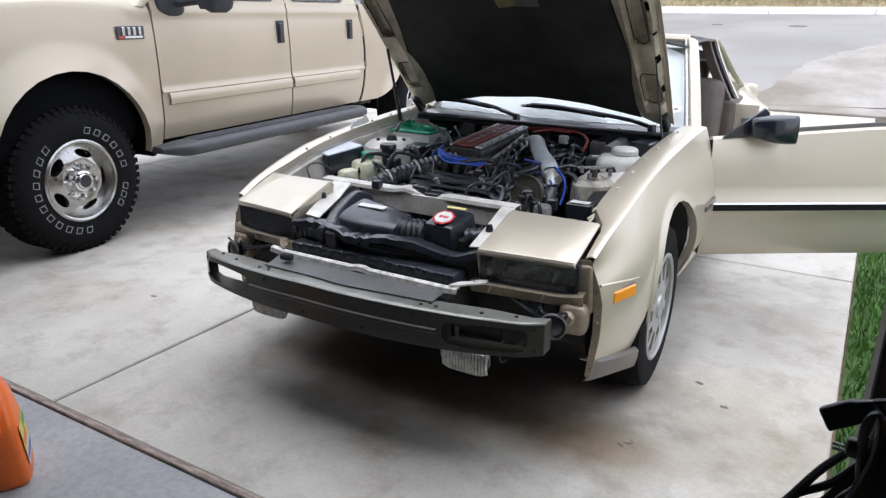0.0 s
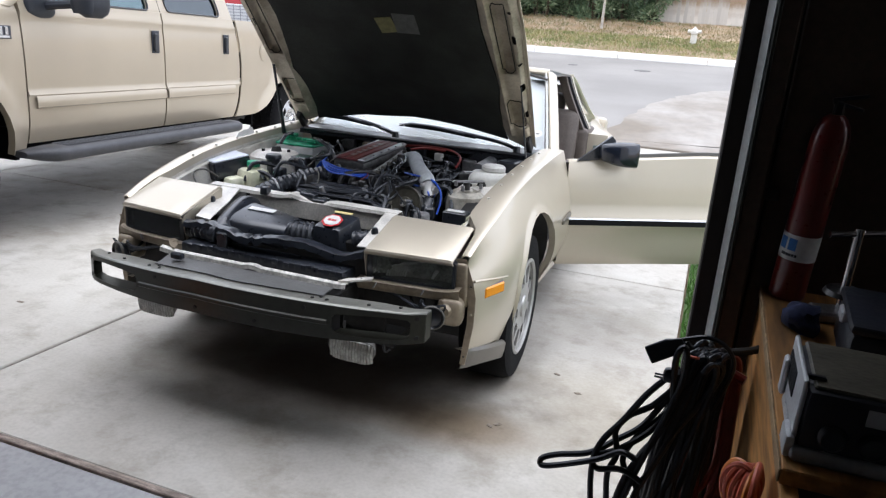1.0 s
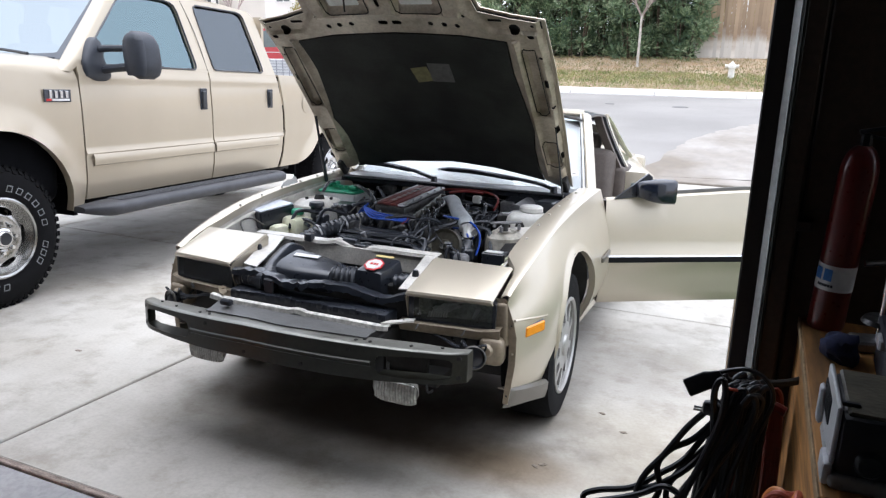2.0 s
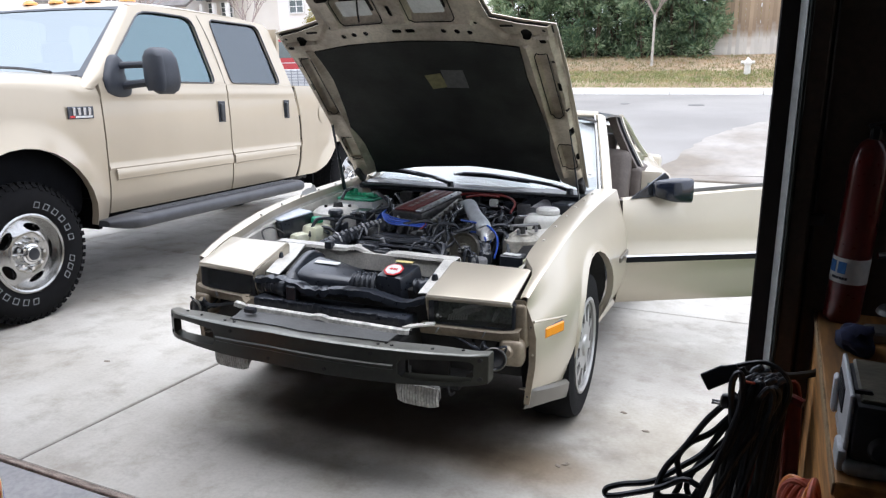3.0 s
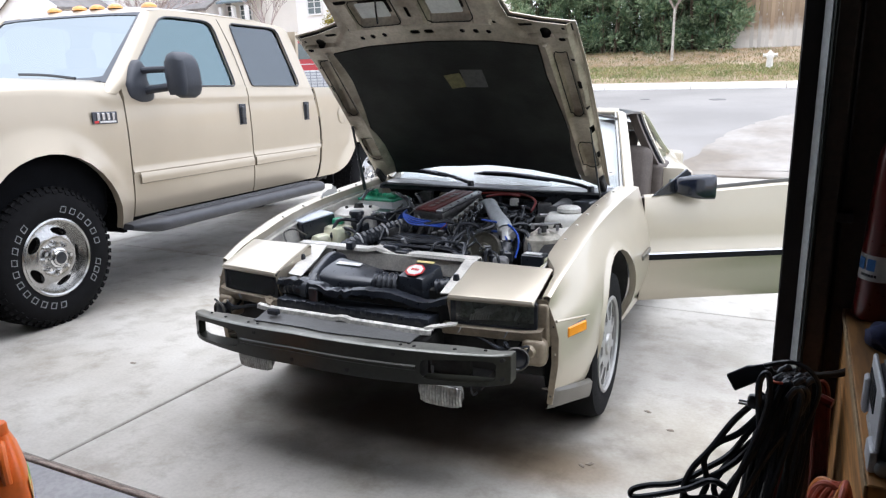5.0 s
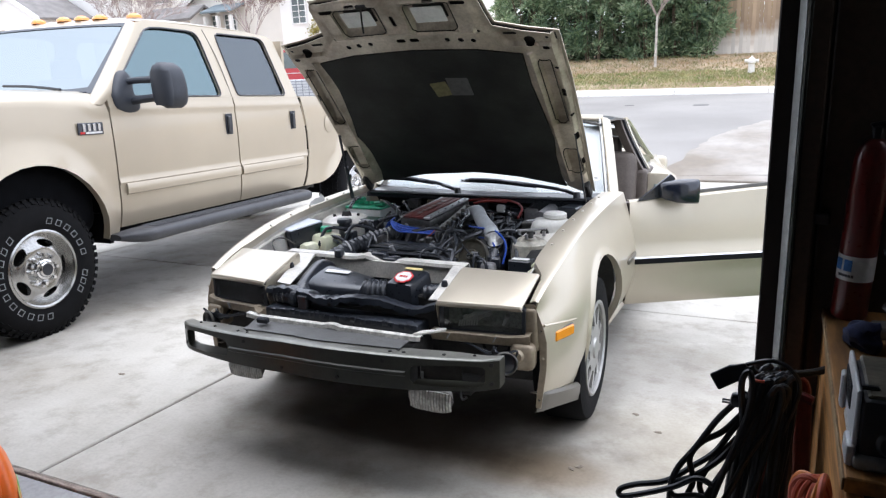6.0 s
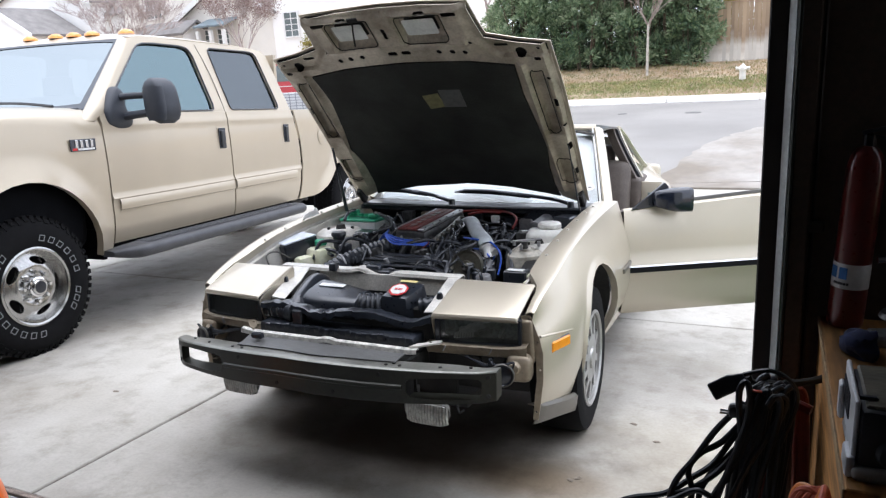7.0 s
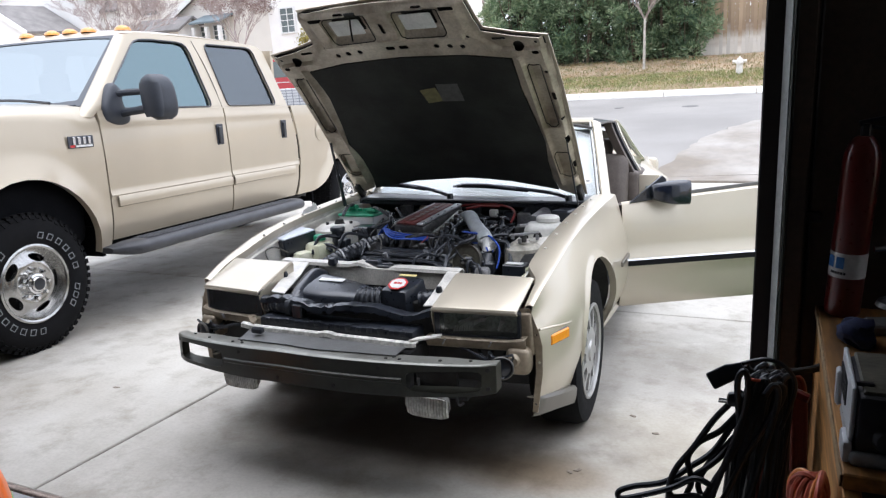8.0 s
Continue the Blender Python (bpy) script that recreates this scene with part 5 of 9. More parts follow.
# heater pipes, loom and boxes along the firewall
for k, (z, r, mt) in enumerate(((0.80, 0.011, HOSE), (0.775, 0.009, HOSE), (0.825, 0.006, BLACK))):
    bm = nb()
    tube(bm, [(-0.42, 0.53, z - 0.02), (-0.30, 0.545, z), (-0.05, 0.55, z + 0.005), (0.12, 0.545, z - 0.01 * k), (0.34, 0.52, z - 0.03)], r, 8)
    part("heater_pipe", bm, mt, car)
for x, y, z, w, d, h, mt in ((0.165, 0.49, 0.795, 0.045, 0.03, 0.04, WHITEP), (0.24, 0.52, 0.775, 0.06, 0.04, 0.06, BLACK), (-0.35, 0.50, 0.80, 0.07, 0.04, 0.05, GREASY), (-0.26, 0.53, 0.79, 0.05, 0.03, 0.06, BARE), (0.05, 0.53, 0.80, 0.06, 0.03, 0.05, BLACK), (0.56, 0.42, 0.80, 0.09, 0.12, 0.07, BLACK), (0.33, 0.50, 0.76, 0.07, 0.05, 0.08, CASTAL), (-0.42, 0.14, 0.72, 0.10, 0.10, 0.10, BLACK), (0.40, 0.30, 0.73, 0.10, 0.09, 0.08, GREASY)):
    part("firewall_box", bx((x, y, z), (w, d, h), 0.006, Matrix.Rotation(rnd.uniform(-0.2, 0.2), 4, "Z")), mt, car)
# looms that lie over the front of the engine
for k in range(9):
    bm = nb()
    y = -0.10 - 0.022 * k
    tube(bm, [(-0.36 + 0.02 * k, y + 0.05, 0.69 - 0.008 * k), (-0.22, y + rnd.uniform(-0.02, 0.03), 0.70 - 0.006 * k), (-0.05, y + rnd.uniform(-0.03, 0.03), 0.705 - 0.007 * k), (0.10, y + rnd.uniform(-0.03, 0.03), 0.70 - 0.006 * k), (0.20, y - 0.02, 0.66)], rnd.uniform(0.005, 0.012), 7)
    part("loom", bm, HOSE if k % 3 else BLACK, car)

# ---- the raised bonnet: skin, pressed inner frame, felt pad, struts ----
HM = plane_frame((0, 0.62, 0.90), (1, 0, 0), (0, -0.81, 0.73)) @ Matrix.Diagonal((1, 1, -1, 1))  # x across, y from the hinge to the nose, z to the painted side
hood_out = [(-0.635, -0.025), (-0.57, 0.004), (-0.45, 0.052), (-0.25, 0.098), (0.0, 0.116), (0.25, 0.099), (0.45, 0.054), (0.57, 0.004), (0.622, -0.035), (0.648, 0.40), (0.662, 0.80), (0.662, 1.082), (0.53, 1.102), (0.405, 1.135), (0.395, 1.20), (0.385, 1.315), (0.20, 1.330), (0.0, 1.336), (-0.20, 1.330), (-0.378, 1.325), (-0.385, 1.20), (-0.395, 1.145), (-0.53, 1.108), (-0.662, 1.090), (-0.662, 0.80), (-0.652, 0.40)]


def dish(bm):
    """The gentle crown across and along the bonnet."""
    for v in bm.verts:
        v.co.z += 0.028 * (1 - (v.co.x / 0.67) ** 2) - 0.03 * max(0, (v.co.y - 0.7) / 0.6) ** 2
        v.co.x -= 0.115 * min(1.0, max(0.0, 1 - v.co.y / 0.9)) ** 1.2 * min(1.0, max(0.0, (-v.co.x - 0.05) / 0.55))
    return bm


def subgrid(outer, holes, t, z, cuts=3):
    """A plate with holes, cut finer so that it can follow the crown."""
    bm = sheet(outer, holes, t, Matrix.Translation((0, 0, z)))
    for axis in (0, 1):
        for k in range(-9, 20):
            c = 0.135 * k / 2 + 0.0013
            co, no = ((c, 0, 0), (1, 0, 0)) if axis == 0 else ((0, c, 0), (0, 1, 0))
            bmesh.ops.bisect_plane(bm, geom=bm.verts[:] + bm.edges[:] + bm.faces[:], plane_co=co, plane_no=no)
    return bm


hood = group("bonnet", car, "raised bonnet with a dusty underside")
bm = dish(subgrid(hood_out, (), 0.004, 0.0))
bm.transform(HM)
part("outer_skin", bm, GOLD, hood, smooth=20)
pad_hole = [(-0.50, 0.985), (-0.30, 1.012), (0.0, 1.022), (0.30, 1.012), (0.495, 0.985), (0.487, 0.80), (0.500, 0.62), (0.515, 0.45), (0.490, 0.30), (0.485, 0.14), (0.500, 0.044), (0.25, 0.105), (0.0, 0.122), (-0.25, 0.104), (-0.500, 0.042), (-0.485, 0.14), (-0.490, 0.30), (-0.515, 0.45), (-0.500, 0.62), (-0.487, 0.80)]
inner_out = [(x * 0.985, 0.012 + y * 0.985) for x, y in hood_out]
holes = {1: [], -1: []}
for sx in (1, -1):
    holes[sx].append(rrect(0.165 * sx - 0.01, 1.215, 0.140, 0.082, 0.012))
    for x, y, r in ((0.535, 1.045, 0.024), (0.300, 1.062, 0.012), (0.245, 1.068, 0.013), (0.185, 1.072, 0.012), (0.34, 1.115, 0.008), (0.62, 0.90, 0.009), (0.625, 0.60, 0.009), (0.61, 1.06, 0.008)):
        holes[sx].append(ring2(x * sx, y, r, n=14))
    for x, y, w, h in ((0.46, 1.085, 0.06, 0.016), (0.60, 1.035 - 0.02, 0.03, 0.02), (0.62, 0.75, 0.018, 0.05), (0.618, 0.45, 0.018, 0.05), (0.612, 0.25, 0.016, 0.05), (0.30, 1.275, 0.07, 0.022), (0.18, 1.290, 0.05, 0.018), (0.032, 1.078, 0.045, 0.022)):
        holes[sx].append(rrect(x * sx, y, w, h, min(w, h) * 0.45, 3))
holes[-1].append(rrect(-0.018, 1.195, 0.018, 0.06, 0.008, 3))


def soft_box(x, y, cx, cy, hw, hh, e):
    """1 inside a rounded box, falling to 0 over e."""
    dx, dy = max(0.0, abs(x - cx) - hw), max(0.0, abs(y - cy) - hh)
    q = max(0.0, 1 - math.hypot(dx, dy) / e)
    return q * q * (3 - 2 * q)


def press(x, y):
    """The pressed relief of the inner frame: bowls, side pans, rolled ridges."""
    u = abs(x + 0.01) if y > 1.12 else abs(x)
    z = 0.029 * soft_box(u, y, 0.165, 1.200, 0.095, 0.066, 0.016)
    z += 0.030 * soft_box(abs(x), y, 0.574, 0.745, 0.022, 0.190, 0.010)
    z += 0.027 * soft_box(abs(x), y, 0.568, 0.255, 0.030, 0.090, 0.012)
    z -= 0.016 * math.exp(-((abs(x) - 0.522) / 0.013) ** 2) * (0.1 < y < 0.99)
    z -= 0.017 * math.exp(-((y - 1.138 + 0.12 * x * x) / 0.016) ** 2) * (abs(x) < 0.33)
    z += 0.022 * max(0.0, min(1.0, (abs(x) - 0.590 - 0.04 * min(1.0, max(0.0, y / 0.7))) / 0.012))
    z += 0.018 * max(0.0, min(1.0, (y - 1.293) / 0.015))
    k = (abs(x) - 0.335 - 0.9 * max(0.0, 1.14 - y)) / 0.03
    return z + 0.014 * max(0.0, min(1.0, k)) * (y > 1.03)


right = [p for p in inner_out if p[0] > 0.01 and p[1] > 0.2]
bm = nb()
for sx in (1, -1):
    loop = [(0.485, 0.14), (0.500, 0.045), (0.560, 0.012), (0.608, -0.012)] + right + [(0.0, 1.327), (0.0, 1.022), (0.30, 1.012), (0.495, 0.985), (0.487, 0.80), (0.500, 0.62), (0.515, 0.45), (0.490, 0.30)]
    sheet([(x * sx, y) for x, y in loop], holes[sx], 0.003, Matrix.Translation((0, 0, -0.034)), bm)
bmesh.ops.remove_doubles(bm, verts=bm.verts[:], dist=0.0005)
for axis, k0, k1 in ((0, -54, 55), (1, 0, 107)):
    for k in range(k0, k1):
        c = 0.0125 * k + 0.0013
        co, no = ((c, 0, 0), (1, 0, 0)) if axis == 0 else ((0, c, 0), (0, 1, 0))
        bmesh.ops.bisect_plane(bm, geom=bm.verts[:] + bm.edges[:] + bm.faces[:], plane_co=co, plane_no=no)
for v in bm.verts:
    v.co.z += press(v.co.x, v.co.y)
bm = dish(bm)
bm.transform(HM)
part("inner_frame", bm, UNDERHOOD, hood, "dusty pressed inner frame with holes", smooth=40)
# dark sealant round the pressed pans and bowls
for sx in (1, -1):
    for loop_, z in ((rrect(0.574 * sx, 0.745, 0.058, 0.395, 0.022, 5), -0.0365), (rrect(0.568 * sx, 0.255, 0.075, 0.19, 0.03, 5), -0.0365), (rrect(0.165 * sx - 0.01, 1.200, 0.205, 0.146, 0.022, 5), -0.0365)):
        q = [Vector((x, y, z + 0.5 * press(x, y))) for x, y in loop_]
        bm = nb()
        tube(bm, q + q[:1], 0.0022, 6, 1, smooth=False)
        bm = dish(bm)
        bm.transform(HM)
        part("sealant", bm, SOOT_SHADE, hood)
# black sheet just under the skin stands for the shade in the holes
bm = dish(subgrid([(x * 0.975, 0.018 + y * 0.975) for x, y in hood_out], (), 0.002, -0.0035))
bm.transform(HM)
part("hole_backing", bm, SOOT_SHADE, hood, smooth=20)
bm = subgrid([(x * 0.99, 0.004 + y * 0.993) for x, y in pad_hole], (), 0.012, -0.042)
for v in bm.verts:
    v.co.z += 0.006 * noise.noise((v.co.x * 4, v.co.y * 4, 3.0)) + (0.003 if v.co.z < -0.03 else 0)
bm = dish(bm)
bm.transform(HM)
part("felt_pad", bm, PAD, hood, "black felt insulation pad", smooth=60)
for x, y, w, h, mt, nm, an in ((0.050, 0.776, 0.082, 0.088, mat("faded_yellow", (0.26, 0.24, 0.11), 0.6, var=0.12, scale=40), "yellow_sticker", 0.16), (0.145, 0.790, 0.105, 0.112, mat("grey_sticker", (0.13, 0.13, 0.125), 0.5, var=0.12, scale=40), "grey_sticker", -0.02)):
    bm = dish(subgrid([(-w / 2, -h / 2), (w / 2, -h / 2), (w / 2, h / 2), (-w / 2, h / 2)], (), 0.002, 0))
    bm.transform(HM @ Matrix.Translation((x, y, -0.0465 + 0.0)) @ Matrix.Rotation(an, 4, "Z"))
    part(nm, bm, mt, hood)
for sx in (1, -1):
    bm = dish(sheet(rrect(0.165 * sx - 0.01, 1.215, 0.142, 0.086, 0.008), (), 0.002, pose(0, 0, -0.028)))
    bm.transform(HM)
    part("vent_plate", bm, mat("pale_vent_plate", (0.88, 0.90, 0.88), 0.5, var=0.06, scale=20) if sx == 1 else bpy.data.materials["pale_vent_plate"], hood, "pale plate in the nose vent")
bm = nb()
tube(bm, [(-0.155, 1.175, -0.06), (-0.135, 1.24, -0.055), (-0.125, 1.285, -0.035)], 0.004, 6)
box(bm, (-0.125, 1.288, -0.034), (0.05, 0.02, 0.010), 0.003)
bm.transform(HM)
part("safety_latch", bm, SOOT_SHADE, hood)
# support struts and stays
for sx, r in ((-1, 0.007), (1, 0.003)):
    a = HM @ Vector((0.615 if sx > 0 else -0.665, 0.46, -0.03))
    bm = nb()
    foot = Vector((0.640 if sx > 0 else -0.690, 0.40, 0.83))
    cyl(bm, foot, a, r, n=10)
    cyl(bm, foot, foot.lerp(a, 0.5), r * 1.5, n=10)
    part("bonnet_strut", bm, BLACK, car)
for sx in (1, -1):
    bm = bx(HM @ Vector((0.60 if sx > 0 else -0.69, 0.03, -0.03)), (0.03, 0.10, 0.05), 0.006, HM.to_3x3().to_4x4())
    part("hinge", bm, SOOT_SHADE, car)

# ---- glass, roof and rear ----
def screen_pt(u, v):
    """The windscreen: u across -1..1, v from the base to the top."""
    x = u * (0.690 - 0.160 * v)
    y = 0.600 + 0.085 * u * u + 0.49 * v
    return Vector((x, y + 0.0, 0.868 + 0.372 * v - 0.012 * u * u * v + 0.02 * math.sin(v * math.pi)))


bm = nb()
loft(bm, [[screen_pt(-1 + 2 * i / 20, j / 8) for i in range(21)] for j in range(9)])
ws = part("windscreen", bm, glass("screen_glass", (0.86, 0.93, 0.98)), car, "windscreen reflecting the sky", smooth=80)
ws.visible_shadow = False
bm = nb()
loft(bm, [[screen_pt(-0.95 + 1.90 * i / 20, 0.04 + 0.91 * j / 8) + Vector((0, 0.03, -0.022 - 0.004 * (i % 2))) for i in range(21)] for j in range(9)])
part("sunshade", thicken(bm, 0.003), mat("cream_sunshade", (0.60, 0.59, 0.57), 0.6, var=0.05, scale=4), ws, "cream folding sunshade behind the glass", smooth=0)
bm = lathe(nb(), [(0.0, 0.0), (0.022, 0.0), (0.022, 0.001), (0.0, 0.001)], plane_frame(screen_pt(0.905, 0.16) + Vector((0, -0.003, 0.003)), (1, 0.1, 0), (0, 0.78, 0.6)), 20)
part("round_sticker", bm, WHITEP, ws, "round white sticker")
bm = bx((0, 0, 0.0014), (0.020, 0.012, 0.001))
bm.transform(plane_frame(screen_pt(0.905, 0.16) + Vector((0, -0.003, 0.003)), (1, 0.1, 0), (0, 0.78, 0.6)))
part("sticker_print", bm, GREY, ws)
for sd in (1, -1):
    secs = []
    for k in range(9):
        v = k / 8
        p = screen_pt(sd, v)
        secs.append([p + Vector((sd * dx, dy, dz)) for dx, dy, dz in ((-0.006, -0.004, 0.003), (0.004, -0.012, 0.012), (0.024, 0.0, 0.010), (0.040, 0.025, -0.004), (0.032, 0.055, -0.02), (-0.01, 0.04, -0.02))])
    part("screen_pillar", loft(nb(), secs, closed=True, ends=True), GOLD, car)
    # black seal at the glass edge
    bm = nb()
    tube(bm, [screen_pt(sd * 0.975, k / 8) + Vector((0, -0.004, 0.004)) for k in range(9)], 0.006, 6, 2)
    part("screen_seal", bm, mat("grey_seal", (0.55, 0.55, 0.53), 0.5, var=0.1, scale=20) if sd == 1 else bpy.data.materials["grey_seal"], car)
# roof with dark removable panels and a centre bar
secs = []
for k in range(9):
    f = k / 8
    y = 1.13 + 0.80 * f
    z = 1.240 + 0.03 * math.sin(f * math.pi * 0.8) - 0.02 * f
    hw = 0.545 - 0.01 * f
    secs.append([(hw * u, y - 0.05 * u * u * (1 - f), z - 0.035 * abs(u) ** 3) for u in [-1 + i / 6 for i in range(13)]])
part("roof", thicken(loft(nb(), secs), 0.012), BLACK, car, "dark removable roof panels")
bm = nb()
tube(bm, [screen_pt(-1 + 2 * i / 12, 1.0) + Vector((0, 0.01, 0.004)) for i in range(13)], 0.022, 8, 2)
part("header_rail", bm, GOLD, car)
for sd in (1, -1):
    # rear quarter: trim, seal and hoop pillar, quarter glass, rear rail, flank
    def hoop(f, dx, dy):
        return (sd * (0.538 + 0.135 * f ** 1.2 + dx), 1.80 + 0.13 * f + dy, 1.205 - 0.33 * f)
    fs_ = strip_x(0, 1, 8)
    part("pillar_trim", loft(nb(), [[hoop(f, dx - 0.02, dy - 0.05 - 0.02 * f) for dx, dy in ((-0.05, 0.0), (0.0, 0.0), (0.004, 0.02), (0.0, 0.05), (-0.05, 0.05))] for f in fs_], closed=True, ends=True), TAN, car)
    part("door_seal", loft(nb(), [[hoop(f, dx - 0.006, dy - 0.008) for dx, dy in ((-0.02, 0.0), (0.004, 0.0), (0.006, 0.014), (-0.02, 0.016))] for f in fs_], closed=True, ends=True), BLACK, car)
    part("hoop_pillar", loft(nb(), [[hoop(f, dx, dy + 0.012) for dx, dy in ((-0.02, 0.0), (0.006, 0.0), (0.008, 0.03), (0.004, 0.06), (-0.02, 0.06))] for f in fs_], closed=True, ends=True), GOLD, car)
    part("quarter_glass", loft(nb(), [[(hoop(f, 0, 0)[0] * (1 - 0.10 * g), 1.87 + 0.12 * f + g * (0.50 - 0.02 * f), 1.195 - 0.32 * f - g * (0.24 - 0.28 * f)) for g in (0, 0.5, 1)] for f in (0, 0.33, 0.66, 1)]), WINDTINT, car)
    bm = nb()
    tube(bm, [(sd * 0.535, 1.84, 1.205), (sd * 0.54, 2.05, 1.14), (sd * 0.575, 2.36, 0.985), (sd * 0.60, 2.55, 0.90)], 0.018, 8)
    part("rear_rail", bm, GOLD, car)
    secs = []
    for y in sorted([1.94, 1.955, 1.97] + [2.33 + 0.37 * math.cos(radians(15 * k)) for k in range(1, 12)] + [2.702, 2.72, 2.9, 3.1, 3.28, 3.36]):
        zb = arch_z(y, r=0.375, c=2.33, zc=0.305, h=0.375, sill=0.27)
        zt = 0.858 + 0.045 * min(1, max(0, (y - 1.98) / 0.5)) - 0.06 * max(0, (y - 3.1) / 0.26) ** 2
        tuck = 0.16 * max(0, (y - 2.05) / 1.2)
        secs.append([(sd * (x - tuck * (0.35 + 0.65 * f)), y, zb + (zt - zb) * f) for x, f in ((0.56, 1.0), (0.640, 0.985), (0.690, 0.93), (0.755, 0.75), (0.830, 0.5), (0.842, 0.25), (0.832, 0.0))])
    part("rear_quarter", thicken(loft(nb(), secs), 0.004), GOLD, car)
    part("sill", bx((0.715 * sd, 1.17, 0.285), (0.09, 1.64, 0.10), 0.02, seg=2), GOLD, car)
    part("wheel_liner", wheel_liner(sd, 2.33, 0.385, 0.385, 0.305), SOOT_SHADE, car)
    # door jamb with its striker, and the trim inside the quarter
    jamb = part("door_jamb", bx((0.735 * sd, 1.925, 0.57), (0.15, 0.02, 0.56), 0.008, seg=2), GOLD, car)
    part("striker", bx((0.745 * sd, 1.912, 0.74), (0.05, 0.012, 0.07), 0.004), mat("dull_jamb_plate", (0.20, 0.25, 0.24), 0.5, 0.3, var=0.1, scale=30) if sd == 1 else bpy.data.materials["dull_jamb_plate"], jamb)
    part("quarter_trim", bx((0.63 * sd, 2.02, 0.72), (0.10, 0.34, 0.32), 0.03, seg=3), TAN, car)
# passenger door (closed)
secs = [[(-x, y, z) for x, z in ((0.72, 0.865), (0.78, 0.84), (0.83, 0.62), (0.838, 0.53), (0.83, 0.42), (0.80, 0.28))] for y in (0.69, 1.0, 1.5, 1.98)]
part("passenger_door", thicken(loft(nb(), secs), 0.02), GOLD, car)
# hatch and tail
secs = []
for k in range(9):
    f = k / 8
    secs.append([((0.520 + 0.03 * f) * u, 1.93 + 1.25 * f, 1.225 - 0.37 * f ** 0.9 - 0.03 * u * u) for u in (-1, -0.6, -0.2, 0.2, 0.6, 1)])
part("hatch_glass", loft(nb(), secs), bpy.data.materials["screen_glass"], car).visible_shadow = False
bm = bx((0, 3.20, 0.80), (1.08, 0.28, 0.05), 0.02, seg=2)
box(bm, (0, 3.33, 0.62), (1.22, 0.10, 0.46), 0.04, seg=2)
part("tail_panel", bm, GOLD, car)
bm = bx((0, 3.22, 0.85), (1.06, 0.14, 0.025), 0.01, seg=2)
box(bm, (0.48, 3.22, 0.83), (0.03, 0.08, 0.05))
box(bm, (-0.48, 3.22, 0.83), (0.03, 0.08, 0.05))
part("rear_spoiler", bm, GOLD, car)
# floor pan and underbody so that nothing shows through
part("floor_pan", bx((0, 1.70, 0.245), (1.46, 3.2, 0.03)), SOOT_SHADE, car)
bm = bx((0, -0.55, 0.31), (1.0, 0.36, 0.03))
box(bm, (0, -0.70, 0.36), (0.9, 0.02, 0.10))
box(bm, (0, 0.0, 0.25), (1.1, 0.10, 0.08), 0.01)
part("undertray", bm, SOOT_SHADE, car)
for sd in (1, -1):
    part("suspension_arm", cyl(nb(), (0.1 * sd, 0.0, 0.24), (0.68 * sd, 0.0, 0.26), 0.022, n=10), SOOT_SHADE, car)
    part("tow_eye", tube(nb(), [(0.15 * sd, -0.70, 0.36), (0.18 * sd, -0.76, 0.345), (0.25 * sd, -0.78, 0.375)], 0.012, 8), SOOT_SHADE, car)
bm = nb()
tube(bm, [(0.50, -0.80, 0.38), (0.505, -0.83, 0.345), (0.515, -0.835, 0.325), (0.53, -0.83, 0.335)], 0.004, 7)
part("tow_hook", bm, SOOT_SHADE, car)

# wipers
for x0, x1 in ((-0.60, -0.13), (-0.11, 0.53)):
    w = group("wiper", car, "black wiper arm and blade")
    span = x1 - x0
    bm = nb()
    tube(bm, [(x1 + 0.02, 0.55, 0.874), (x1 - 0.06, 0.575, 0.892), (x0 + 0.72 * span, 0.600, 0.904), (x0 + 0.5 * span, 0.625, 0.915), (x0 + 0.30 * span, 0.645, 0.922)], 0.010, 6)
    cyl(bm, (x1 + 0.02, 0.55, 0.855), (x1 + 0.02, 0.55, 0.888), 0.020, 0.016, n=14)
    box(bm, (x1 - 0.03, 0.565, 0.886), (0.10, 0.026, 0.014), 0.004, Matrix.Rotation(0.22, 4, "Y"))
    part("arm", bm, BLACK, w)
    for k in range(3):
        bm = nb()
        a, b = x0 - 0.03 + 0.03 * k, x0 + (0.66 - 0.05 * k) * span
        tube(bm, [(a, 0.668 - 0.011 * k, 0.912 + 0.007 * k), ((a + b) / 2, 0.650 - 0.011 * k, 0.911 + 0.008 * k), (b, 0.622 - 0.011 * k, 0.897 + 0.007 * k)], 0.0065 if k else 0.008, 6)
        part("blade" if k == 0 else "blade_frame", bm, RUBBER if k == 0 else BLACK, w)

# interior: dashboard, wheel, seats
part("dashboard", bx((0, 0.92, 0.775), (1.20, 0.30, 0.14), 0.05, seg=3), TAN, car)
bm = lathe(nb(), [(0.175 + 0.013 * math.cos(a), 0.013 * math.sin(a)) for a in (2 * math.pi * k / 10 for k in range(10))], plane_frame((0.35, 1.14, 0.83), (1, 0, 0), (0, 0.35, 1)), 32, closed=True)
for k in range(3):
    a = math.pi / 2 + 2.09 * k
    cyl(bm, (0.35, 1.13, 0.83), (0.35 + 0.17 * math.cos(a), 1.14 + 0.05 * math.sin(a), 0.83 + 0.16 * math.sin(a)), 0.012, n=8)
part("steering_wheel", bm, BLACK, car)
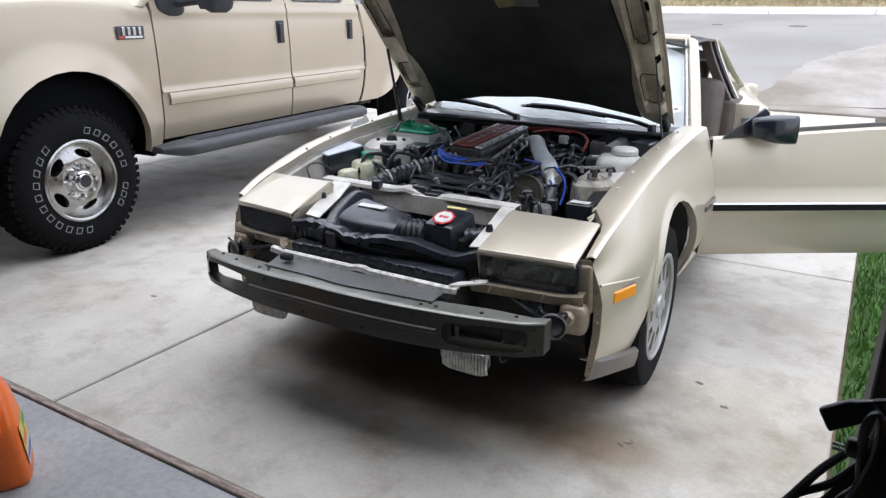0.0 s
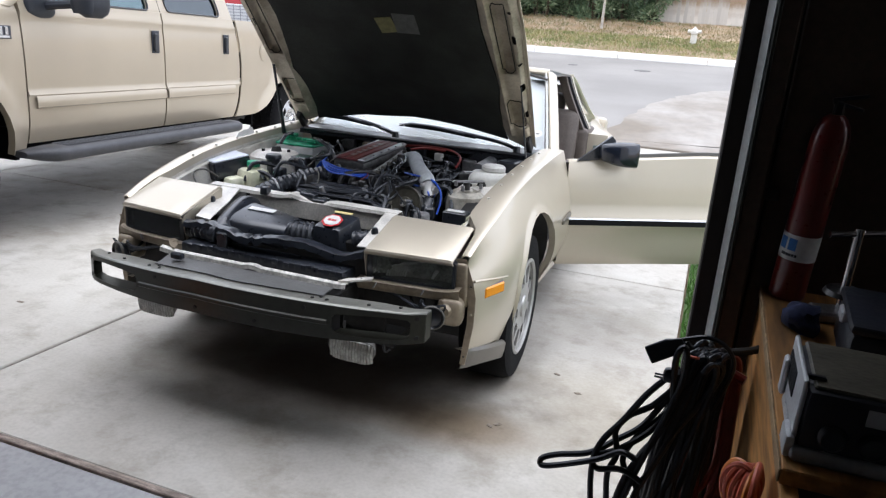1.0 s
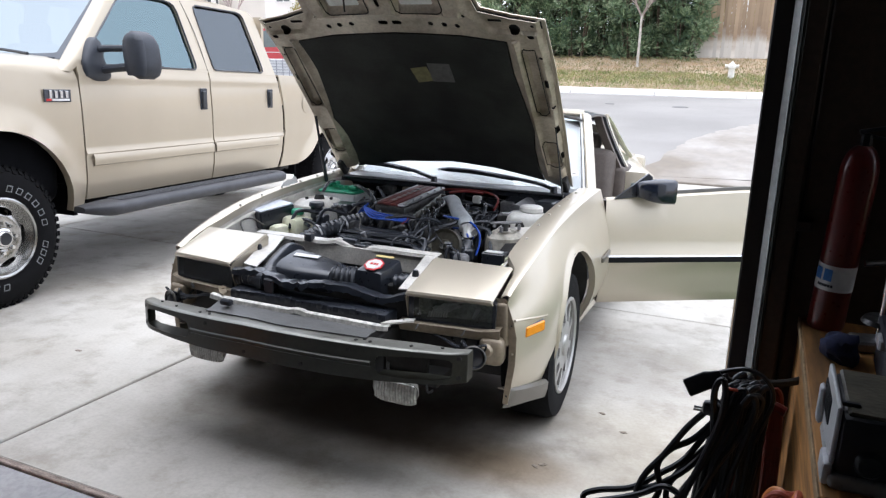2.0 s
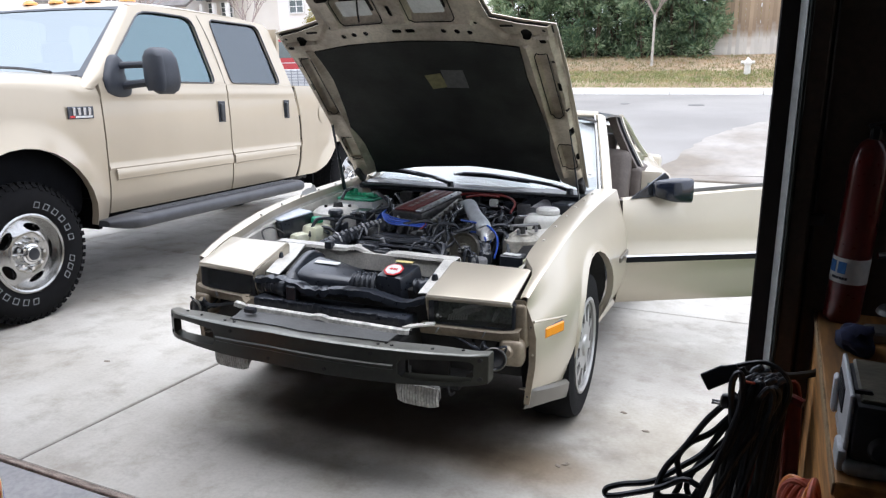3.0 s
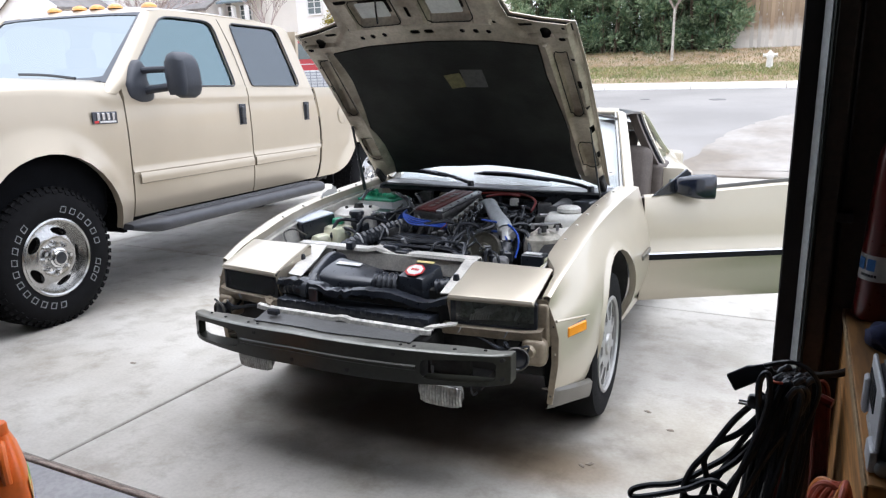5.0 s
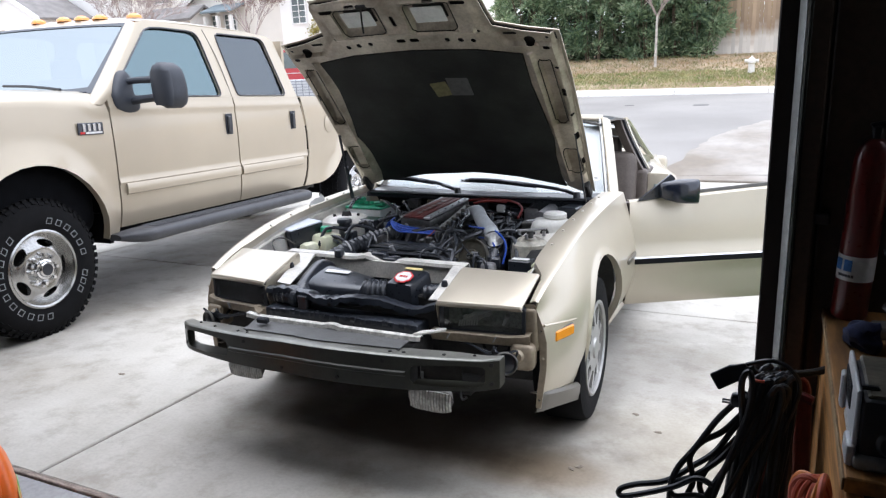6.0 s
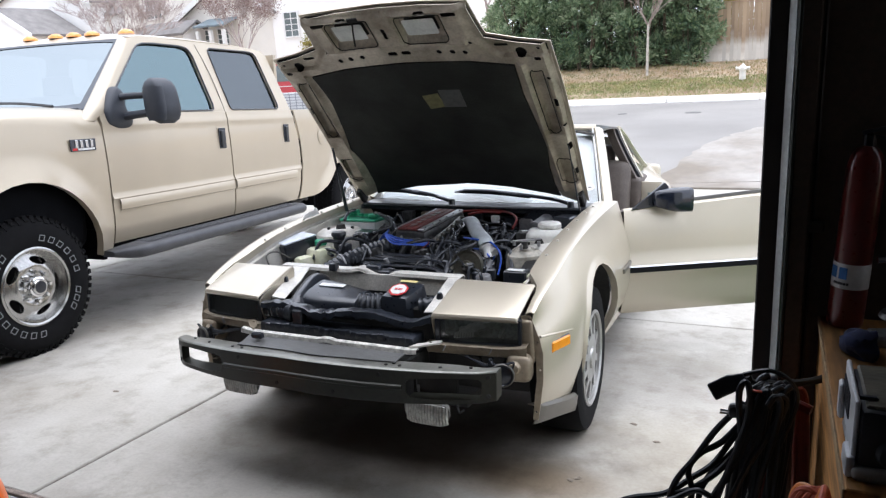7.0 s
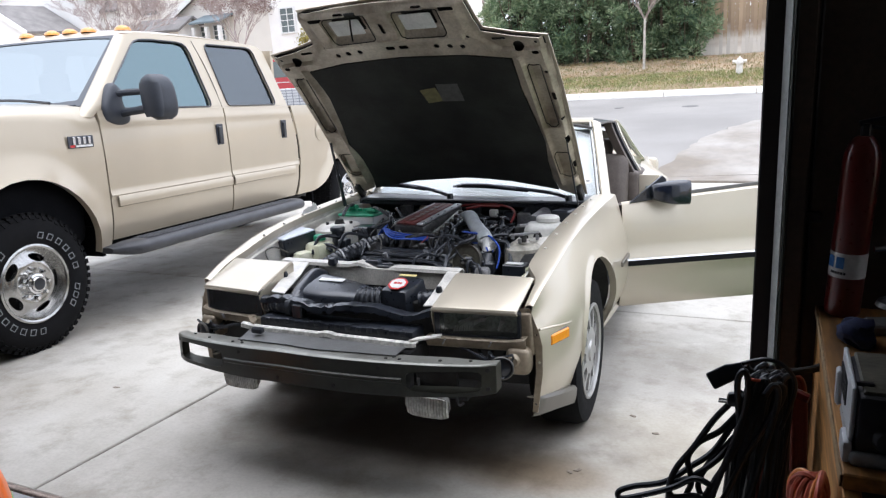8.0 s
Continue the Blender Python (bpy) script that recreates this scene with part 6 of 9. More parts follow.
for sd in (1, -1):
    st = part("seat", bx((0.37 * sd, 1.42, 0.47), (0.50, 0.52, 0.16), 0.05, seg=3), TAN, car, "brown bucket seat")
    part("backrest", bx((0.37 * sd, 1.80, 0.70), (0.50, 0.16, 0.60), 0.06, Matrix.Rotation(radians(-14), 4, "X"), seg=3), TAN, st)
    part("headrest", bx((0.37 * sd, 1.90, 1.03), (0.27, 0.09, 0.13), 0.035, Matrix.Rotation(radians(-15), 4, "X"), seg=3), TAN, st)
# white bars on a dark sheet stand for daylight through the rear window
for y, z in ((2.25, 0.905), (2.42, 0.925)):
    part("daylight_bar", bx((0.0, y, z), (1.02, 0.05, 0.022), 0.006), WHITEP, car)
part("bar_backing", bx((0.0, 2.33, 0.885), (1.02, 0.36, 0.012)), SOOT_SHADE, car)

# ---- the driver's door, swung open ----
DM = plane_frame((0.787, 0.694, 0.0), (0.84, 0.543, 0), (0, 0, 1))  # x along the door, y up, z towards the outer skin
door = group("driver_door", car, "driver door swung wide open")
L = 1.22
secs = []
for s in strip_x(0.0, L, 14):
    zt = 0.833 + 0.050 * min(1, s / 0.75)
    zb = 0.275 + 0.004 * math.sin(s)
    prof = ((zt, -0.030), (zt + 0.002, -0.004), (zt - 0.012, 0.008), (0.72, 0.020), (0.62, 0.026), (0.555, 0.028), (0.545, 0.034), (0.500, 0.034), (0.490, 0.026), (0.42, 0.016), (0.34, 0.0), (zb + 0.012, -0.014), (zb, -0.024), (zb + 0.01, -0.05))
    secs.append([(s, z, o) for z, o in prof])
bm = thicken(loft(nb(), secs), 0.003)
bm.transform(DM)
part("door_skin", bm, GOLD, door)
bm = sheet([(0.0, 0.29), (L - 0.01, 0.29), (L - 0.01, 0.858), (0.75, 0.858), (0.0, 0.815)], (), 0.06, Matrix.Translation((0, 0, -0.10)))
bm.transform(DM)
part("inner_trim", bm, TAN, door)
bm = nb()
loft(bm, [[(s, 0.543, 0.034), (s, 0.543, 0.039), (s, 0.534, 0.041), (s, 0.533, 0.036)] for s in strip_x(0.005, L - 0.005, 8)])
bm = thicken(bm, 0.002)
bm.transform(DM)
part("bright_strip", bm, CHROME, door, "bright strip above the black moulding")
bm = nb()
loft(bm, [[(s, 0.533, 0.034), (s, 0.532, 0.043), (s, 0.509, 0.0445), (s, 0.503, 0.034)] for s in strip_x(0.005, L - 0.005, 8)])
bm = thicken(bm, 0.002)
bm.transform(DM)
part("side_moulding", bm, RUBBER, door, "black rubbing strip")
bm = nb()
loft(bm, [[(s, 0.835 + 0.05 * min(1, s / 0.75), 0.0), (s, 0.850 + 0.05 * min(1, s / 0.75), -0.004), (s, 0.850 + 0.05 * min(1, s / 0.75), -0.016), (s, 0.830 + 0.05 * min(1, s / 0.75), -0.02)] for s in strip_x(0.30, L, 10)])
bm = thicken(bm, 0.002)
bm.transform(DM)
part("window_seal", bm, GREY, door)
# door mirror: sail, arm and housing
mr = group("door_mirror", car, "black plastic door mirror")
bm = sheet([(0.04, 0.830), (0.25, 0.848), (0.235, 0.945), (0.215, 0.962)], (), 0.016, Matrix.Translation((0, 0, -0.004)))
bm.transform(DM)
part("sail", bm, BLACK, mr)
secs = []
for k in range(9):
    f = k / 8
    s = 0.150 + 0.170 * f
    hh = 0.038 + 0.024 * math.sin(min(1, f * 1.5) * math.pi / 2)
    zc = 0.884 - 0.004 * f
    o0, o1 = 0.012 + 0.045 * f, 0.060 + 0.060 * math.sin(min(1, f * 1.6) * math.pi / 2)
    secs.append([(s, zc + hh * math.copysign(abs(math.sin(a)) ** 0.6, math.sin(a)), (o0 + o1) / 2 + (o1 - o0) / 2 * math.copysign(abs(math.cos(a)) ** 0.6, math.cos(a))) for a in (2 * math.pi * j / 16 for j in range(16))])
bm = loft(nb(), secs, closed=True, ends=True)
bm.transform(DM)
part("mirror_housing", bm, mat("gloss_black_paint", (0.012, 0.016, 0.028), 0.22, var=0.06, scale=10, bump=0.0, coat=0.5), mr, smooth=180)


# ---- the pickup truck beside it ----
BEIGE = mat("pickup_paint", (0.48, 0.412, 0.312), 0.32, 0.30, var=0.02, scale=3, fine=400, bump=0.0, coat=0.6)
DARKTRIM = mat("dark_blue_grey_plastic", (0.035, 0.040, 0.052), 0.5, var=0.1, scale=14, bump=0.04)
BOARD = mat("step_board_plastic", (0.060, 0.062, 0.070), 0.5, var=0.12, scale=10, bump=0.05)
# near-black colour stands for the shade in arches, gaps and underside
WELL = mat("shade_black", (0.005, 0.0055, 0.007), 0.9, var=0.2, scale=8)
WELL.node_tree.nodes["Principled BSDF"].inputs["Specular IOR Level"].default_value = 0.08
AMBERLAMP = mat("amber_roof_lamp", (0.85, 0.33, 0.05), 0.3, var=0.06, scale=40, coat=0.4)
truck = thing("pickup_truck", "beige crew-cab pickup truck with black running boards", "truck", SLOPE @ pose(-2.467, -0.257, 0, 0, 0, 4.62))
# local axes: y back along the truck from the front axle, x out of the near side (0 is the side), z up


def side_curve(z):
    """How far the body side stands in or out at a height."""
    return -0.025 * max(0, (z - 1.0) / 0.4) ** 2 - 0.05 * max(0, (0.75 - z) / 0.25) ** 2


def panel(y0, y1, z_lo, z_hi, name, n=10, slant=0.0, parent=None):
    """A side panel between two cuts."""
    secs = []
    for f in strip_x(0, 1, n):
        secs.append([(side_curve(z_lo(y) + (z_hi(y) - z_lo(y)) * k / 12), y + slant * (k / 12), z_lo(y) + (z_hi(y) - z_lo(y)) * k / 12) for y in (y0 + (y1 - y0) * f,) for k in range(13)])
    return part(name, thicken(loft(nb(), secs), 0.02), BEIGE, parent or truck)


ARCH_R, ARCH_C, ARCH_Z = 0.505, 0.0, 0.53


def truck_arch(y):
    d = ARCH_R ** 2 - y * y
    return ARCH_Z + math.sqrt(d) if d > 0 else 0.52


# front wing with a flared arch
secs = []
for y in [-1.02, -0.9, -0.75, -0.6, -0.52, -0.503, -0.49, -0.46, -0.42, -0.36, -0.28, -0.2, -0.1, 0, 0.1, 0.2, 0.28, 0.36, 0.42, 0.46, 0.49, 0.503, 0.52, 0.56, 0.60, 0.648]:
    zb = truck_arch(y) if abs(y) < 0.505 else 0.50
    zt = 1.44 - 0.02 * max(0, -y)
    row = []
    for k in range(17):
        f = k / 16
        z = zb + (zt - zb) * f
        rad = math.hypot(y, z - ARCH_Z)
        flare = 0.055 * max(0, 1 - max(0, rad - ARCH_R) / 0.15) ** 1.5 if abs(y) < 0.72 else 0
        x = side_curve(z) + flare - 0.07 * max(0, (f - 0.88) / 0.12) ** 2
        row.append((x, y, z))
    row = [(row[0][0] - 0.05, y, zb + 0.005)] + row + [(-0.20, y, zt + 0.02), (-0.45, y, zt + 0.035), (-0.95, y, zt + 0.05), (-1.45, y, zt + 0.035), (-1.9, y, zt - 0.03)]
    secs.append(row)
part("front_wing", thicken(loft(nb(), secs), 0.01), BEIGE, truck)
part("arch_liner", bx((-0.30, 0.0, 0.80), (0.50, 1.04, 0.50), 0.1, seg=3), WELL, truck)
# doors, cab and bed
BELT = 1.415
part("scuttle", bx((-0.95, 0.64, 0.97), (1.64, 0.10, 0.84)), WELL, truck)


def door_panel(y0, y1, name):
    d = group(name, truck)
    secs = []
    for f in strip_x(0, 1, 12):
        y = y0 + (y1 - y0) * f
        row = []
        for k in range(41):
            z = 0.555 + (BELT - 0.555) * k / 40
            bulge = 0.012 * math.exp(-((z - 0.858) / 0.012) ** 2) + 0.007 * math.exp(-((z - 1.345) / 0.022) ** 2)
            rear = 0.085 * math.sin(math.pi * min(1.0, max(0.0, (z - 0.50) / 0.93))) * max(0.0, (f - 0.6) / 0.4) if name == "rear_door" else 0.0
            row.append((side_curve(z) + bulge + 0.004 * math.sin(math.pi * f), y + rear, z))
        row.append((row[-1][0] - 0.03, y, BELT + 0.012))
        secs.append(row)
    part("door_skin", thicken(loft(nb(), secs), 0.03), BEIGE, d)
    # moulding strip low on the door
    bm = nb()
    loft(bm, [[(side_curve(0.81) + o, y, z) for o, z in ((0.004, 0.772), (0.016, 0.778), (0.019, 0.80), (0.018, 0.835), (0.010, 0.848), (0.002, 0.850))] for y in strip_x(y0 + (0.05 if name == "front_door" else 0.008), y1 - 0.008, 8)])
    part("door_moulding", thicken(bm, 0.003), BEIGE, d)
    return d


fd = door_panel(0.660, 1.975, "front_door")
rd = door_panel(1.990, 2.970, "rear_door")
for d, yc in ((fd, 1.877), (rd, 2.834)):
    part("handle_recess", bx((side_curve(1.2) + 0.006, yc, 1.20), (0.008, 0.085, 0.165), 0.003), DARKTRIM, d)
    part("door_handle", bx((side_curve(1.2) + 0.020, yc - 0.012, 1.195), (0.018, 0.040, 0.135), 0.006), BLACK, d, "black door handle")
# pillars and roof: the glasshouse leans in
def lean(z):
    return -0.03 - 0.20 * max(0, (z - BELT) / 0.58) ** 1.15


def house_panel(poly, holes, name, mt, t=0.03, off=0.0, parent=None):
    bm = sheet(poly, holes, t, Matrix())
    for v in bm.verts:
        y, z, o = v.co.x, v.co.y, v.co.z
        v.co = Vector((lean(z) - 0.03 + o + off, y, z))
    return part(name, bm, mt, parent or truck)


FW = [(0.80, 1.425), (0.825, 1.50), (0.89, 1.60), (1.19, 1.865), (1.235, 1.898), (1.30, 1.918), (1.42, 1.926), (1.70, 1.926), (1.765, 1.918), (1.80, 1.895), (1.815, 1.85), (1.845, 1.47), (1.84, 1.438), (1.82, 1.425)]
RW = [(2.09, 1.428), (2.065, 1.440), (2.055, 1.47), (2.035, 1.88), (2.045, 1.915), (2.075, 1.932), (2.62, 1.936), (2.68, 1.926), (2.71, 1.895), (2.775, 1.475), (2.77, 1.442), (2.75, 1.428)]
out = [(0.60, BELT - 0.01), (0.72, 1.50), (1.17, 1.945), (1.30, 1.975), (1.8, 1.985), (2.4, 1.985), (2.82, 1.960), (2.885, 1.92), (2.985, BELT - 0.01)]
house_panel(out, [FW, RW], "cab_side", BEIGE)
house_panel([(y * 1.0, z) for y, z in FW], (), "front_door_glass", glass("pickup_door_glass", (0.34, 0.48, 0.54), ior=2.8, gloss=(0.68, 0.90, 0.96)), 0.004, 0.012)
house_panel(RW, (), "rear_door_glass", glass("pickup_rear_glass", (0.30, 0.36, 0.42), ior=2.05, gloss=(0.84, 0.92, 0.98)), 0.004, 0.012)
bm = nb()
for loop in (FW, RW):
    tube(bm, [(lean(z) + 0.003, y, z) for y, z in loop + loop[:1]], 0.007, 6, 1, smooth=False)
part("window_seal", bm, BLACK, truck)
# seam of the rear door on the glasshouse
bm = nb()
tube(bm, [(lean(1.42) + 0.001, 1.978, 1.42), (lean(1.6) + 0.001, 1.962, 1.60), (lean(1.77) + 0.001, 1.942, 1.77), (lean(1.95) + 0.001, 1.900, 1.95)], 0.0028, 6, 5)
part("door_seam", bm, GREY, truck)
# roof skin
secs = []
for y, zc in ((1.17, 1.945), (1.22, 1.985), (1.35, 2.015), (1.7, 2.035), (2.3, 2.035), (2.72, 2.01), (2.85, 1.97), (2.895, 1.90)):
    row = []
    for k in range(21):
        u = -1 + k / 10
        hw = 0.73
        x = -0.95 + u * hw
        drop = 0.055 * abs(u) ** 4
        row.append((x, y, zc - drop))
    secs.append(row)
part("roof", thicken(loft(nb(), secs), 0.02), BEIGE, truck)
for k, x in enumerate((-0.30, -0.62, -0.80, -0.98, -1.24)):
    lp = part("roof_marker", lathe(nb(), [(0.0, 0.038), (0.03, 0.034), (0.058, 0.018), (0.066, 0.0), (0.0, 0.0)], pose(x, 1.27, 1.985 + 0.012 * (1 - ((x + 0.95) / 0.7) ** 2)) @ Matrix.Diagonal((1.0, 0.75, 1, 1)), 20), AMBERLAMP, truck, "amber cab roof lamp")
# windscreen, its dark border, rounded pillars and the cowl
def truck_screen(u, v, out=0.0):
    """u across -1..1, v from the base to the top, out: proud of the glass."""
    return Vector((-0.95 + u * (0.86 - 0.16 * v), 0.62 + 0.53 * v - 0.10 * (1 - u * u) * (1 - 0.5 * v) - 0.68 * out, 1.445 + 0.495 * v + 0.73 * out))


bm = loft(nb(), [[truck_screen(-1 + i / 8, v) for i in range(17)] for v in (0, 0.25, 0.5, 0.75, 1.0)])
w = part("windscreen", bm, glass("pickup_screen_glass", (0.07, 0.085, 0.095), ior=5.2, gloss=(0.88, 0.97, 1.0)), truck, smooth=80)
w.visible_shadow = False
bm = nb()
for sx in (1, -1):
    loft(bm, [[truck_screen(sx * u, v, 0.004) for u in (0.925 + 0.03 * v, 0.97, 1.0)] for v in strip_x(0, 1, 10)])
loft(bm, [[truck_screen(u, v, 0.0045) for v in (0.0, 0.05 + 0.05 * u ** 6)] for u in strip_x(-1, 1, 20)])
loft(bm, [[truck_screen(u, v, 0.0045) for v in (0.97 - 0.03 * u ** 6, 1.0)] for u in strip_x(-1, 1, 20)])
part("screen_border", thicken(bm, 0.002), mat("dark_border", (0.05, 0.06, 0.075), 0.35, var=0.1, scale=12, bump=0.0), w, "dark border of the windscreen")


def front_edge(z):
    """Where the cab side begins, by height."""
    return 0.60 + 0.12 * (z - 1.405) / 0.095 if z < 1.50 else 0.72 + 0.45 * (z - 1.50) / 0.445


for sx in (1, -1):
    secs = []
    for v in strip_x(-0.15, 1, 13):
        g = truck_screen(sx, v)
        xs = lean(g.z) if sx > 0 else -1.9 - lean(g.z)
        yf = front_edge(g.z)
        ring = [(g.x - sx * 0.018, g.y - 0.004, g.z + 0.006), (g.x - sx * 0.004, g.y - 0.010, g.z + 0.013)]
        for k in range(1, 8):
            a = radians(90 * k / 8)
            ring.append((g.x + (xs + sx * 0.003 - g.x) * math.sin(a), g.y - 0.010 + (yf + 0.045 - g.y + 0.010) * (1 - math.cos(a)), g.z + 0.013 * math.cos(a)))
        ring += [(xs + sx * 0.003, yf + 0.06, g.z), (xs - sx * 0.05, yf + 0.06, g.z - 0.02), (g.x - sx * 0.02, g.y + 0.05, g.z - 0.02)]
        secs.append(ring)
    part("screen_pillar", loft(nb(), secs, closed=True, ends=True), BEIGE, truck, smooth=60)
bm = nb()
tube(bm, [truck_screen(u, -0.01, 0.005) for u in strip_x(-0.94, 0.94, 12)], 0.016, 6, 2)
part("cowl", bm, BLACK, truck)
bm = nb()
tube(bm, [(-0.30, 0.55, 1.475), (-0.55, 0.545, 1.50), (-0.80, 0.545, 1.51)], 0.010, 6)
tube(bm, [(-0.95, 0.52, 1.475), (-1.2, 0.525, 1.50), (-1.5, 0.55, 1.51)], 0.010, 6)
part("wiper", bm, BLACK, truck)
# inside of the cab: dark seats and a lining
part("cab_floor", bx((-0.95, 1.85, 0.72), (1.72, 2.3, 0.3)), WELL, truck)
for yy in (1.55, 2.5):
    for xx in (-0.50, -1.40):
        s = part("seat_back", bx((xx, yy, 1.28), (0.55, 0.16, 0.62), 0.05, Matrix.Rotation(radians(-12), 4, "X"), seg=2), GREY, truck)
        part("headrest", bx((xx, yy + 0.06, 1.66), (0.28, 0.10, 0.18), 0.04, seg=2), GREY, s)
house = sheet([(y, z) for y, z in out], [FW, RW], 0.02, Matrix())
for v in house.verts:
    y, z, o = v.co.x, v.co.y, v.co.z
    v.co = Vector((-1.9 - lean(z) + o, y, z))
part("far_cab_side", house, BEIGE, truck)
part("far_side", bx((-1.88, 1.85, 0.98), (0.06, 2.4, 0.86)), BEIGE, truck)
part("cab_back", bx((-0.95, 2.96, 1.45), (1.6, 0.04, 0.95)), BEIGE, truck)
# bed
bed = group("cargo_bed", truck)


def bed_edge(y):
    """The lower edge of the bed side: level, then up over the wheel."""
    q = (min(y, 8.16 - y) - 3.22) / 0.58
    return 0.555 if q <= 0 else 0.555 + 0.445 * q ** 2.2 if q < 1 else 1.0 + 0.06 * math.sin(min(1.0, (q - 1) / 0.48) * math.pi / 2)


def cab_bow(z):
    """How the rear edge of the cab bows backwards."""
    return 0.085 * math.sin(math.pi * min(1.0, max(0.0, (z - 0.50) / 0.93)))


secs = []
for y in [3.005, 3.1, 3.2] + strip_x(3.26, 4.90, 30) + [4.98, 5.1, 5.2]:
    zb = bed_edge(y)
    ahead = max(0.0, 1 - (y - 3.005) / 0.25)
    row = [(side_curve(zb) - 0.05, y, zb)]
    for k in range(19):
        z = zb + (1.40 - zb) * k / 18
        fl = 0.05 * max(0, 1 - (z - zb) / 0.14) ** 1.6 * min(1, max(0, (min(y, 8.16 - y) - 3.2) / 0.3))
        row.append((side_curve(z) * 0.7 + fl + 0.012 * math.exp(-((z - 0.872) / 0.014) ** 2), y + ahead * cab_bow(z), z))
    row += [(-0.02, y, 1.415), (-0.07, y, 1.415), (-0.075, y, 1.38)]
    secs.append(row)
part("bed_side", thicken(loft(nb(), secs), 0.01), BEIGE, bed)
part("bed_front", bx((-0.95, 3.03, 1.10), (1.80, 0.03, 0.60)), BEIGE, bed)
part("bed_far_side", bx((-1.85, 4.1, 1.08), (0.08, 2.2, 0.66)), BEIGE, bed)
part("bed_floor", bx((-0.95, 4.1, 0.85), (1.75, 2.2, 0.04)), BEIGE, bed)
part("tailgate", bx((-0.95, 5.2, 1.08), (1.75, 0.05, 0.62), 0.01), BEIGE, bed)
# near-black strip stands for the shade between cab and bed
bm = loft(nb(), [[(x, 2.985 + cab_bow(z) + dy, z) for x, dy in ((-0.035, -0.02), (-0.035, 0.03), (-0.09, 0.03))] for z in strip_x(0.56, 1.40, 14)])
part("bed_gap", bm, WELL, truck)
part("fuel_flap", lathe(nb(), [(0.0, 0.002), (0.082, 0.002), (0.086, 0.0), (0.0, -0.004)], plane_frame((0.004, 3.50, 1.14), (0, 1, 0), (0, 0, 1)), 28), BEIGE, bed)
# frame and underside, with the shade there put into the near-black colour
bm = bx((-0.45, 2.0, 0.58), (0.10, 6.0, 0.16), 0.01)
box(bm, (-1.45, 2.0, 0.58), (0.10, 6.0, 0.16), 0.01)
box(bm, (-0.95, 1.5, 0.50), (0.5, 2.6, 0.2), 0.05)
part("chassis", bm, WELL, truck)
# dark panels added to hide lit ground where shade falls
part("shade_panel", bx((-0.30, 0.575, 0.56), (0.52, 0.03, 0.20)), WELL, truck)
part("shade_panel", bx((-0.40, 3.52, 0.62), (0.50, 0.03, 0.40)), WELL, truck)
part("rocker_filler", bx((-0.16, 1.80, 0.54), (0.08, 2.4, 0.13), 0.01), WELL, truck)
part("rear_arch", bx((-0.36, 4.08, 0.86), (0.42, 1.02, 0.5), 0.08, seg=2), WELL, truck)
bm = nb()
tube(bm, [(-0.12, 3.02, 0.55), (-0.08, 3.10, 0.53), (-0.10, 3.22, 0.54), (-0.12, 3.30, 0.52)], 0.022, 8)
box(bm, (-0.14, 3.05, 0.55), (0.10, 0.10, 0.05), 0.01)
part("rocker_end", bm, SOOT_SHADE, truck)
# running board: bent tube ends and a padded step
secs = []
for k in range(61):
    f = k / 60
    y = 0.53 + 2.34 * f
    e = math.sin(min(1, min(f, 1 - f) / 0.07) * math.pi / 2)
    hw, hh = 0.055 + 0.055 * e, 0.020 + 0.030 * e
    xc = 0.03 + 0.085 * e
    secs.append([(xc + hw * math.copysign(abs(math.cos(a)) ** 0.7, math.cos(a)), y, 0.508 + hh * math.copysign(abs(math.sin(a)) ** 0.8, math.sin(a))) for a in (2 * math.pi * j / 22 for j in range(22))])
rb = part("running_board", loft(nb(), secs, closed=True, ends=True), BOARD, truck, "dark ribbed running board")
for yy in (1.48,):
    bm = nb()
    for k in range(6):
        box(bm, (0.06 + 0.022 * k, yy + 0.22, 0.5585), (0.010, 1.9, 0.004), 0.001)
    part("tread_pad", bm, BOARD, rb)
# tow mirror
mr = group("tow_mirror", truck, "large dark towing mirror")
TM = pose(0.27, 0.915, 1.490, 0, 0, -8)
secs = []
for f in strip_x(-1, 1, 12):
    k = (1 - abs(f) ** 3.2) ** 0.5 if abs(f) < 1 else 0.05
    secs.append([TM @ Vector((0.088 * (0.55 + 0.45 * k) * math.copysign(abs(math.cos(a)) ** 0.45, math.cos(a)) * (0.35 + 0.65 * k) - 0.012 * f, 0.095 * math.copysign(abs(math.sin(a)) ** 0.5, math.sin(a)) * (0.55 + 0.45 * k) - 0.012 * f, 0.150 * f)) for a in (2 * math.pi * j / 24 for j in range(24))])
part("mirror_shell", loft(nb(), secs, closed=True, ends=True), DARKTRIM, mr, smooth=70)
secs = []
for f in strip_x(-0.86, 0.62, 9):
    k = (1 - abs(f) ** 3.0) ** 0.5
    secs.append([TM @ Vector((-0.012 * f + 0.092 * math.cos(a) * (0.45 + 0.55 * k), -0.060 - 0.048 * math.sin(a) * (0.5 + 0.5 * k), 0.150 * f)) for a in (radians(-12 + 204 * j / 14) for j in range(15))])
part("mirror_cap", thicken(loft(nb(), secs), 0.004), DARKTRIM, mr, smooth=70)
bm = nb()
tube(bm, [(-0.05, 0.84, 1.520), (0.03, 0.855, 1.528), (0.10, 0.865, 1.530), (0.20, 0.88, 1.530)], 0.023, 10)
tube(bm, [(-0.04, 0.85, 1.385), (0.05, 0.86, 1.400), (0.12, 0.87, 1.408), (0.20, 0.88, 1.415)], 0.027, 10)
part("mirror_arm", bm, DARKTRIM, mr)
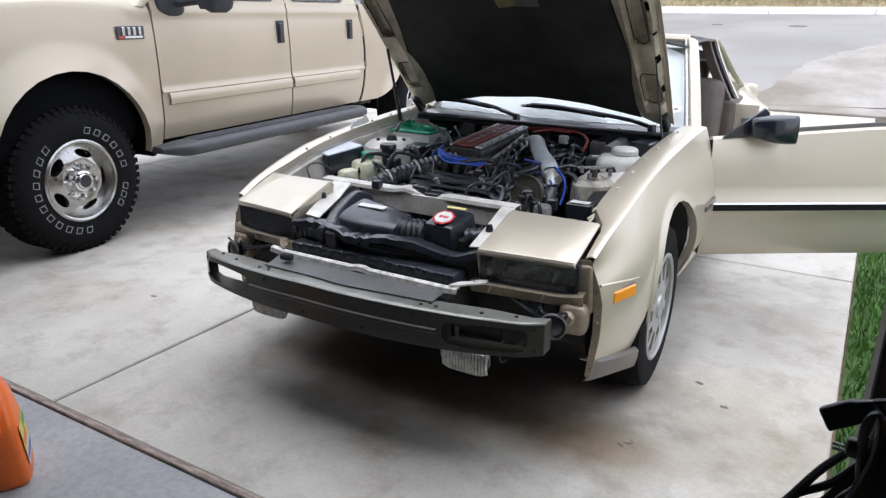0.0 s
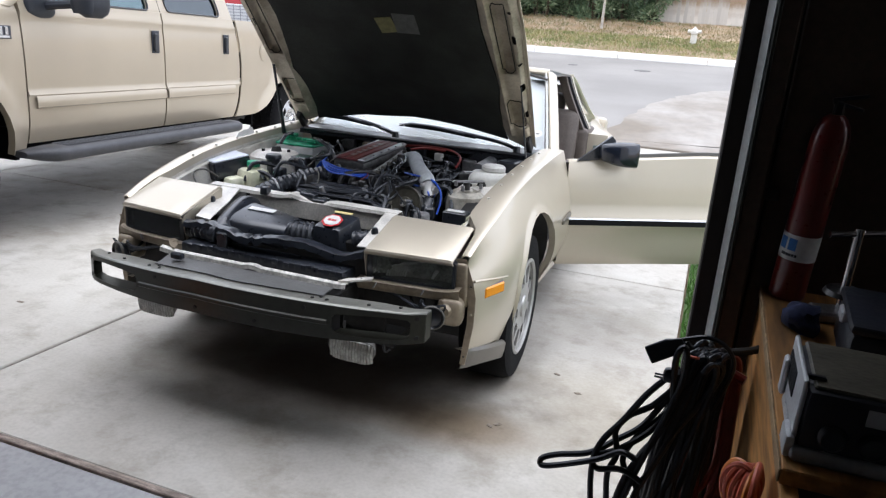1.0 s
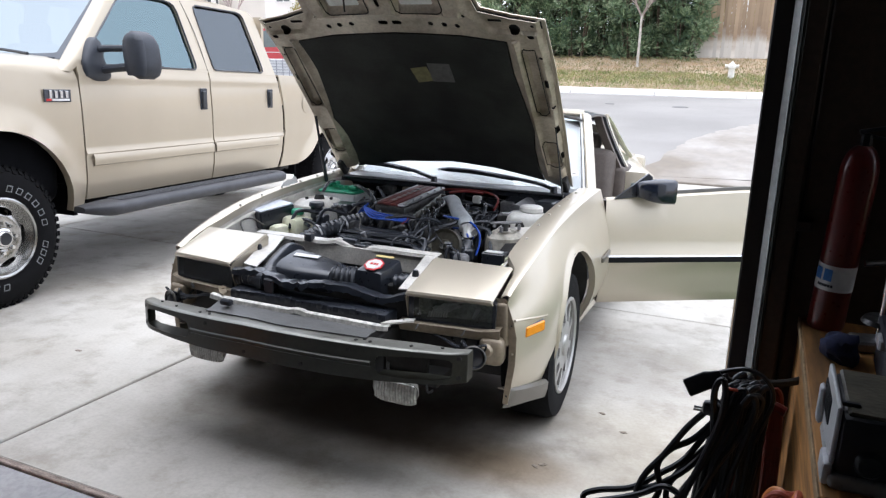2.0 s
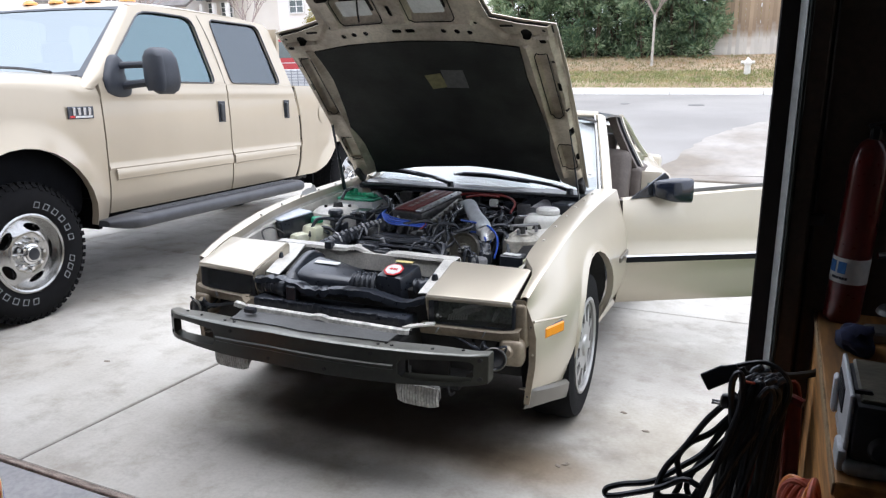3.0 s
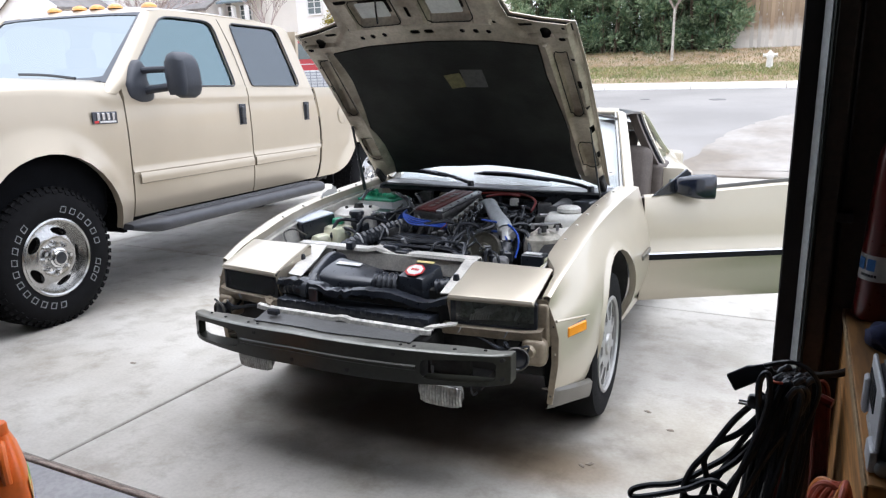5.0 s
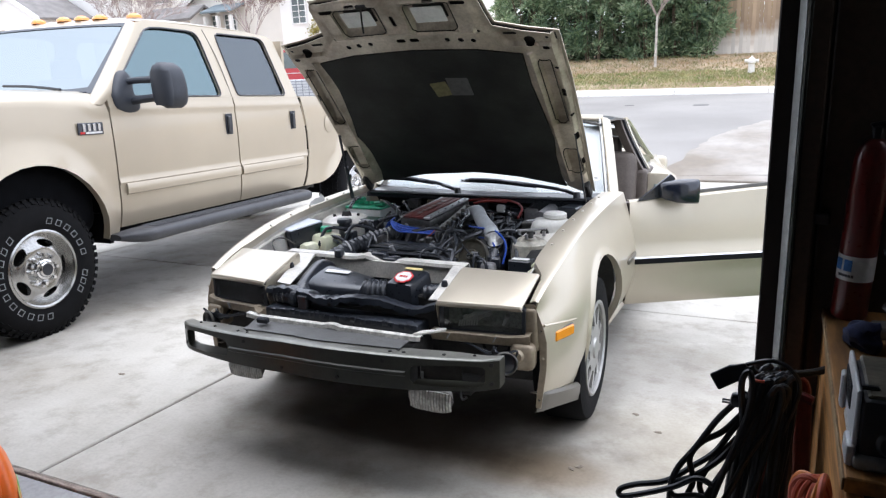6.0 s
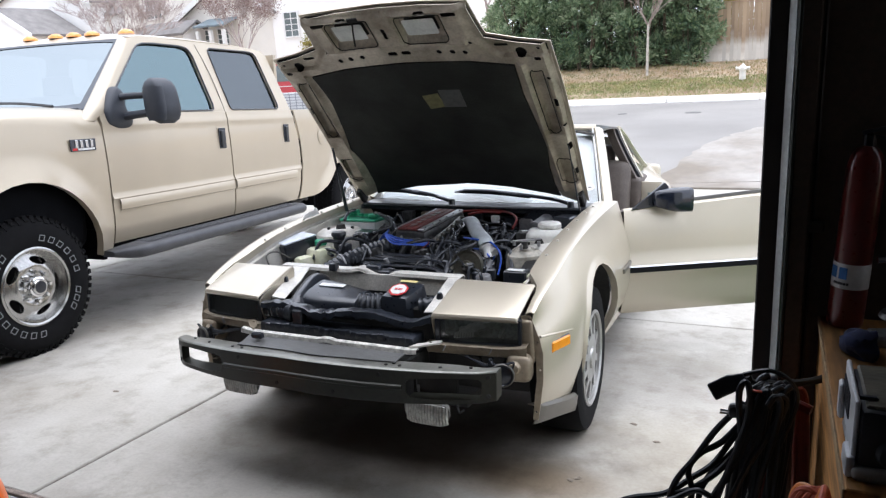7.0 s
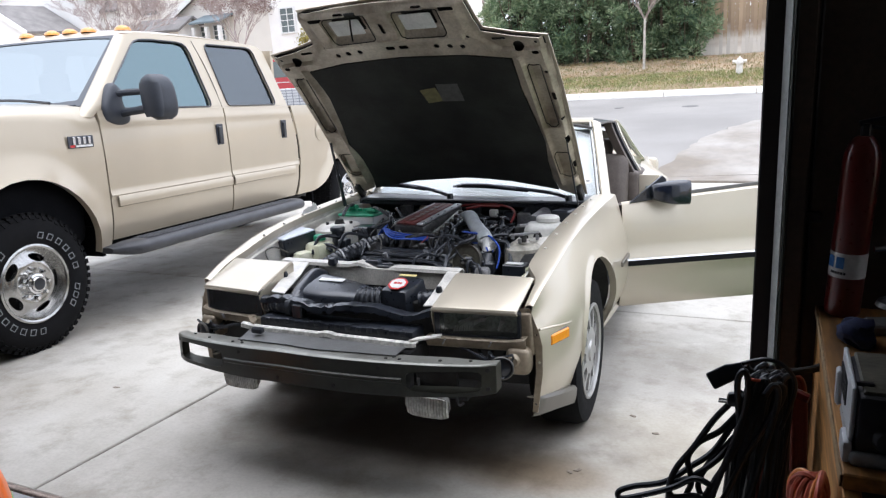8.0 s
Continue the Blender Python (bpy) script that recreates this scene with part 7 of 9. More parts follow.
foot = spline([(0.715, 1.345), (0.80, 1.315), (0.90, 1.320), (0.935, 1.36), (0.90, 1.42), (0.885, 1.48), (0.90, 1.54), (0.855, 1.595), (0.80, 1.575), (0.735, 1.49), (0.705, 1.42), (0.715, 1.345)], 4)[:-1]
fc = Vector((0.81, 1.44, 0))
secs = []
for o, k in ((-0.03, 1.0), (0.022, 1.0), (0.036, 0.96), (0.046, 0.86), (0.052, 0.66), (0.054, 0.3)):
    secs.append([(-0.045 + o - 0.16 * max(0.0, q.y - 1.42), q.x, q.y) for q in [fc + (Vector((p_[0], p_[1], 0)) - fc) * k for p_ in foot]])
part("mirror_foot", loft(nb(), secs, closed=True, ends=True), DARKTRIM, mr, smooth=70)
# wing badge
bd = part("badge", bx((side_curve(1.22) + 0.010, 0.47, 1.225), (0.008, 0.20, 0.075), 0.003), mat("badge_grey", (0.07, 0.075, 0.09), 0.4, 0.4, var=0.08, scale=40), truck, "silver model badge on the wing")
for k in range(4):
    part("badge_bar", bx((side_curve(1.22) + 0.0155, 0.415 + 0.040 * k, 1.232), (0.004, 0.024, 0.046 if k else 0.05), 0.002), CHROME, bd)
part("badge_band", bx((side_curve(1.22) + 0.0145, 0.49, 1.200), (0.002, 0.13, 0.012)), WHITEP, bd)
part("badge_spot", bx((side_curve(1.22) + 0.0145, 0.40, 1.200), (0.002, 0.035, 0.014)), bpy.data.materials["badge_red"], bd)
part("headlamp", bx((-0.02, -1.0, 1.12), (0.10, 0.16, 0.20), 0.03, seg=2), CHROME, truck, "chrome-edged headlamp")
part("front_bumper", bx((-0.95, -1.12, 0.72), (2.0, 0.20, 0.26), 0.05, seg=3), CHROME, truck, "chrome front bumper")
part("grille", bx((-0.95, -1.05, 1.10), (1.8, 0.08, 0.36), 0.03), BLACK, truck)


def truck_wheel(y, x, side):
    """A chunky all-terrain tyre with raised pale marks on a polished wheel with five oval holes."""
    w = new("wheel")
    w.parent = truck
    w.matrix_local = pose(x, y, 0.418, 0, 90 * side, 0)
    R, rr = 0.418, 0.232
    bm = lathe(nb(), [(rr - 0.01, -0.25), (R - 0.06, -0.285), (R - 0.02, -0.272), (R - 0.004, -0.25), (R - 0.004, -0.045), (R - 0.02, -0.020), (R - 0.055, 0.000), (R - 0.10, 0.010), (rr + 0.03, 0.006), (rr + 0.005, -0.006), (rr - 0.012, -0.02)], Matrix(), 64, closed=True)
    part("tyre", bm, RUBBER, w)
    bm = nb()
    for k in range(56):
        a = 2 * math.pi * k / 56
        off = 0.012 if k % 2 else 0.0
        for j, xx in enumerate((-0.045, -0.105, -0.165, -0.225)):
            box(bm, (0, 0, 0), (0.016, 0.028, 0.040), 0.0, Matrix.Rotation(a + (0.055 if j % 2 else 0), 4, "Z") @ Matrix.Translation((R - 0.003, 0, xx)))
        box(bm, (0, 0, 0), (0.020 + off, 0.024, 0.009), 0.0, Matrix.Rotation(a, 4, "Z") @ Matrix.Translation((R - 0.020 - off / 2, 0, -0.017)) @ Matrix.Rotation(radians(38), 4, "Y"))
    part("tread", bm, RUBBER, w)["kind"] = "stuff"
    return w, rr, R


POLISHED = mat("polished_wheel", (0.52, 0.515, 0.50), 0.22, 0.95, var=0.10, scale=8, fine=60, bump=0.02)
WHITELET = mat("white_tyre_marks", (0.30, 0.31, 0.32), 0.6, var=0.15, scale=30)
for yy in (0.0, 4.20):
    for xx, side in ((0.004, 1), (-1.904, -1)):
        w, rr, R = truck_wheel(yy, xx - 0.07 * side * (yy > 1), side)
        part("rim", lathe(nb(), [(rr + 0.004, -0.02), (rr + 0.006, 0.002), (rr - 0.004, 0.008), (rr - 0.014, 0.002), (rr - 0.020, -0.05), (rr - 0.024, -0.24), (rr, -0.24)], Matrix(), 48, closed=True), POLISHED, w)
        holes = []
        for k in range(5):
            a = 2 * math.pi * k / 5 + 0.3
            c, s = math.cos(a), math.sin(a)
            holes.append([(c * (0.158 + 0.024 * math.cos(q)) - s * 0.056 * math.sin(q), s * (0.158 + 0.024 * math.cos(q)) + c * 0.056 * math.sin(q)) for q in (2 * math.pi * j / 18 for j in range(18))])
        bm = sheet(ring2(0, 0, rr - 0.016, n=48), holes, 0.03, pose(0, 0, -0.075))
        for cut in range(-5, 6):
            bmesh.ops.bisect_plane(bm, geom=bm.verts[:] + bm.edges[:] + bm.faces[:], plane_co=(0.04 * cut + 0.001, 0, 0), plane_no=(1, 0, 0))
            bmesh.ops.bisect_plane(bm, geom=bm.verts[:] + bm.edges[:] + bm.faces[:], plane_co=(0, 0.04 * cut + 0.001, 0), plane_no=(0, 1, 0))
        for v in bm.verts:
            r = math.hypot(v.co.x, v.co.y)
            v.co.z += 0.035 * math.exp(-((r - 0.12) / 0.05) ** 2)
        part("wheel_disc", bm, POLISHED, w)
        bm = lathe(nb(), [(0.0, 0.052), (0.042, 0.052), (0.047, 0.047), (0.049, 0.038), (0.060, 0.034), (0.066, 0.020), (0.069, -0.05), (0.0, -0.05)], pose(0, 0, -0.024), 28)
        part("hub_cap", bm, CHROME, w)
        part("hub_centre", lathe(nb(), [(0.0, 0.056), (0.035, 0.055), (0.038, 0.050), (0.0, 0.050)], pose(0, 0, -0.024), 24), BLACK, w)
        for k in range(8):
            a = 2 * math.pi * k / 8
            bm = nb()
            cyl(bm, (0.088 * math.cos(a), 0.088 * math.sin(a), -0.07), (0.088 * math.cos(a), 0.088 * math.sin(a), 0.008), 0.0145, 0.010, 10)
            part("wheel_nut", bm, CHROME, w)
        part("brake_disc", lathe(nb(), [(0.03, -0.13), (0.19, -0.13), (0.19, -0.16), (0.03, -0.16)], Matrix(), 32, closed=True), SOOT_SHADE, w)
        if side == 1 and yy == 0.0:
            # raised pale marks round the sidewall
            for a0, n_, st in ((76.0, 6, 13.2), (-17.0, 3, 10.5), (-92.0, 11, 13.4)):
                for i in range(n_):
                    a = radians(a0 - st * i)
                    cy, cz = math.cos(a), math.sin(a)
                    bm = sheet([(-0.021, -0.019), (0.017, -0.019), (0.021, 0.019), (-0.017, 0.019)], [[(-0.0165, -0.0145), (0.0128, -0.0145), (0.0165, 0.0145), (-0.0128, 0.0145)]], 0.003, Matrix())
                    bm.transform(Matrix.Translation((-(R - 0.128) * cz, (R - 0.128) * cy, 0.0072)) @ plane_frame((0, 0, 0), (-math.sin(a - math.pi / 2), math.cos(a - math.pi / 2), 0), (-cz, cy, 0)))
                    part("tyre_mark", bm, WHITELET, w)


# ---- across the street: hedge, bare trees, fence, hydrant, houses, a parked car ----
LEAF = mat("oleander_leaf", (0.26, 0.37, 0.20), 0.34, var=0.25, scale=0.8, bump=0, second=(0.075, 0.135, 0.08))
LEAF2 = mat("oleander_leaf_pale", (0.52, 0.60, 0.39), 0.30, var=0.2, scale=0.8, bump=0, second=(0.17, 0.25, 0.11))
BARK = mat("pale_bark", (0.58, 0.53, 0.46), 0.9, var=0.15, scale=9, fine=50, bump=0.1)
# brown twigs with the distance haze mixed into their pale colour
TWIG = mat("haze_paled_twig", (0.55, 0.46, 0.43), 0.9, var=0.2, scale=5)
STEM = mat("hedge_stem", (0.16, 0.12, 0.08), 0.9, var=0.2, scale=6)
YELLOWLEAF = mat("yellow_leaf", (0.42, 0.34, 0.07), 0.6, var=0.25, scale=2, bump=0, second=(0.22, 0.22, 0.06))
RUSTLEAF = mat("rust_leaf", (0.34, 0.21, 0.18), 0.7, var=0.25, scale=2, bump=0)


def translucent(m, share=0.45):
    """Leaves let part of the light through."""
    n, l = m.node_tree.nodes, m.node_tree.links
    b = n["Principled BSDF"]
    tl, mx = n.new("ShaderNodeBsdfTranslucent"), n.new("ShaderNodeMixShader")
    mx.inputs["Fac"].default_value = share
    l.new(b.inputs["Base Color"].links[0].from_socket, tl.inputs["Color"])
    l.new(b.outputs[0], mx.inputs[1])
    l.new(tl.outputs[0], mx.inputs[2])
    l.new(mx.outputs[0], n["Material Output"].inputs["Surface"])


for m_ in (LEAF, LEAF2, YELLOWLEAF, RUSTLEAF):
    translucent(m_)


def leaf_cloud(name, n, pick, size, material, parent, seed, droop=0.3):
    rnd = random.Random(seed)
    vs, fs = [], []
    for _ in range(n):
        p, out_dir = pick(rnd)
        ln = size * rnd.uniform(0.7, 1.4)
        d = (Vector(out_dir).normalized() + Vector((rnd.uniform(-1, 1), rnd.uniform(-1, 1), rnd.uniform(-0.6, 0.9))) * 0.9).normalized()
        w = d.cross(Vector((rnd.uniform(-1, 1), rnd.uniform(-1, 1), rnd.uniform(-1, 1)))).normalized() * ln * 0.13
        k = len(vs)
        m = p + d * ln * 0.5 + Vector((0, 0, -0.03 * ln))
        vs += [p, m - w, m + w, p + d * ln + Vector((0, 0, -droop * ln * 0.3))]
        fs += [(k, k + 1, k + 2), (k + 1, k + 3, k + 2)]
    me = bpy.data.meshes.new(name)
    me.from_pydata([tuple(v) for v in vs], [], fs)
    me.materials.append(material)
    ob = new(name, me)
    ob.parent = parent
    ob["kind"] = "stuff"
    return ob


def shrub(x, y, z, h, r, seed, label, mats, n, size, name="oleander_bush", tufts=None):
    """A many-stemmed shrub: leaning stems and tufts of long leaves with gaps between them."""
    rnd = random.Random(seed)
    t = thing(name, label, "bush", pose(x, y, z), "hedge shrubs" if name.startswith("ole") else "")
    bm = nb()
    tips = []
    for k in range(14):
        a, q = rnd.uniform(0, 6.28), rnd.uniform(0.2, 1.0)
        bx_, by_ = 0.25 * r * math.cos(a), 0.25 * r * math.sin(a)
        tx, ty, tz = r * q * math.cos(a), 0.7 * r * q * math.sin(a), h * rnd.uniform(0.75, 1.0) * (1 - 0.25 * q)
        tube(bm, [(bx_, by_, 0), (bx_ * 1.6, by_ * 1.6, tz * 0.4), (tx, ty, tz)], 0.022, 5, 3)
        tips.append((tx, ty, tz))
    part("branchwork", bm, STEM, t)["kind"] = "stuff"
    centres = []
    for k in range(tufts or int(26 * h)):
        a, f = rnd.uniform(0, 6.28), rnd.uniform(0.03, 1.0)
        prof = math.sin(min(1.0, f * 1.25 + 0.25) * math.pi * 0.62) ** 0.8 * (1.0 if f < 0.8 else 1 - 2.0 * (f - 0.8))
        q = r * prof * rnd.uniform(0.55, 1.08)
        centres.append((Vector((q * math.cos(a), 0.75 * q * math.sin(a), h * f)), rnd.uniform(0.20, 0.42) * (h / 5) ** 0.5))

    def pick(rr):
        c, s = rr.choice(centres)
        d = Vector((rr.gauss(0, 1), rr.gauss(0, 1), rr.gauss(0.25, 1))).normalized()
        return c + d * s * rr.uniform(0.1, 1.0) ** 0.6, d + Vector((0, 0, 0.5))

    def pick_lit_top(rr):
        # paler leaves on the upper, outer tufts stand for the lit, hazy top
        p, d = pick(rr)
        while p.z < h * rr.uniform(0.0, 0.9) and rr.random() < 0.75:
            p, d = pick(rr)
        return p, d

    leaf_cloud("leaves", int(n * 0.55), pick, size, mats[0], t, seed + 1)
    leaf_cloud("bright_leaves", int(n * 0.50), pick_lit_top, size, mats[1], t, seed + 2)
    return t


GZ28 = 0.50
for k, (x, y, h, r) in enumerate(((-9.0, 29.0, 5.6, 1.15), (-7.6, 29.4, 6.2, 1.3), (-6.2, 29.0, 5.0, 1.15), (-5.0, 29.6, 5.6, 1.2), (-3.8, 28.9, 4.3, 1.15), (-2.6, 29.4, 5.4, 1.25), (-1.7, 29.0, 5.2, 1.05), (-10.2, 30.4, 3.2, 1.0))):
    shrub(x, y, GZ28, h, r, 40 + 7 * k, "tall dense green oleander bush in a hedge", (LEAF, LEAF2), 11000, 0.20, tufts=84)
# deeper foliage behind, its shade in the colour, so the hedge is not see-through
t = thing("hedge_thicket", "inner foliage behind the oleander hedge, in a shade-dark colour", "bush")
leaf_cloud("leaves", 14000, lambda rr: (Vector((rr.uniform(-9.6, -0.9), rr.uniform(30.0, 30.8), GZ28 + rr.uniform(0, 4.2))), Vector((rr.uniform(-1, 1), -0.5, rr.uniform(-1, 1)))), 0.30, mat("shaded_leaf", (0.045, 0.075, 0.04), 0.7, var=0.3, scale=1.0, bump=0), t, 3)


def bare_tree(x, y, z, h, fork, seed, label, trunk_r, material, levels=4, leaves=None, spread=0.55, nleaf=0, fine=0.004):
    """A tapered trunk that forks into ever finer limbs."""
    rnd = random.Random(seed)
    t = thing("bare_tree", label, "tree", pose(x, y, z))
    bm = nb()
    cyl(bm, (0, 0, -0.05), (0.03, 0, fork), trunk_r, trunk_r * 0.75, 10)
    part("trunk", bm, material, t)
    bm = nb()
    ends = []

    def grow(p, d, ln, r, lv):
        q, r = p + d * ln, max(r, fine)
        mid = p + d * ln * 0.5 + Vector((rnd.uniform(-1, 1), rnd.uniform(-1, 1), rnd.uniform(-0.3, 0.6))) * ln * 0.07
        cyl(bm, p, mid, r, r * 0.85, 5, False)
        cyl(bm, mid, q, r * 0.85, r * 0.65, 5, False)
        if lv == 0:
            ends.append(q)
            return
        for _ in range(rnd.choice((2, 3, 3)) if lv > 1 else 3):
            nd = (d + Vector((rnd.uniform(-1, 1), rnd.uniform(-1, 1), rnd.uniform(-0.3, 0.7))) * spread).normalized()
            grow(q if rnd.random() < 0.6 else mid, nd, ln * rnd.uniform(0.6, 0.85), r * 0.6, lv - 1)

    for k in range(5):
        a = 6.28 * k / 5 + rnd.uniform(-0.4, 0.4)
        d = Vector((math.cos(a) * 0.6, math.sin(a) * 0.6, 1.0)).normalized()
        grow(Vector((0.03, 0, fork * rnd.uniform(0.85, 1.0))), d, (h - fork) * 0.36, trunk_r * 0.5, levels)
    part("branchwork", bm, TWIG if material is not BARK else mat("pale_limb", (0.34, 0.28, 0.24), 0.9, var=0.15, scale=9), t)["kind"] = "stuff"
    if leaves:
        leaf_cloud("leaves", nleaf, lambda rr: (rr.choice(ends) + Vector((rr.uniform(-1, 1), rr.uniform(-1, 1), rr.uniform(-1, 1))) * 0.25, Vector((rr.uniform(-1, 1), rr.uniform(-1, 1), -0.3))), 0.12, leaves, t, seed)
    return t


bare_tree(-3.18, 26.8, 0.35, 5.0, 1.95, 12, "slender bare street tree with a pale trunk", 0.055, BARK, 5, spread=0.6, fine=0.006)
bare_tree(-34.4, 30.0, 0.0, 8.0, 2.0, 21, "large bare spreading tree in winter", 0.10, TWIG, 7, spread=0.85, fine=0.008)
bare_tree(-25.5, 30.0, 0.0, 6.2, 2.4, 33, "small tree with sparse rust-coloured leaves", 0.08, TWIG, 6, RUSTLEAF, 0.6, 4200, fine=0.008)
bare_tree(-13.3, 36.0, 0.0, 9.4, 4.2, 35, "thin tree with sparse brown leaves beyond the houses", 0.08, TWIG, 3, RUSTLEAF, 0.5, 350)
shrub(-21.0, 30.5, 0.6, 2.7, 0.85, 77, "rounded yellow-green shrub before a house", (YELLOWLEAF, YELLOWLEAF), 2500, 0.14, name="yellow_shrub", tufts=60)
shrub(0.3, 33.5, 0.6, 4.8, 1.5, 78, "yellow autumn shrub behind the fence", (mat("golden_leaf", (0.55, 0.40, 0.14), 0.6, var=0.25, scale=2, bump=0, second=(0.30, 0.24, 0.09)), YELLOWLEAF), 12000, 0.22, name="autumn_shrub", tufts=150)
shrub(-10.9, 31.5, 0.6, 2.6, 0.9, 79, "low yellow-green shrub beside the hedge", (YELLOWLEAF, LEAF2), 2200, 0.15, name="yellow_shrub", tufts=50)

# fence: weathered boards, rails and cap
FENCE = bpy.data.materials.new("weathered_fence")
FENCE.use_nodes = True
fn, fl = FENCE.node_tree.nodes, FENCE.node_tree.links
tc, sep, nz, add, rp, info, hv, mr_ = [fn.new("ShaderNode" + k) for k in ("TexCoord", "SeparateXYZ", "TexNoise", "Math", "ValToRGB", "ObjectInfo", "HueSaturation", "MapRange")]
nz.inputs["Scale"].default_value, nz.inputs["Detail"].default_value = 2.2, 6
fl.new(tc.outputs["Object"], sep.inputs[0])
fl.new(tc.outputs["Object"], nz.inputs["Vector"])
add.operation, add.inputs[2].default_value = "MULTIPLY_ADD", 0.0
mul = fn.new("ShaderNodeMath")
mul.operation, mul.inputs[1].default_value = "MULTIPLY", 0.42
fl.new(sep.outputs["Z"], mul.inputs[0])
sm = fn.new("ShaderNodeMath")
sm.operation = "ADD"
off = fn.new("ShaderNodeMath")
off.operation, off.inputs[1].default_value = "MULTIPLY_ADD", 0.55
off.inputs[2].default_value = -0.28
fl.new(nz.outputs["Fac"], off.inputs[0])
fl.new(mul.outputs[0], sm.inputs[0])
fl.new(off.outputs[0], sm.inputs[1])
jit = fn.new("ShaderNodeMath")
jit.operation, jit.inputs[1].default_value = "MULTIPLY_ADD", 0.22
fl.new(info.outputs["Random"], jit.inputs[0])
fl.new(sm.outputs[0], jit.inputs[2])
fl.new(jit.outputs[0], rp.inputs["Fac"])
e = rp.color_ramp.elements
e[0].position, e[0].color = 0.30, (0.60, 0.56, 0.50, 1)
e[1].position, e[1].color = 0.58, (0.29, 0.21, 0.14, 1)
x = e.new(0.95)
x.color = (0.36, 0.265, 0.175, 1)
mr_.inputs["To Min"].default_value, mr_.inputs["To Max"].default_value = 0.8, 1.15
fl.new(info.outputs["Random"], mr_.inputs["Value"])
fl.new(mr_.outputs[0], hv.inputs["Value"])
fl.new(rp.outputs["Color"], hv.inputs["Color"])
fl.new(hv.outputs["Color"], fn["Principled BSDF"].inputs["Base Color"])
fn["Principled BSDF"].inputs["Roughness"].default_value = 0.9
fence = thing("fence", "tall wooden board fence, brown above and bleached below", "fence", pose(0, 29.6, 0.52))
board = finish("board", bx((0, 0, 1.2), (0.1435, 0.022, 2.40), 0.004), FENCE, 0)
rnd = random.Random(8)
for k in range(52):
    ob = new("board", board)
    ob.parent = fence
    ob.matrix_local = pose(-1.25 + 0.143 * k, 0.012 * (k % 2) + rnd.uniform(-0.003, 0.003), rnd.uniform(-0.02, 0.02), 0, rnd.uniform(-0.5, 0.5), 0)
for zz in (0.4, 1.2, 2.1):
    part("rail", bx((2.4, 0.045, zz), (7.5, 0.04, 0.09)), FENCE, fence)
part("cap", bx((2.4, 0.0, 2.41), (7.5, 0.10, 0.035)), FENCE, fence)

# hydrant
HYD = mat("white_hydrant_paint", (0.80, 0.77, 0.70), 0.55, var=0.08, scale=8, bump=0.04)
hy = thing("fire_hydrant", "pale painted fire hydrant on the bank", "hydrant", pose(0.36, 25.75, -0.06))
part("barrel", lathe(nb(), [(0.0, 0.0), (0.17, 0.0), (0.17, 0.04), (0.115, 0.06), (0.105, 0.40), (0.13, 0.42), (0.13, 0.46), (0.0, 0.46)], Matrix(), 20), HYD, hy)
part("bonnet", lathe(nb(), [(0.14, 0.455), (0.135, 0.50), (0.10, 0.58), (0.05, 0.63), (0.03, 0.64), (0.03, 0.68), (0.0, 0.68)], Matrix(), 20), HYD, hy)
bm = nb()
for a in (0, math.pi, -math.pi / 2):
    d = Vector((math.cos(a), math.sin(a), 0))
    cyl(bm, Vector((0, 0, 0.50)) + d * 0.08, Vector((0, 0, 0.50)) + d * 0.20, 0.055, n=12)
    cyl(bm, Vector((0, 0, 0.50)) + d * 0.20, Vector((0, 0, 0.50)) + d * 0.235, 0.068, n=8)
part("outlets", bm, HYD, hy)

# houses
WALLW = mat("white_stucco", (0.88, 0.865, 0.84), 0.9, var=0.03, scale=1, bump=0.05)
ROOFG = mat("grey_brown_shingle", (0.24, 0.225, 0.215), 0.9, var=0.12, scale=1.5, fine=12, bump=0.1)
ROOFB = mat("blue_grey_shingle", (0.20, 0.25, 0.275), 0.85, var=0.12, scale=1.5, fine=12, bump=0.1)
FASCIA = mat("white_fascia", (0.80, 0.80, 0.78), 0.6, var=0.03, scale=2)
PANE = mat("far_pane", (0.12, 0.15, 0.15), 0.12, var=0.1, scale=2, coat=0.5)


def gable(bm, x0, x1, y0, y1, zb, ze, zr, along="y"):
    """The walls of a block with a gable; the ridge runs along y or x."""
    if along == "y":
        xm = (x0 + x1) / 2
        a = [(x0, y0, zb), (x1, y0, zb), (x1, y0, ze), (xm, y0, zr), (x0, y0, ze)]
        b = [(x, y1, z) for x, _, z in a]
    else:
        ym = (y0 + y1) / 2
        a = [(x0, y0, zb), (x0, y1, zb), (x0, y1, ze), (x0, ym, zr), (x0, y0, ze)]
        b = [(x1, y, z) for _, y, z in a]
    return loft(bm, [a, b], closed=True, ends=True)


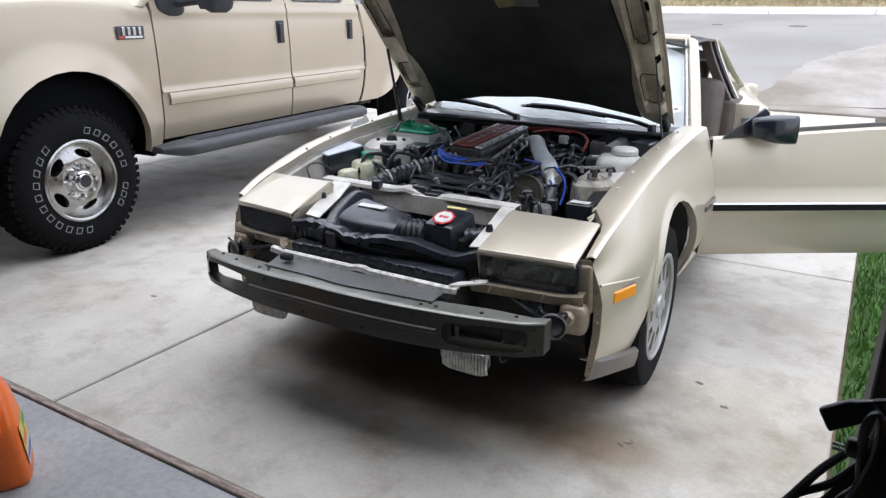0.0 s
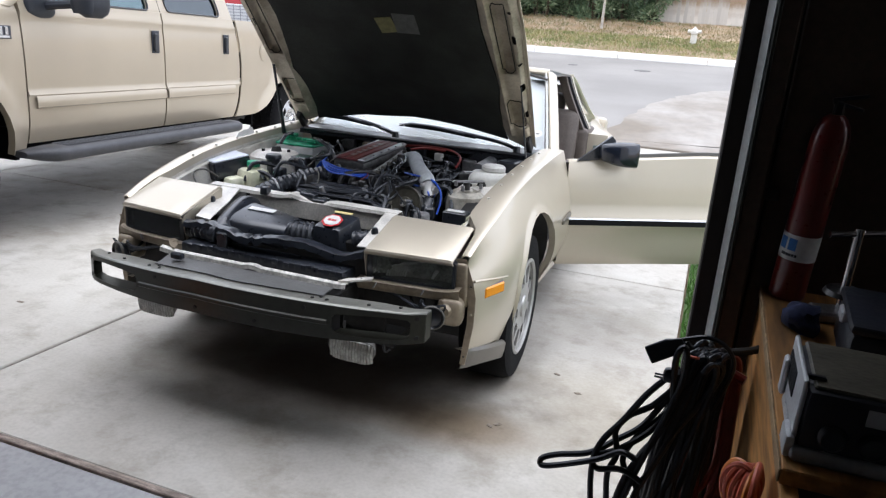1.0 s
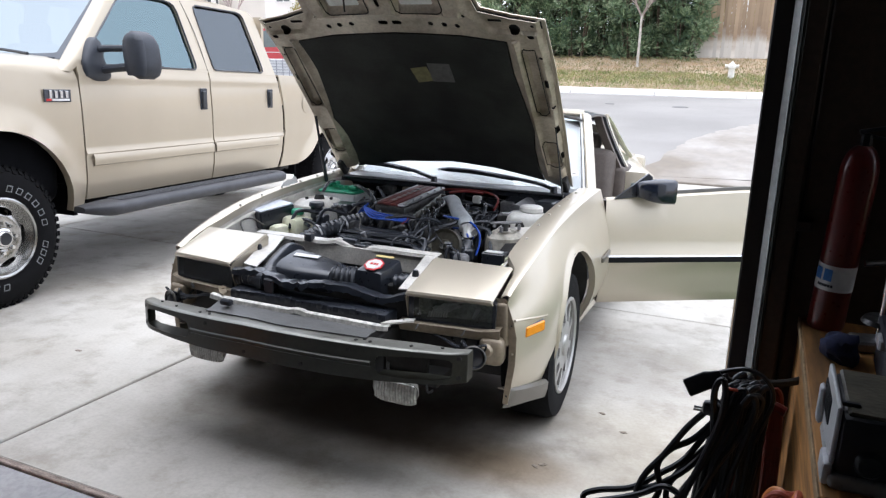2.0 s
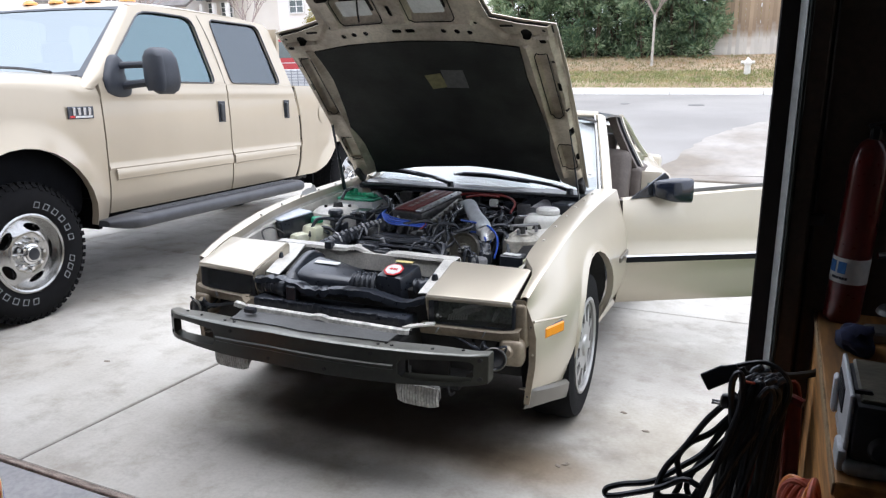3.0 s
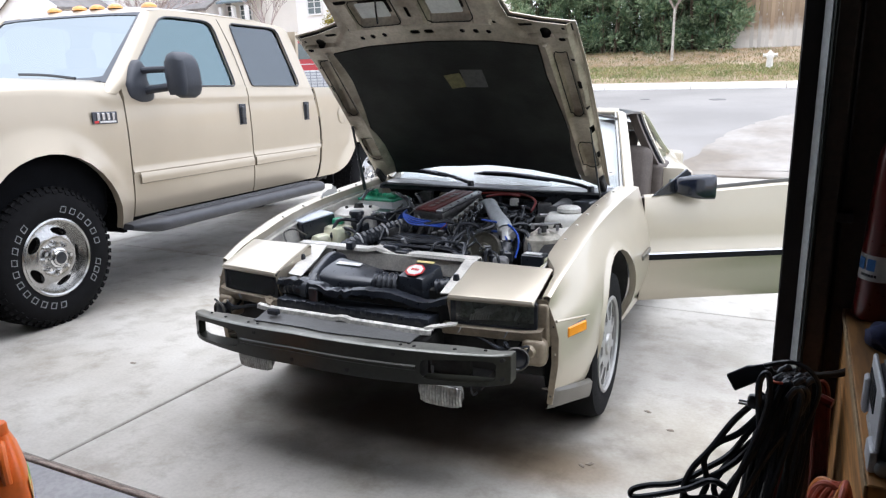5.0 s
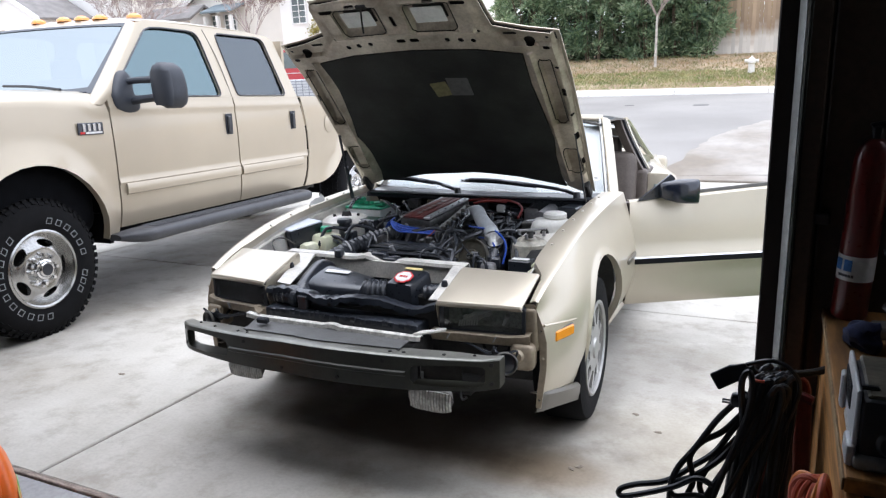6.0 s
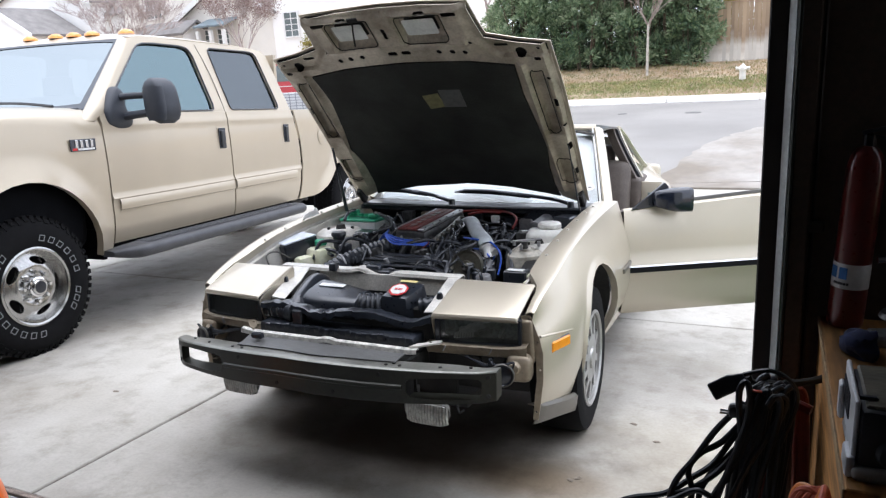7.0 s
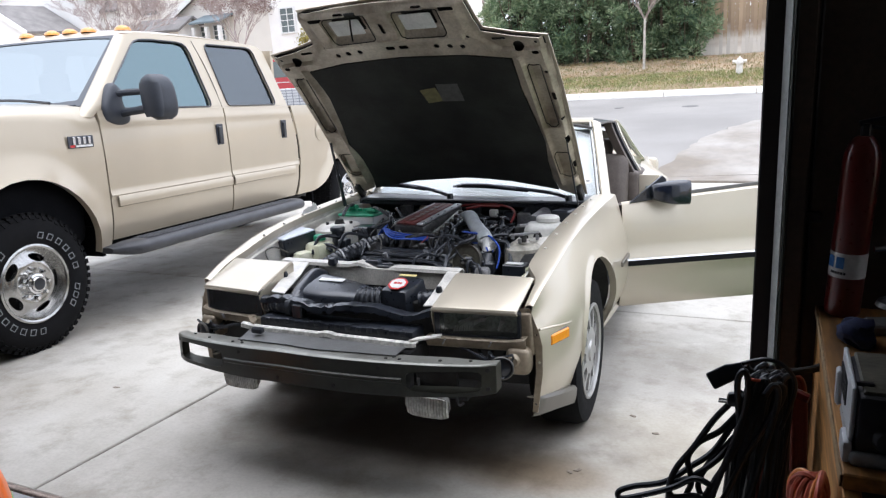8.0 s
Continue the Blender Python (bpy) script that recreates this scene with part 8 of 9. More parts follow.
def roof_slabs(parent, mt, x0, x1, y0, y1, ze, zr, along="y", over=0.45, t=0.16):
    for s in (0, 1):
        bm = nb()
        if along == "y":
            xm, xe = (x0 + x1) / 2, (x0 - over, x1 + over)[s]
            drop = (zr - ze) / ((x1 - x0) / 2) * over
            sec = lambda yy: [(xm, yy, zr + 0.02), (xe, yy, ze - drop + 0.02), (xe, yy, ze - drop + 0.02 + t), (xm, yy, zr + 0.02 + t)]
            loft(bm, [sec(y0 - over), sec(y1 + over)], closed=True, ends=True)
        else:
            ym, ye = (y0 + y1) / 2, (y0 - over, y1 + over)[s]
            drop = (zr - ze) / ((y1 - y0) / 2) * over
            sec = lambda xx: [(xx, ym, zr + 0.02), (xx, ye, ze - drop + 0.02), (xx, ye, ze - drop + 0.02 + t), (xx, ym, zr + 0.02 + t)]
            loft(bm, [sec(x0 - over), sec(x1 + over)], closed=True, ends=True)
        part("roof", bm, mt, parent, smooth=0)
    if along == "y":
        for s in (-1, 1):
            xm, xe = (x0 + x1) / 2, (x0 + x1) / 2 + s * ((x1 - x0) / 2 + over)
            drop = (zr - ze) / ((x1 - x0) / 2) * over
            bm = loft(nb(), [[(xm, y, zr + 0.22), (xm, y, zr - 0.16), (xm, y - 0.05, zr - 0.16), (xm, y - 0.05, zr + 0.22)] if q == 0 else [(xe, y, ze - drop + 0.22), (xe, y, ze - drop - 0.16), (xe, y - 0.05, ze - drop - 0.16), (xe, y - 0.05, ze - drop + 0.22)] for y in (y0 - over,) for q in (0, 1)], closed=True, ends=True)
            part("fascia", bm, FASCIA, parent, smooth=0)


def house_window(parent, x, y, z, w, h):
    g = part("window", sheet([(-w / 2 - 0.1, -h / 2 - 0.1), (w / 2 + 0.1, -h / 2 - 0.1), (w / 2 + 0.1, h / 2 + 0.1), (-w / 2 - 0.1, h / 2 + 0.1)], [[(-w / 2, -h / 2), (w / 2, -h / 2), (w / 2, h / 2), (-w / 2, h / 2)]], 0.06, plane_frame((x, y, z), (1, 0, 0), (0, 0, 1))), FASCIA, parent, smooth=0)
    part("pane", bx((x, y - 0.01, z), (w, 0.02, h)), PANE, g, smooth=0)
    bm = bx((x, y - 0.03, z), (0.06, 0.03, h))
    for k in (-1, 0, 1):
        box(bm, (x, y - 0.03, z + k * h / 4), (w, 0.03, 0.04))
    part("glazing_bar", bm, FASCIA, g, smooth=0)


# haze on this house is only in its pale wall colour
ha = thing("house", "white two-storey house with a grey gabled roof, pale in haze", "house", group="houses across the street")
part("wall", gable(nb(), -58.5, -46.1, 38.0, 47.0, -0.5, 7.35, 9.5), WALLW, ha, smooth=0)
roof_slabs(ha, ROOFG, -58.5, -46.1, 38.0, 47.0, 7.35, 9.5)
part("side_wing", gable(nb(), -51.0, -42.0, 39.5, 48.5, -0.5, 6.6, 10.1, "x"), WALLW, ha, smooth=0)
roof_slabs(ha, ROOFG, -51.0, -42.0, 39.5, 48.5, 6.6, 10.1, "x")
part("garage_wing", gable(nb(), -53.15, -46.45, 33.0, 37.0, -0.5, 4.98, 6.9), WALLW, ha, smooth=0)
roof_slabs(ha, ROOFG, -53.15, -46.45, 33.0, 37.0, 4.98, 6.9, over=0.3)
part("lean_to", gable(nb(), -38.6, -34.6, 35.0, 37.5, -0.5, 4.2, 4.9, "x"), WALLW, ha, smooth=0)
roof_slabs(ha, ROOFG, -38.6, -34.6, 35.0, 37.5, 4.2, 4.9, "x", over=0.3)
house_window(ha, -39.7, 37.9, 6.2, 1.4, 1.2)
house_window(ha, -52.0, 36.96, 4.6, 1.2, 1.3)
hb = thing("house", "cream house with a blue-grey roof and a gabled porch", "house", group="houses across the street")
part("wall", gable(nb(), -42.85, -35.06, 38.0, 43.2, -0.5, 6.84, 8.64), mat("cream_stucco", (0.78, 0.745, 0.68), 0.9, var=0.03, scale=1), hb, smooth=0)
roof_slabs(hb, ROOFB, -42.85, -35.06, 38.0, 43.2, 6.84, 8.64, over=0.3)
part("porch_gable", gable(nb(), -36.6, -28.8, 37.2, 41.0, -0.5, 5.2, 7.3), bpy.data.materials["cream_stucco"], hb, smooth=0)
roof_slabs(hb, ROOFG, -36.6, -28.8, 37.2, 41.0, 5.2, 7.3)
bm = nb()
loft(bm, [[(x, 35.6, 4.45), (x, 37.2, 4.95), (x, 37.2, 5.07), (x, 35.6, 4.57)] for x in (-34.2, -31.6)], closed=True, ends=True)
part("porch_roof", bm, ROOFB, hb, smooth=0)
for x in (-34.0, -32.9, -31.8):
    part("porch_post", bx((x, 35.8, 1.85), (0.22, 0.22, 4.8)), FASCIA, hb, smooth=0)
house_window(hb, -34.6, 37.16, 3.7, 0.9, 1.3)
house_window(hb, -33.0, 37.16, 3.7, 0.9, 1.3)
hc = thing("house", "tall plain white stucco house with one paned window", "house", group="houses across the street")
part("wall", bx((-22.5, 42.0, 3.4), (12.4, 9.9, 8.0)), WALLW, hc, smooth=0)
part("roof", bx((-22.5, 42.0, 7.5), (13.4, 10.9, 0.25)), FASCIA, hc, smooth=0)
house_window(hc, -27.2, 37.02, 4.2, 1.0, 1.45)
hd = thing("house", "low brown roof edge behind the fence", "house", group="houses across the street")
part("wall", bx((3.2, 38.0, 2.0), (4.0, 3.0, 2.9)), mat("brown_siding", (0.12, 0.085, 0.07), 0.9, var=0.15, scale=3), hd, smooth=0)
# the roof's haze is put into its blue-grey colour
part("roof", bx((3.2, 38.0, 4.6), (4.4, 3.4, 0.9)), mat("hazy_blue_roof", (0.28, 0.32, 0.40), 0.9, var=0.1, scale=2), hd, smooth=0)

# red car parked on the far side
rc = thing("parked_car", "tall red vehicle with a pale latticed panel at the far kerb", "car", pose(-16.9, 22.6, Z_ST + 0.14))
CARRED = mat("red_paint", (0.42, 0.03, 0.04), 0.3, 0.1, var=0.03, scale=3, bump=0, coat=0.6)
prof = [(-2.0, 0.45), (2.1, 0.45), (2.15, 1.0), (2.1, 1.55), (1.75, 1.62), (1.35, 2.26), (-1.1, 2.30), (-1.6, 1.62), (-2.05, 1.5)]
bm = sheet(prof, (), 1.7, plane_frame((0, 0.85, 0), (1, 0, 0), (0, 0, 1)))
part("body", bm, CARRED, rc, smooth=20)
bm = sheet([(1.66, 1.56), (1.28, 2.16), (0.4, 2.20), (0.4, 1.56)], (), 1.72, plane_frame((0, 0.86, 0), (1, 0, 0), (0, 0, 1)))
part("side_glass", bm, PANE, rc, smooth=0)
bm = sheet([(0.3, 1.56), (0.3, 2.20), (-1.05, 2.20), (-1.5, 1.56)], (), 1.72, plane_frame((0, 0.86, 0), (1, 0, 0), (0, 0, 1)))
part("front_side_glass", bm, PANE, rc, smooth=0)
PALECLAD = mat("pale_cladding", (0.62, 0.62, 0.62), 0.5, var=0.05, scale=5)
clad = part("side_panel", bx((0.05, 0, 0.74), (4.3, 1.76, 0.74), 0.03), PALECLAD, rc, "pale latticed side panel")
for k in range(14):
    part("lattice_bar", bx((-2.0 + 0.31 * k, -0.886, 0.74), (0.03, 0.012, 0.70)), mat("lattice_grey", (0.25, 0.26, 0.28), 0.6, var=0.08, scale=9) if k == 0 else bpy.data.materials["lattice_grey"], clad, smooth=0)
for k in range(6):
    part("lattice_bar", bx((0.05, -0.900, 0.45 + 0.115 * k), (4.2, 0.012, 0.022)), bpy.data.materials["lattice_grey"], clad, smooth=0)
part("belt_strip", bx((0.05, 0, 1.36), (4.26, 1.73, 0.03), 0.005), PALECLAD, rc)
for xx in (-1.3, 1.35):
    for yy in (0.80, -0.80):
        w = part("wheel", lathe(nb(), [(0.0, -0.1), (0.30, -0.1), (0.33, -0.07), (0.33, 0.07), (0.30, 0.1), (0.0, 0.1)], plane_frame((xx, yy, 0.33), (1, 0, 0), (0, 0, 1)), 24), RUBBER, rc)
        part("rim", lathe(nb(), [(0.0, -0.11), (0.2, -0.11), (0.2, 0.11), (0.0, 0.11)], plane_frame((xx, yy, 0.33), (1, 0, 0), (0, 0, 1)), 20), ALLOY, w)

# pale damp patch on the street and a manhole
rnd = random.Random(4)
edge = [(-0.30, 9.0), (-0.15, 10.4), (0.0, 12.0), (0.15, 13.3), (0.45, 14.2), (0.8, 15.2), (1.3, 16.3), (2.4, 17.2), (4.5, 18.0), (9, 18.2), (9, 9.0)]
pts = []
for (xa, ya), (xb, yb) in zip(edge, edge[1:]):
    for k in range(6):
        f = k / 6
        pts.append((xa + (xb - xa) * f + rnd.uniform(-0.06, 0.06), ya + (yb - ya) * f + (rnd.uniform(-0.1, 0.1) if 9.2 < ya else 0)))
bm = sheet(pts, (), 0.004, Matrix())
for k in range(1, 10):
    bmesh.ops.bisect_plane(bm, geom=bm.verts[:] + bm.edges[:] + bm.faces[:], plane_co=(0, 9 + k, 0), plane_no=(0, 1, 0))
for v in bm.verts:
    v.co.z += ground_z(v.co.x, v.co.y) + 0.028
solo("road_patch", bm, PALE, "pale damp-stained patch of street surface", "road", kind="structure", smooth=60)
for x, y, r in ((-0.75, 20.0, 0.24), (-2.9, 20.2, 0.15)):
    solo("manhole_cover", lathe(nb(), [(0.0, 0.008), (r * 0.97, 0.008), (r, 0.0), (0.0, 0.0)], pose(x, y, ground_z(x, y) + 0.021), 28), mat("worn_iron", (0.17, 0.165, 0.16), 0.7, 0.3, var=0.1, scale=12) if r > 0.2 else bpy.data.materials["worn_iron"], "dark round iron manhole cover in the street", "manhole")


# ---- in the garage mouth: bench, extinguisher, cables, charger, jug ----
def up(x, y, z):
    return drive(x, y, z)


def cable(name, paths, r, material, label, parent=None, category="cable"):
    t = thing(name, label, category)
    for p in paths:
        bm = nb()
        tube(bm, [up(*q) for q in p], r, 8, 8)
        part("loop", bm, material, t)
    return t


EXTRED = mat("extinguisher_red", (0.13, 0.008, 0.007), 0.3, var=0.06, scale=10, coat=0.4, bump=0.0)
PLUGBLK = mat("black_vinyl", (0.016, 0.020, 0.028), 0.34, var=0.1, scale=30, bump=0.02)
ORCORD = mat("red_orange_vinyl", (0.68, 0.13, 0.065), 0.45, var=0.1, scale=20, bump=0.02)
DULLRED = mat("dull_red_vinyl", (0.26, 0.045, 0.028), 0.5, var=0.1, scale=20, bump=0.02)
PALEGREY = mat("pale_grey_case", (0.55, 0.57, 0.60), 0.4, 0.1, var=0.06, scale=14)
DKCASE = mat("dark_blue_case", (0.018, 0.022, 0.035), 0.5, var=0.15, scale=9)

# the bench: side board, top, back
BZ = up(0, -1.7, 0.918).z
bench = thing("workbench", "raw wooden bench against the garage wall", "bench")
part("top", bx((1.991, -1.633, BZ - 0.011), (0.85, 0.645, 0.022), 0.002), OSB, bench, "raw plywood top")
part("side_board", bx((1.578, -1.89, (BZ - 0.023 + GZ) / 2), (0.022, 1.16, BZ - 0.024 - GZ), 0.002), OSB, bench)
part("edge_strip", bx((1.5645, -1.633, BZ - 0.010), (0.003, 0.645, 0.018), 0.001), mat("grey_edge", (0.40, 0.27, 0.14), 0.8, var=0.2, scale=20), bench)
part("far_end", bx((1.991, -1.321, (BZ - 0.023 + GZ) / 2), (0.82, 0.02, BZ - 0.024 - GZ)), OSB, bench)

# fire extinguisher standing on the bench
ex = thing("fire_extinguisher", "red fire extinguisher with a white label on the bench", "extinguisher", pose(1.606, -1.375, BZ + 0.001, 0, 2.4, 0))
part("cylinder", lathe(nb(), [(0.0, 0.0), (0.029, 0.0), (0.0315, 0.006), (0.0315, 0.290), (0.030, 0.308), (0.026, 0.324), (0.019, 0.336), (0.012, 0.342), (0.0, 0.343)], Matrix(), 36), EXTRED, ex)
part("label", lathe(nb(), [(0.0319, 0.078), (0.0319, 0.126)], Matrix(), 36), WHITEP, ex, "white instruction label")
secs = [[(0.0319 * math.cos(a), 0.0319 * math.sin(a), z) for z in (0.126, 0.246)] for a in (radians(170 + 8 * k / 3) for k in range(4))]
part("label_border", loft(nb(), secs), WHITEP, ex)
for a in (206, 240):
    bm = box(nb(), (0, 0, 0), (0.0145, 0.022, 0.0008))
    bm.transform(Matrix.Rotation(radians(a), 4, "Z") @ plane_frame((0.0322, 0, 0.108), (0, 1, 0), (0, 0, 1)))
    part("picture_panel", bm, mat("label_blue", (0.05, 0.20, 0.55), 0.5, var=0.1, scale=30) if a == 206 else bpy.data.materials["label_blue"], ex)
bm = nb()
for k in range(6):
    q = Matrix.Rotation(radians(212 + 9 * k), 4, "Z") @ plane_frame((0.0322, 0, 0.088), (0, 1, 0), (0, 0, 1))
    box(bm, q.translation, (0.004, 0.0008, 0.005), 0, Matrix.Rotation(radians(212 + 9 * k + 90), 4, "Z") @ Matrix.Diagonal((1, 1, 1, 1)))
part("label_print", bm, PLUGBLK, ex)
bm = bx((0, 0, 0.352), (0.016, 0.016, 0.024), 0.003)
box(bm, (0.014, 0, 0.372), (0.055, 0.010, 0.006), 0.002, Matrix.Rotation(radians(-14), 4, "Y"))
box(bm, (0.014, 0, 0.358), (0.050, 0.010, 0.006), 0.002, Matrix.Rotation(radians(10), 4, "Y"))
part("valve_handle", bm, PLUGBLK, ex)
bm = nb()
tube(bm, [(0.0, 0.008, 0.352), (0.012, 0.036, 0.34), (0.012, 0.040, 0.20), (0.010, 0.036, 0.08)], 0.0045, 8)
part("hose", bm, PLUGBLK, ex)

# louvred grey charger near the bench edge
ch = thing("battery_charger", "grey metal battery charger with louvres, on the bench", "charger", pose(1.657, -1.862, BZ) @ Matrix.Diagonal((0.95, 0.62, 1.0, 1)))
part("case", bx((0, 0, 0.054), (0.165, 0.218, 0.084), 0.010, seg=2), DKCASE, ch)
part("top_cover", bx((0.004, 0.004, 0.097), (0.160, 0.205, 0.006), 0.003), mat("dusty_cover", (0.15, 0.14, 0.105), 0.4, var=0.2, scale=12), ch, "dusty dark top cover")
part("base", bx((0, -0.004, 0.010), (0.176, 0.232, 0.020), 0.008, seg=3), mat("grey_plastic_base", (0.42, 0.44, 0.46), 0.3, var=0.12, scale=12), ch, "grey plastic base")
fr = part("side_panel", bx((-0.086, 0.004, 0.066), (0.006, 0.212, 0.078), 0.002), PALEGREY, ch, "pale grey louvred panel")
for k in range(11):
    part("louvre", bx((-0.0895, 0.092 - 0.0105 * k, 0.070), (0.003, 0.0045, 0.036), 0.001), DKCASE, fr)
part("carry_notch", bx((-0.074, -0.066, 0.1015), (0.026, 0.012, 0.005), 0.002), PLUGBLK, ch)
part("clip", bx((-0.093, 0.090, 0.050), (0.008, 0.034, 0.052), 0.003), PALEGREY, ch)
part("side_foot", bx((-0.090, -0.076, 0.016), (0.012, 0.070, 0.030), 0.005, seg=2), PALEGREY, ch)
for x in (-0.045, 0.0, 0.045):
    part("knob", lathe(nb(), [(0.0, 0.012), (0.013, 0.012), (0.016, 0.008), (0.018, 0.0)], plane_frame((x, -0.109, 0.040), (1, 0, 0), (0, 0, 1)), 20), PLUGBLK, ch)
part("front_dial", bx((0.02, -0.1095, 0.076), (0.07, 0.002, 0.022), 0.001), PALEGREY, ch)
# dark tool case, rag and clamp behind it
tcse = thing("tool_case", "dark blue plastic tool case on the bench", "case", pose(1.805, -1.600, BZ, 0, 0, -3) @ Matrix.Diagonal((1, 1, 0.58, 1)))
part("shell", bx((0, 0, 0.06), (0.28, 0.17, 0.12), 0.015, seg=2), DKCASE, tcse)
part("lid", bx((0, 0, 0.135), (0.285, 0.175, 0.028), 0.010, seg=2), DKCASE, tcse)
part("catch", bx((-0.142, 0.0, 0.118), (0.012, 0.04, 0.03), 0.003), PALEGREY, tcse)
rg = thing("blue_rag", "crumpled dark blue rag on the bench", "rag", pose(1.622, -1.525, BZ) @ Matrix.Diagonal((0.62, 0.7, 0.6, 1)))
bm = bmesh.new()
bmesh.ops.create_icosphere(bm, subdivisions=3, radius=0.05)
for v in bm.verts:
    v.co *= 1 + 0.5 * noise.noise(v.co * 30)
    v.co.z = max(0.0, v.co.z * 0.9 + 0.035)
part("cloth", bm, mat("navy_cloth", (0.02, 0.03, 0.09), 0.9, var=0.2, scale=20), rg)
cp = thing("clamp", "small chrome clamp with a sliding bar", "clamp", pose(1.684, -1.452, BZ, 0, 0, 12))
bm = bx((0, 0, 0.01), (0.09, 0.05, 0.02), 0.004)
part("base", bm, CASTAL, cp)
bm = nb()
cyl(bm, (0, 0, 0.02), (0, 0, 0.17), 0.008, n=12)
part("screw", bm, CHROME, cp)
part("sliding_bar", cyl(nb(), (-0.045, 0, 0.155), (0.045, 0, 0.165), 0.006, n=10), CHROME, cp)
part("jaw", lathe(nb(), [(0.0, 0.06), (0.03, 0.058), (0.034, 0.05), (0.0, 0.05)], Matrix(), 20), GREASY, cp)

# coiled black extension leads hanging from a hook at the jamb
hook = thing("wall_hook", "dark steel hook on the garage wall", "hook")
bm = nb()
tube(bm, [up(1.60, -1.46, 0.86), up(1.57, -1.56, 0.862), up(1.51, -1.60, 0.858), up(1.455, -1.62, 0.860), up(1.442, -1.625, 0.874)], 0.007, 8)
part("rod", bm, SOOT_SHADE, hook)
rnd = random.Random(17)


def closed_tube(p, r):
    """A tube through the points that closes on itself."""
    q = spline([p[-1], *p, p[0], p[1]], 8)[8:-8]
    return tube(nb(), q, r, 8, smooth=False)


lead = thing("extension_lead", "coiled black extension lead hanging from a hook", "cable", group="hanging leads")
LEADR = 0.0058


def slung(pts, y):
    """A length of lead through (x, height) pairs, swaying a little in depth."""
    n_ = len(pts) - 1
    return [up(x, y + 0.022 * math.sin(2.4 * k / n_ + 40 * y), z) for k, (x, z) in enumerate(pts)]


# the dense hank below the hook
for k in range(15):
    x0 = 1.462 + 0.0036 * k + rnd.uniform(-0.004, 0.004)
    y0 = -1.585 - 0.075 * rnd.random()
    drop, wid, ln_ = rnd.uniform(0.34, 0.52), rnd.uniform(0.018, 0.045), -rnd.uniform(0.01, 0.055)
    p = [(x0, y0, 0.862 + rnd.uniform(-0.008, 0.006)), (x0 - 0.016, y0 - 0.02, 0.828), (x0 - wid * 0.7 + ln_ * 0.5, y0 - 0.03, 0.86 - 0.5 * drop), (x0 - wid * 0.3 + ln_, y0 - 0.01, 0.87 - drop), (x0 + wid * 0.4 + ln_, y0 + 0.02, 0.87 - 0.95 * drop), (x0 + wid * 0.5 + ln_ * 0.4, y0 + 0.03, 0.86 - 0.5 * drop), (x0 + 0.012, y0 + 0.02, 0.835)]
    part("loop", closed_tube([up(*q) for q in p], LEADR), PLUGBLK, lead)
# slack lengths that fan out over the driveway side, and one doubled turn far out
for y, pts in (
        (-1.700, [(1.452, 0.70), (1.437, 0.795), (1.432, 0.860), (1.442, 0.882), (1.449, 0.862), (1.447, 0.815), (1.431, 0.750), (1.410, 0.683), (1.391, 0.614), (1.375, 0.54)]),
        (-1.672, [(1.440, 0.835), (1.426, 0.817), (1.394, 0.776), (1.361, 0.719), (1.334, 0.679), (1.322, 0.646), (1.321, 0.604), (1.330, 0.53)]),
        (-1.660, [(1.468, 0.83), (1.443, 0.803), (1.407, 0.757), (1.370, 0.730), (1.352, 0.697), (1.360, 0.653), (1.349, 0.610), (1.356, 0.54)]),
        (-1.684, [(1.455, 0.815), (1.432, 0.780), (1.396, 0.715), (1.358, 0.678), (1.310, 0.638), (1.254, 0.620), (1.226, 0.606), (1.231, 0.595), (1.273, 0.613), (1.328, 0.642), (1.367, 0.670), (1.395, 0.664)]),
        (-1.696, [(1.462, 0.800), (1.440, 0.760), (1.405, 0.705), (1.362, 0.664), (1.322, 0.640), (1.330, 0.622), (1.372, 0.636), (1.410, 0.626)]),
        (-1.690, [(1.462, 0.845), (1.470, 0.862), (1.480, 0.864), (1.476, 0.833), (1.455, 0.802), (1.437, 0.747), (1.410, 0.688), (1.382, 0.627), (1.366, 0.55)]),
        (-1.704, [(1.484, 0.845), (1.496, 0.864), (1.507, 0.856), (1.498, 0.823), (1.473, 0.772), (1.450, 0.725), (1.428, 0.666), (1.404, 0.601), (1.392, 0.53)]),
        (-1.712, [(1.478, 0.850), (1.489, 0.866), (1.498, 0.852), (1.492, 0.800), (1.478, 0.735), (1.462, 0.660), (1.440, 0.590), (1.430, 0.52)]),
        (-1.668, [(1.450, 0.770), (1.418, 0.728), (1.388, 0.690), (1.372, 0.650), (1.384, 0.612), (1.372, 0.56)]),
        (-1.676, [(1.430, 0.700), (1.402, 0.660), (1.392, 0.625), (1.406, 0.590), (1.398, 0.54)])):
    bm = nb()
    tube(bm, slung(pts, y), LEADR, 8, 8)
    part("loop", bm, PLUGBLK, lead)
# the lead's end, arching over the hank to its socket
bm = nb()
tube(bm, [up(x, -1.655, z) for x, z in ((1.432, 0.884), (1.459, 0.895), (1.479, 0.899), (1.503, 0.892), (1.521, 0.872), (1.525, 0.847), (1.518, 0.815), (1.505, 0.77))], 0.0040, 8, 8)
part("loop", bm, PLUGBLK, lead)
part("wrap", tube(nb(), [up(*q) for q in ((1.445, -1.66, 0.863), (1.458, -1.675, 0.866), (1.470, -1.67, 0.864))], 0.0026, 8), ORCORD, lead, "orange tie round the hank")
pm = plane_frame(up(1.413, -1.660, 0.866), up(1.439, -1.66, 0.883) - up(1.387, -1.66, 0.848), (0, 0.35, 1))
secs = []
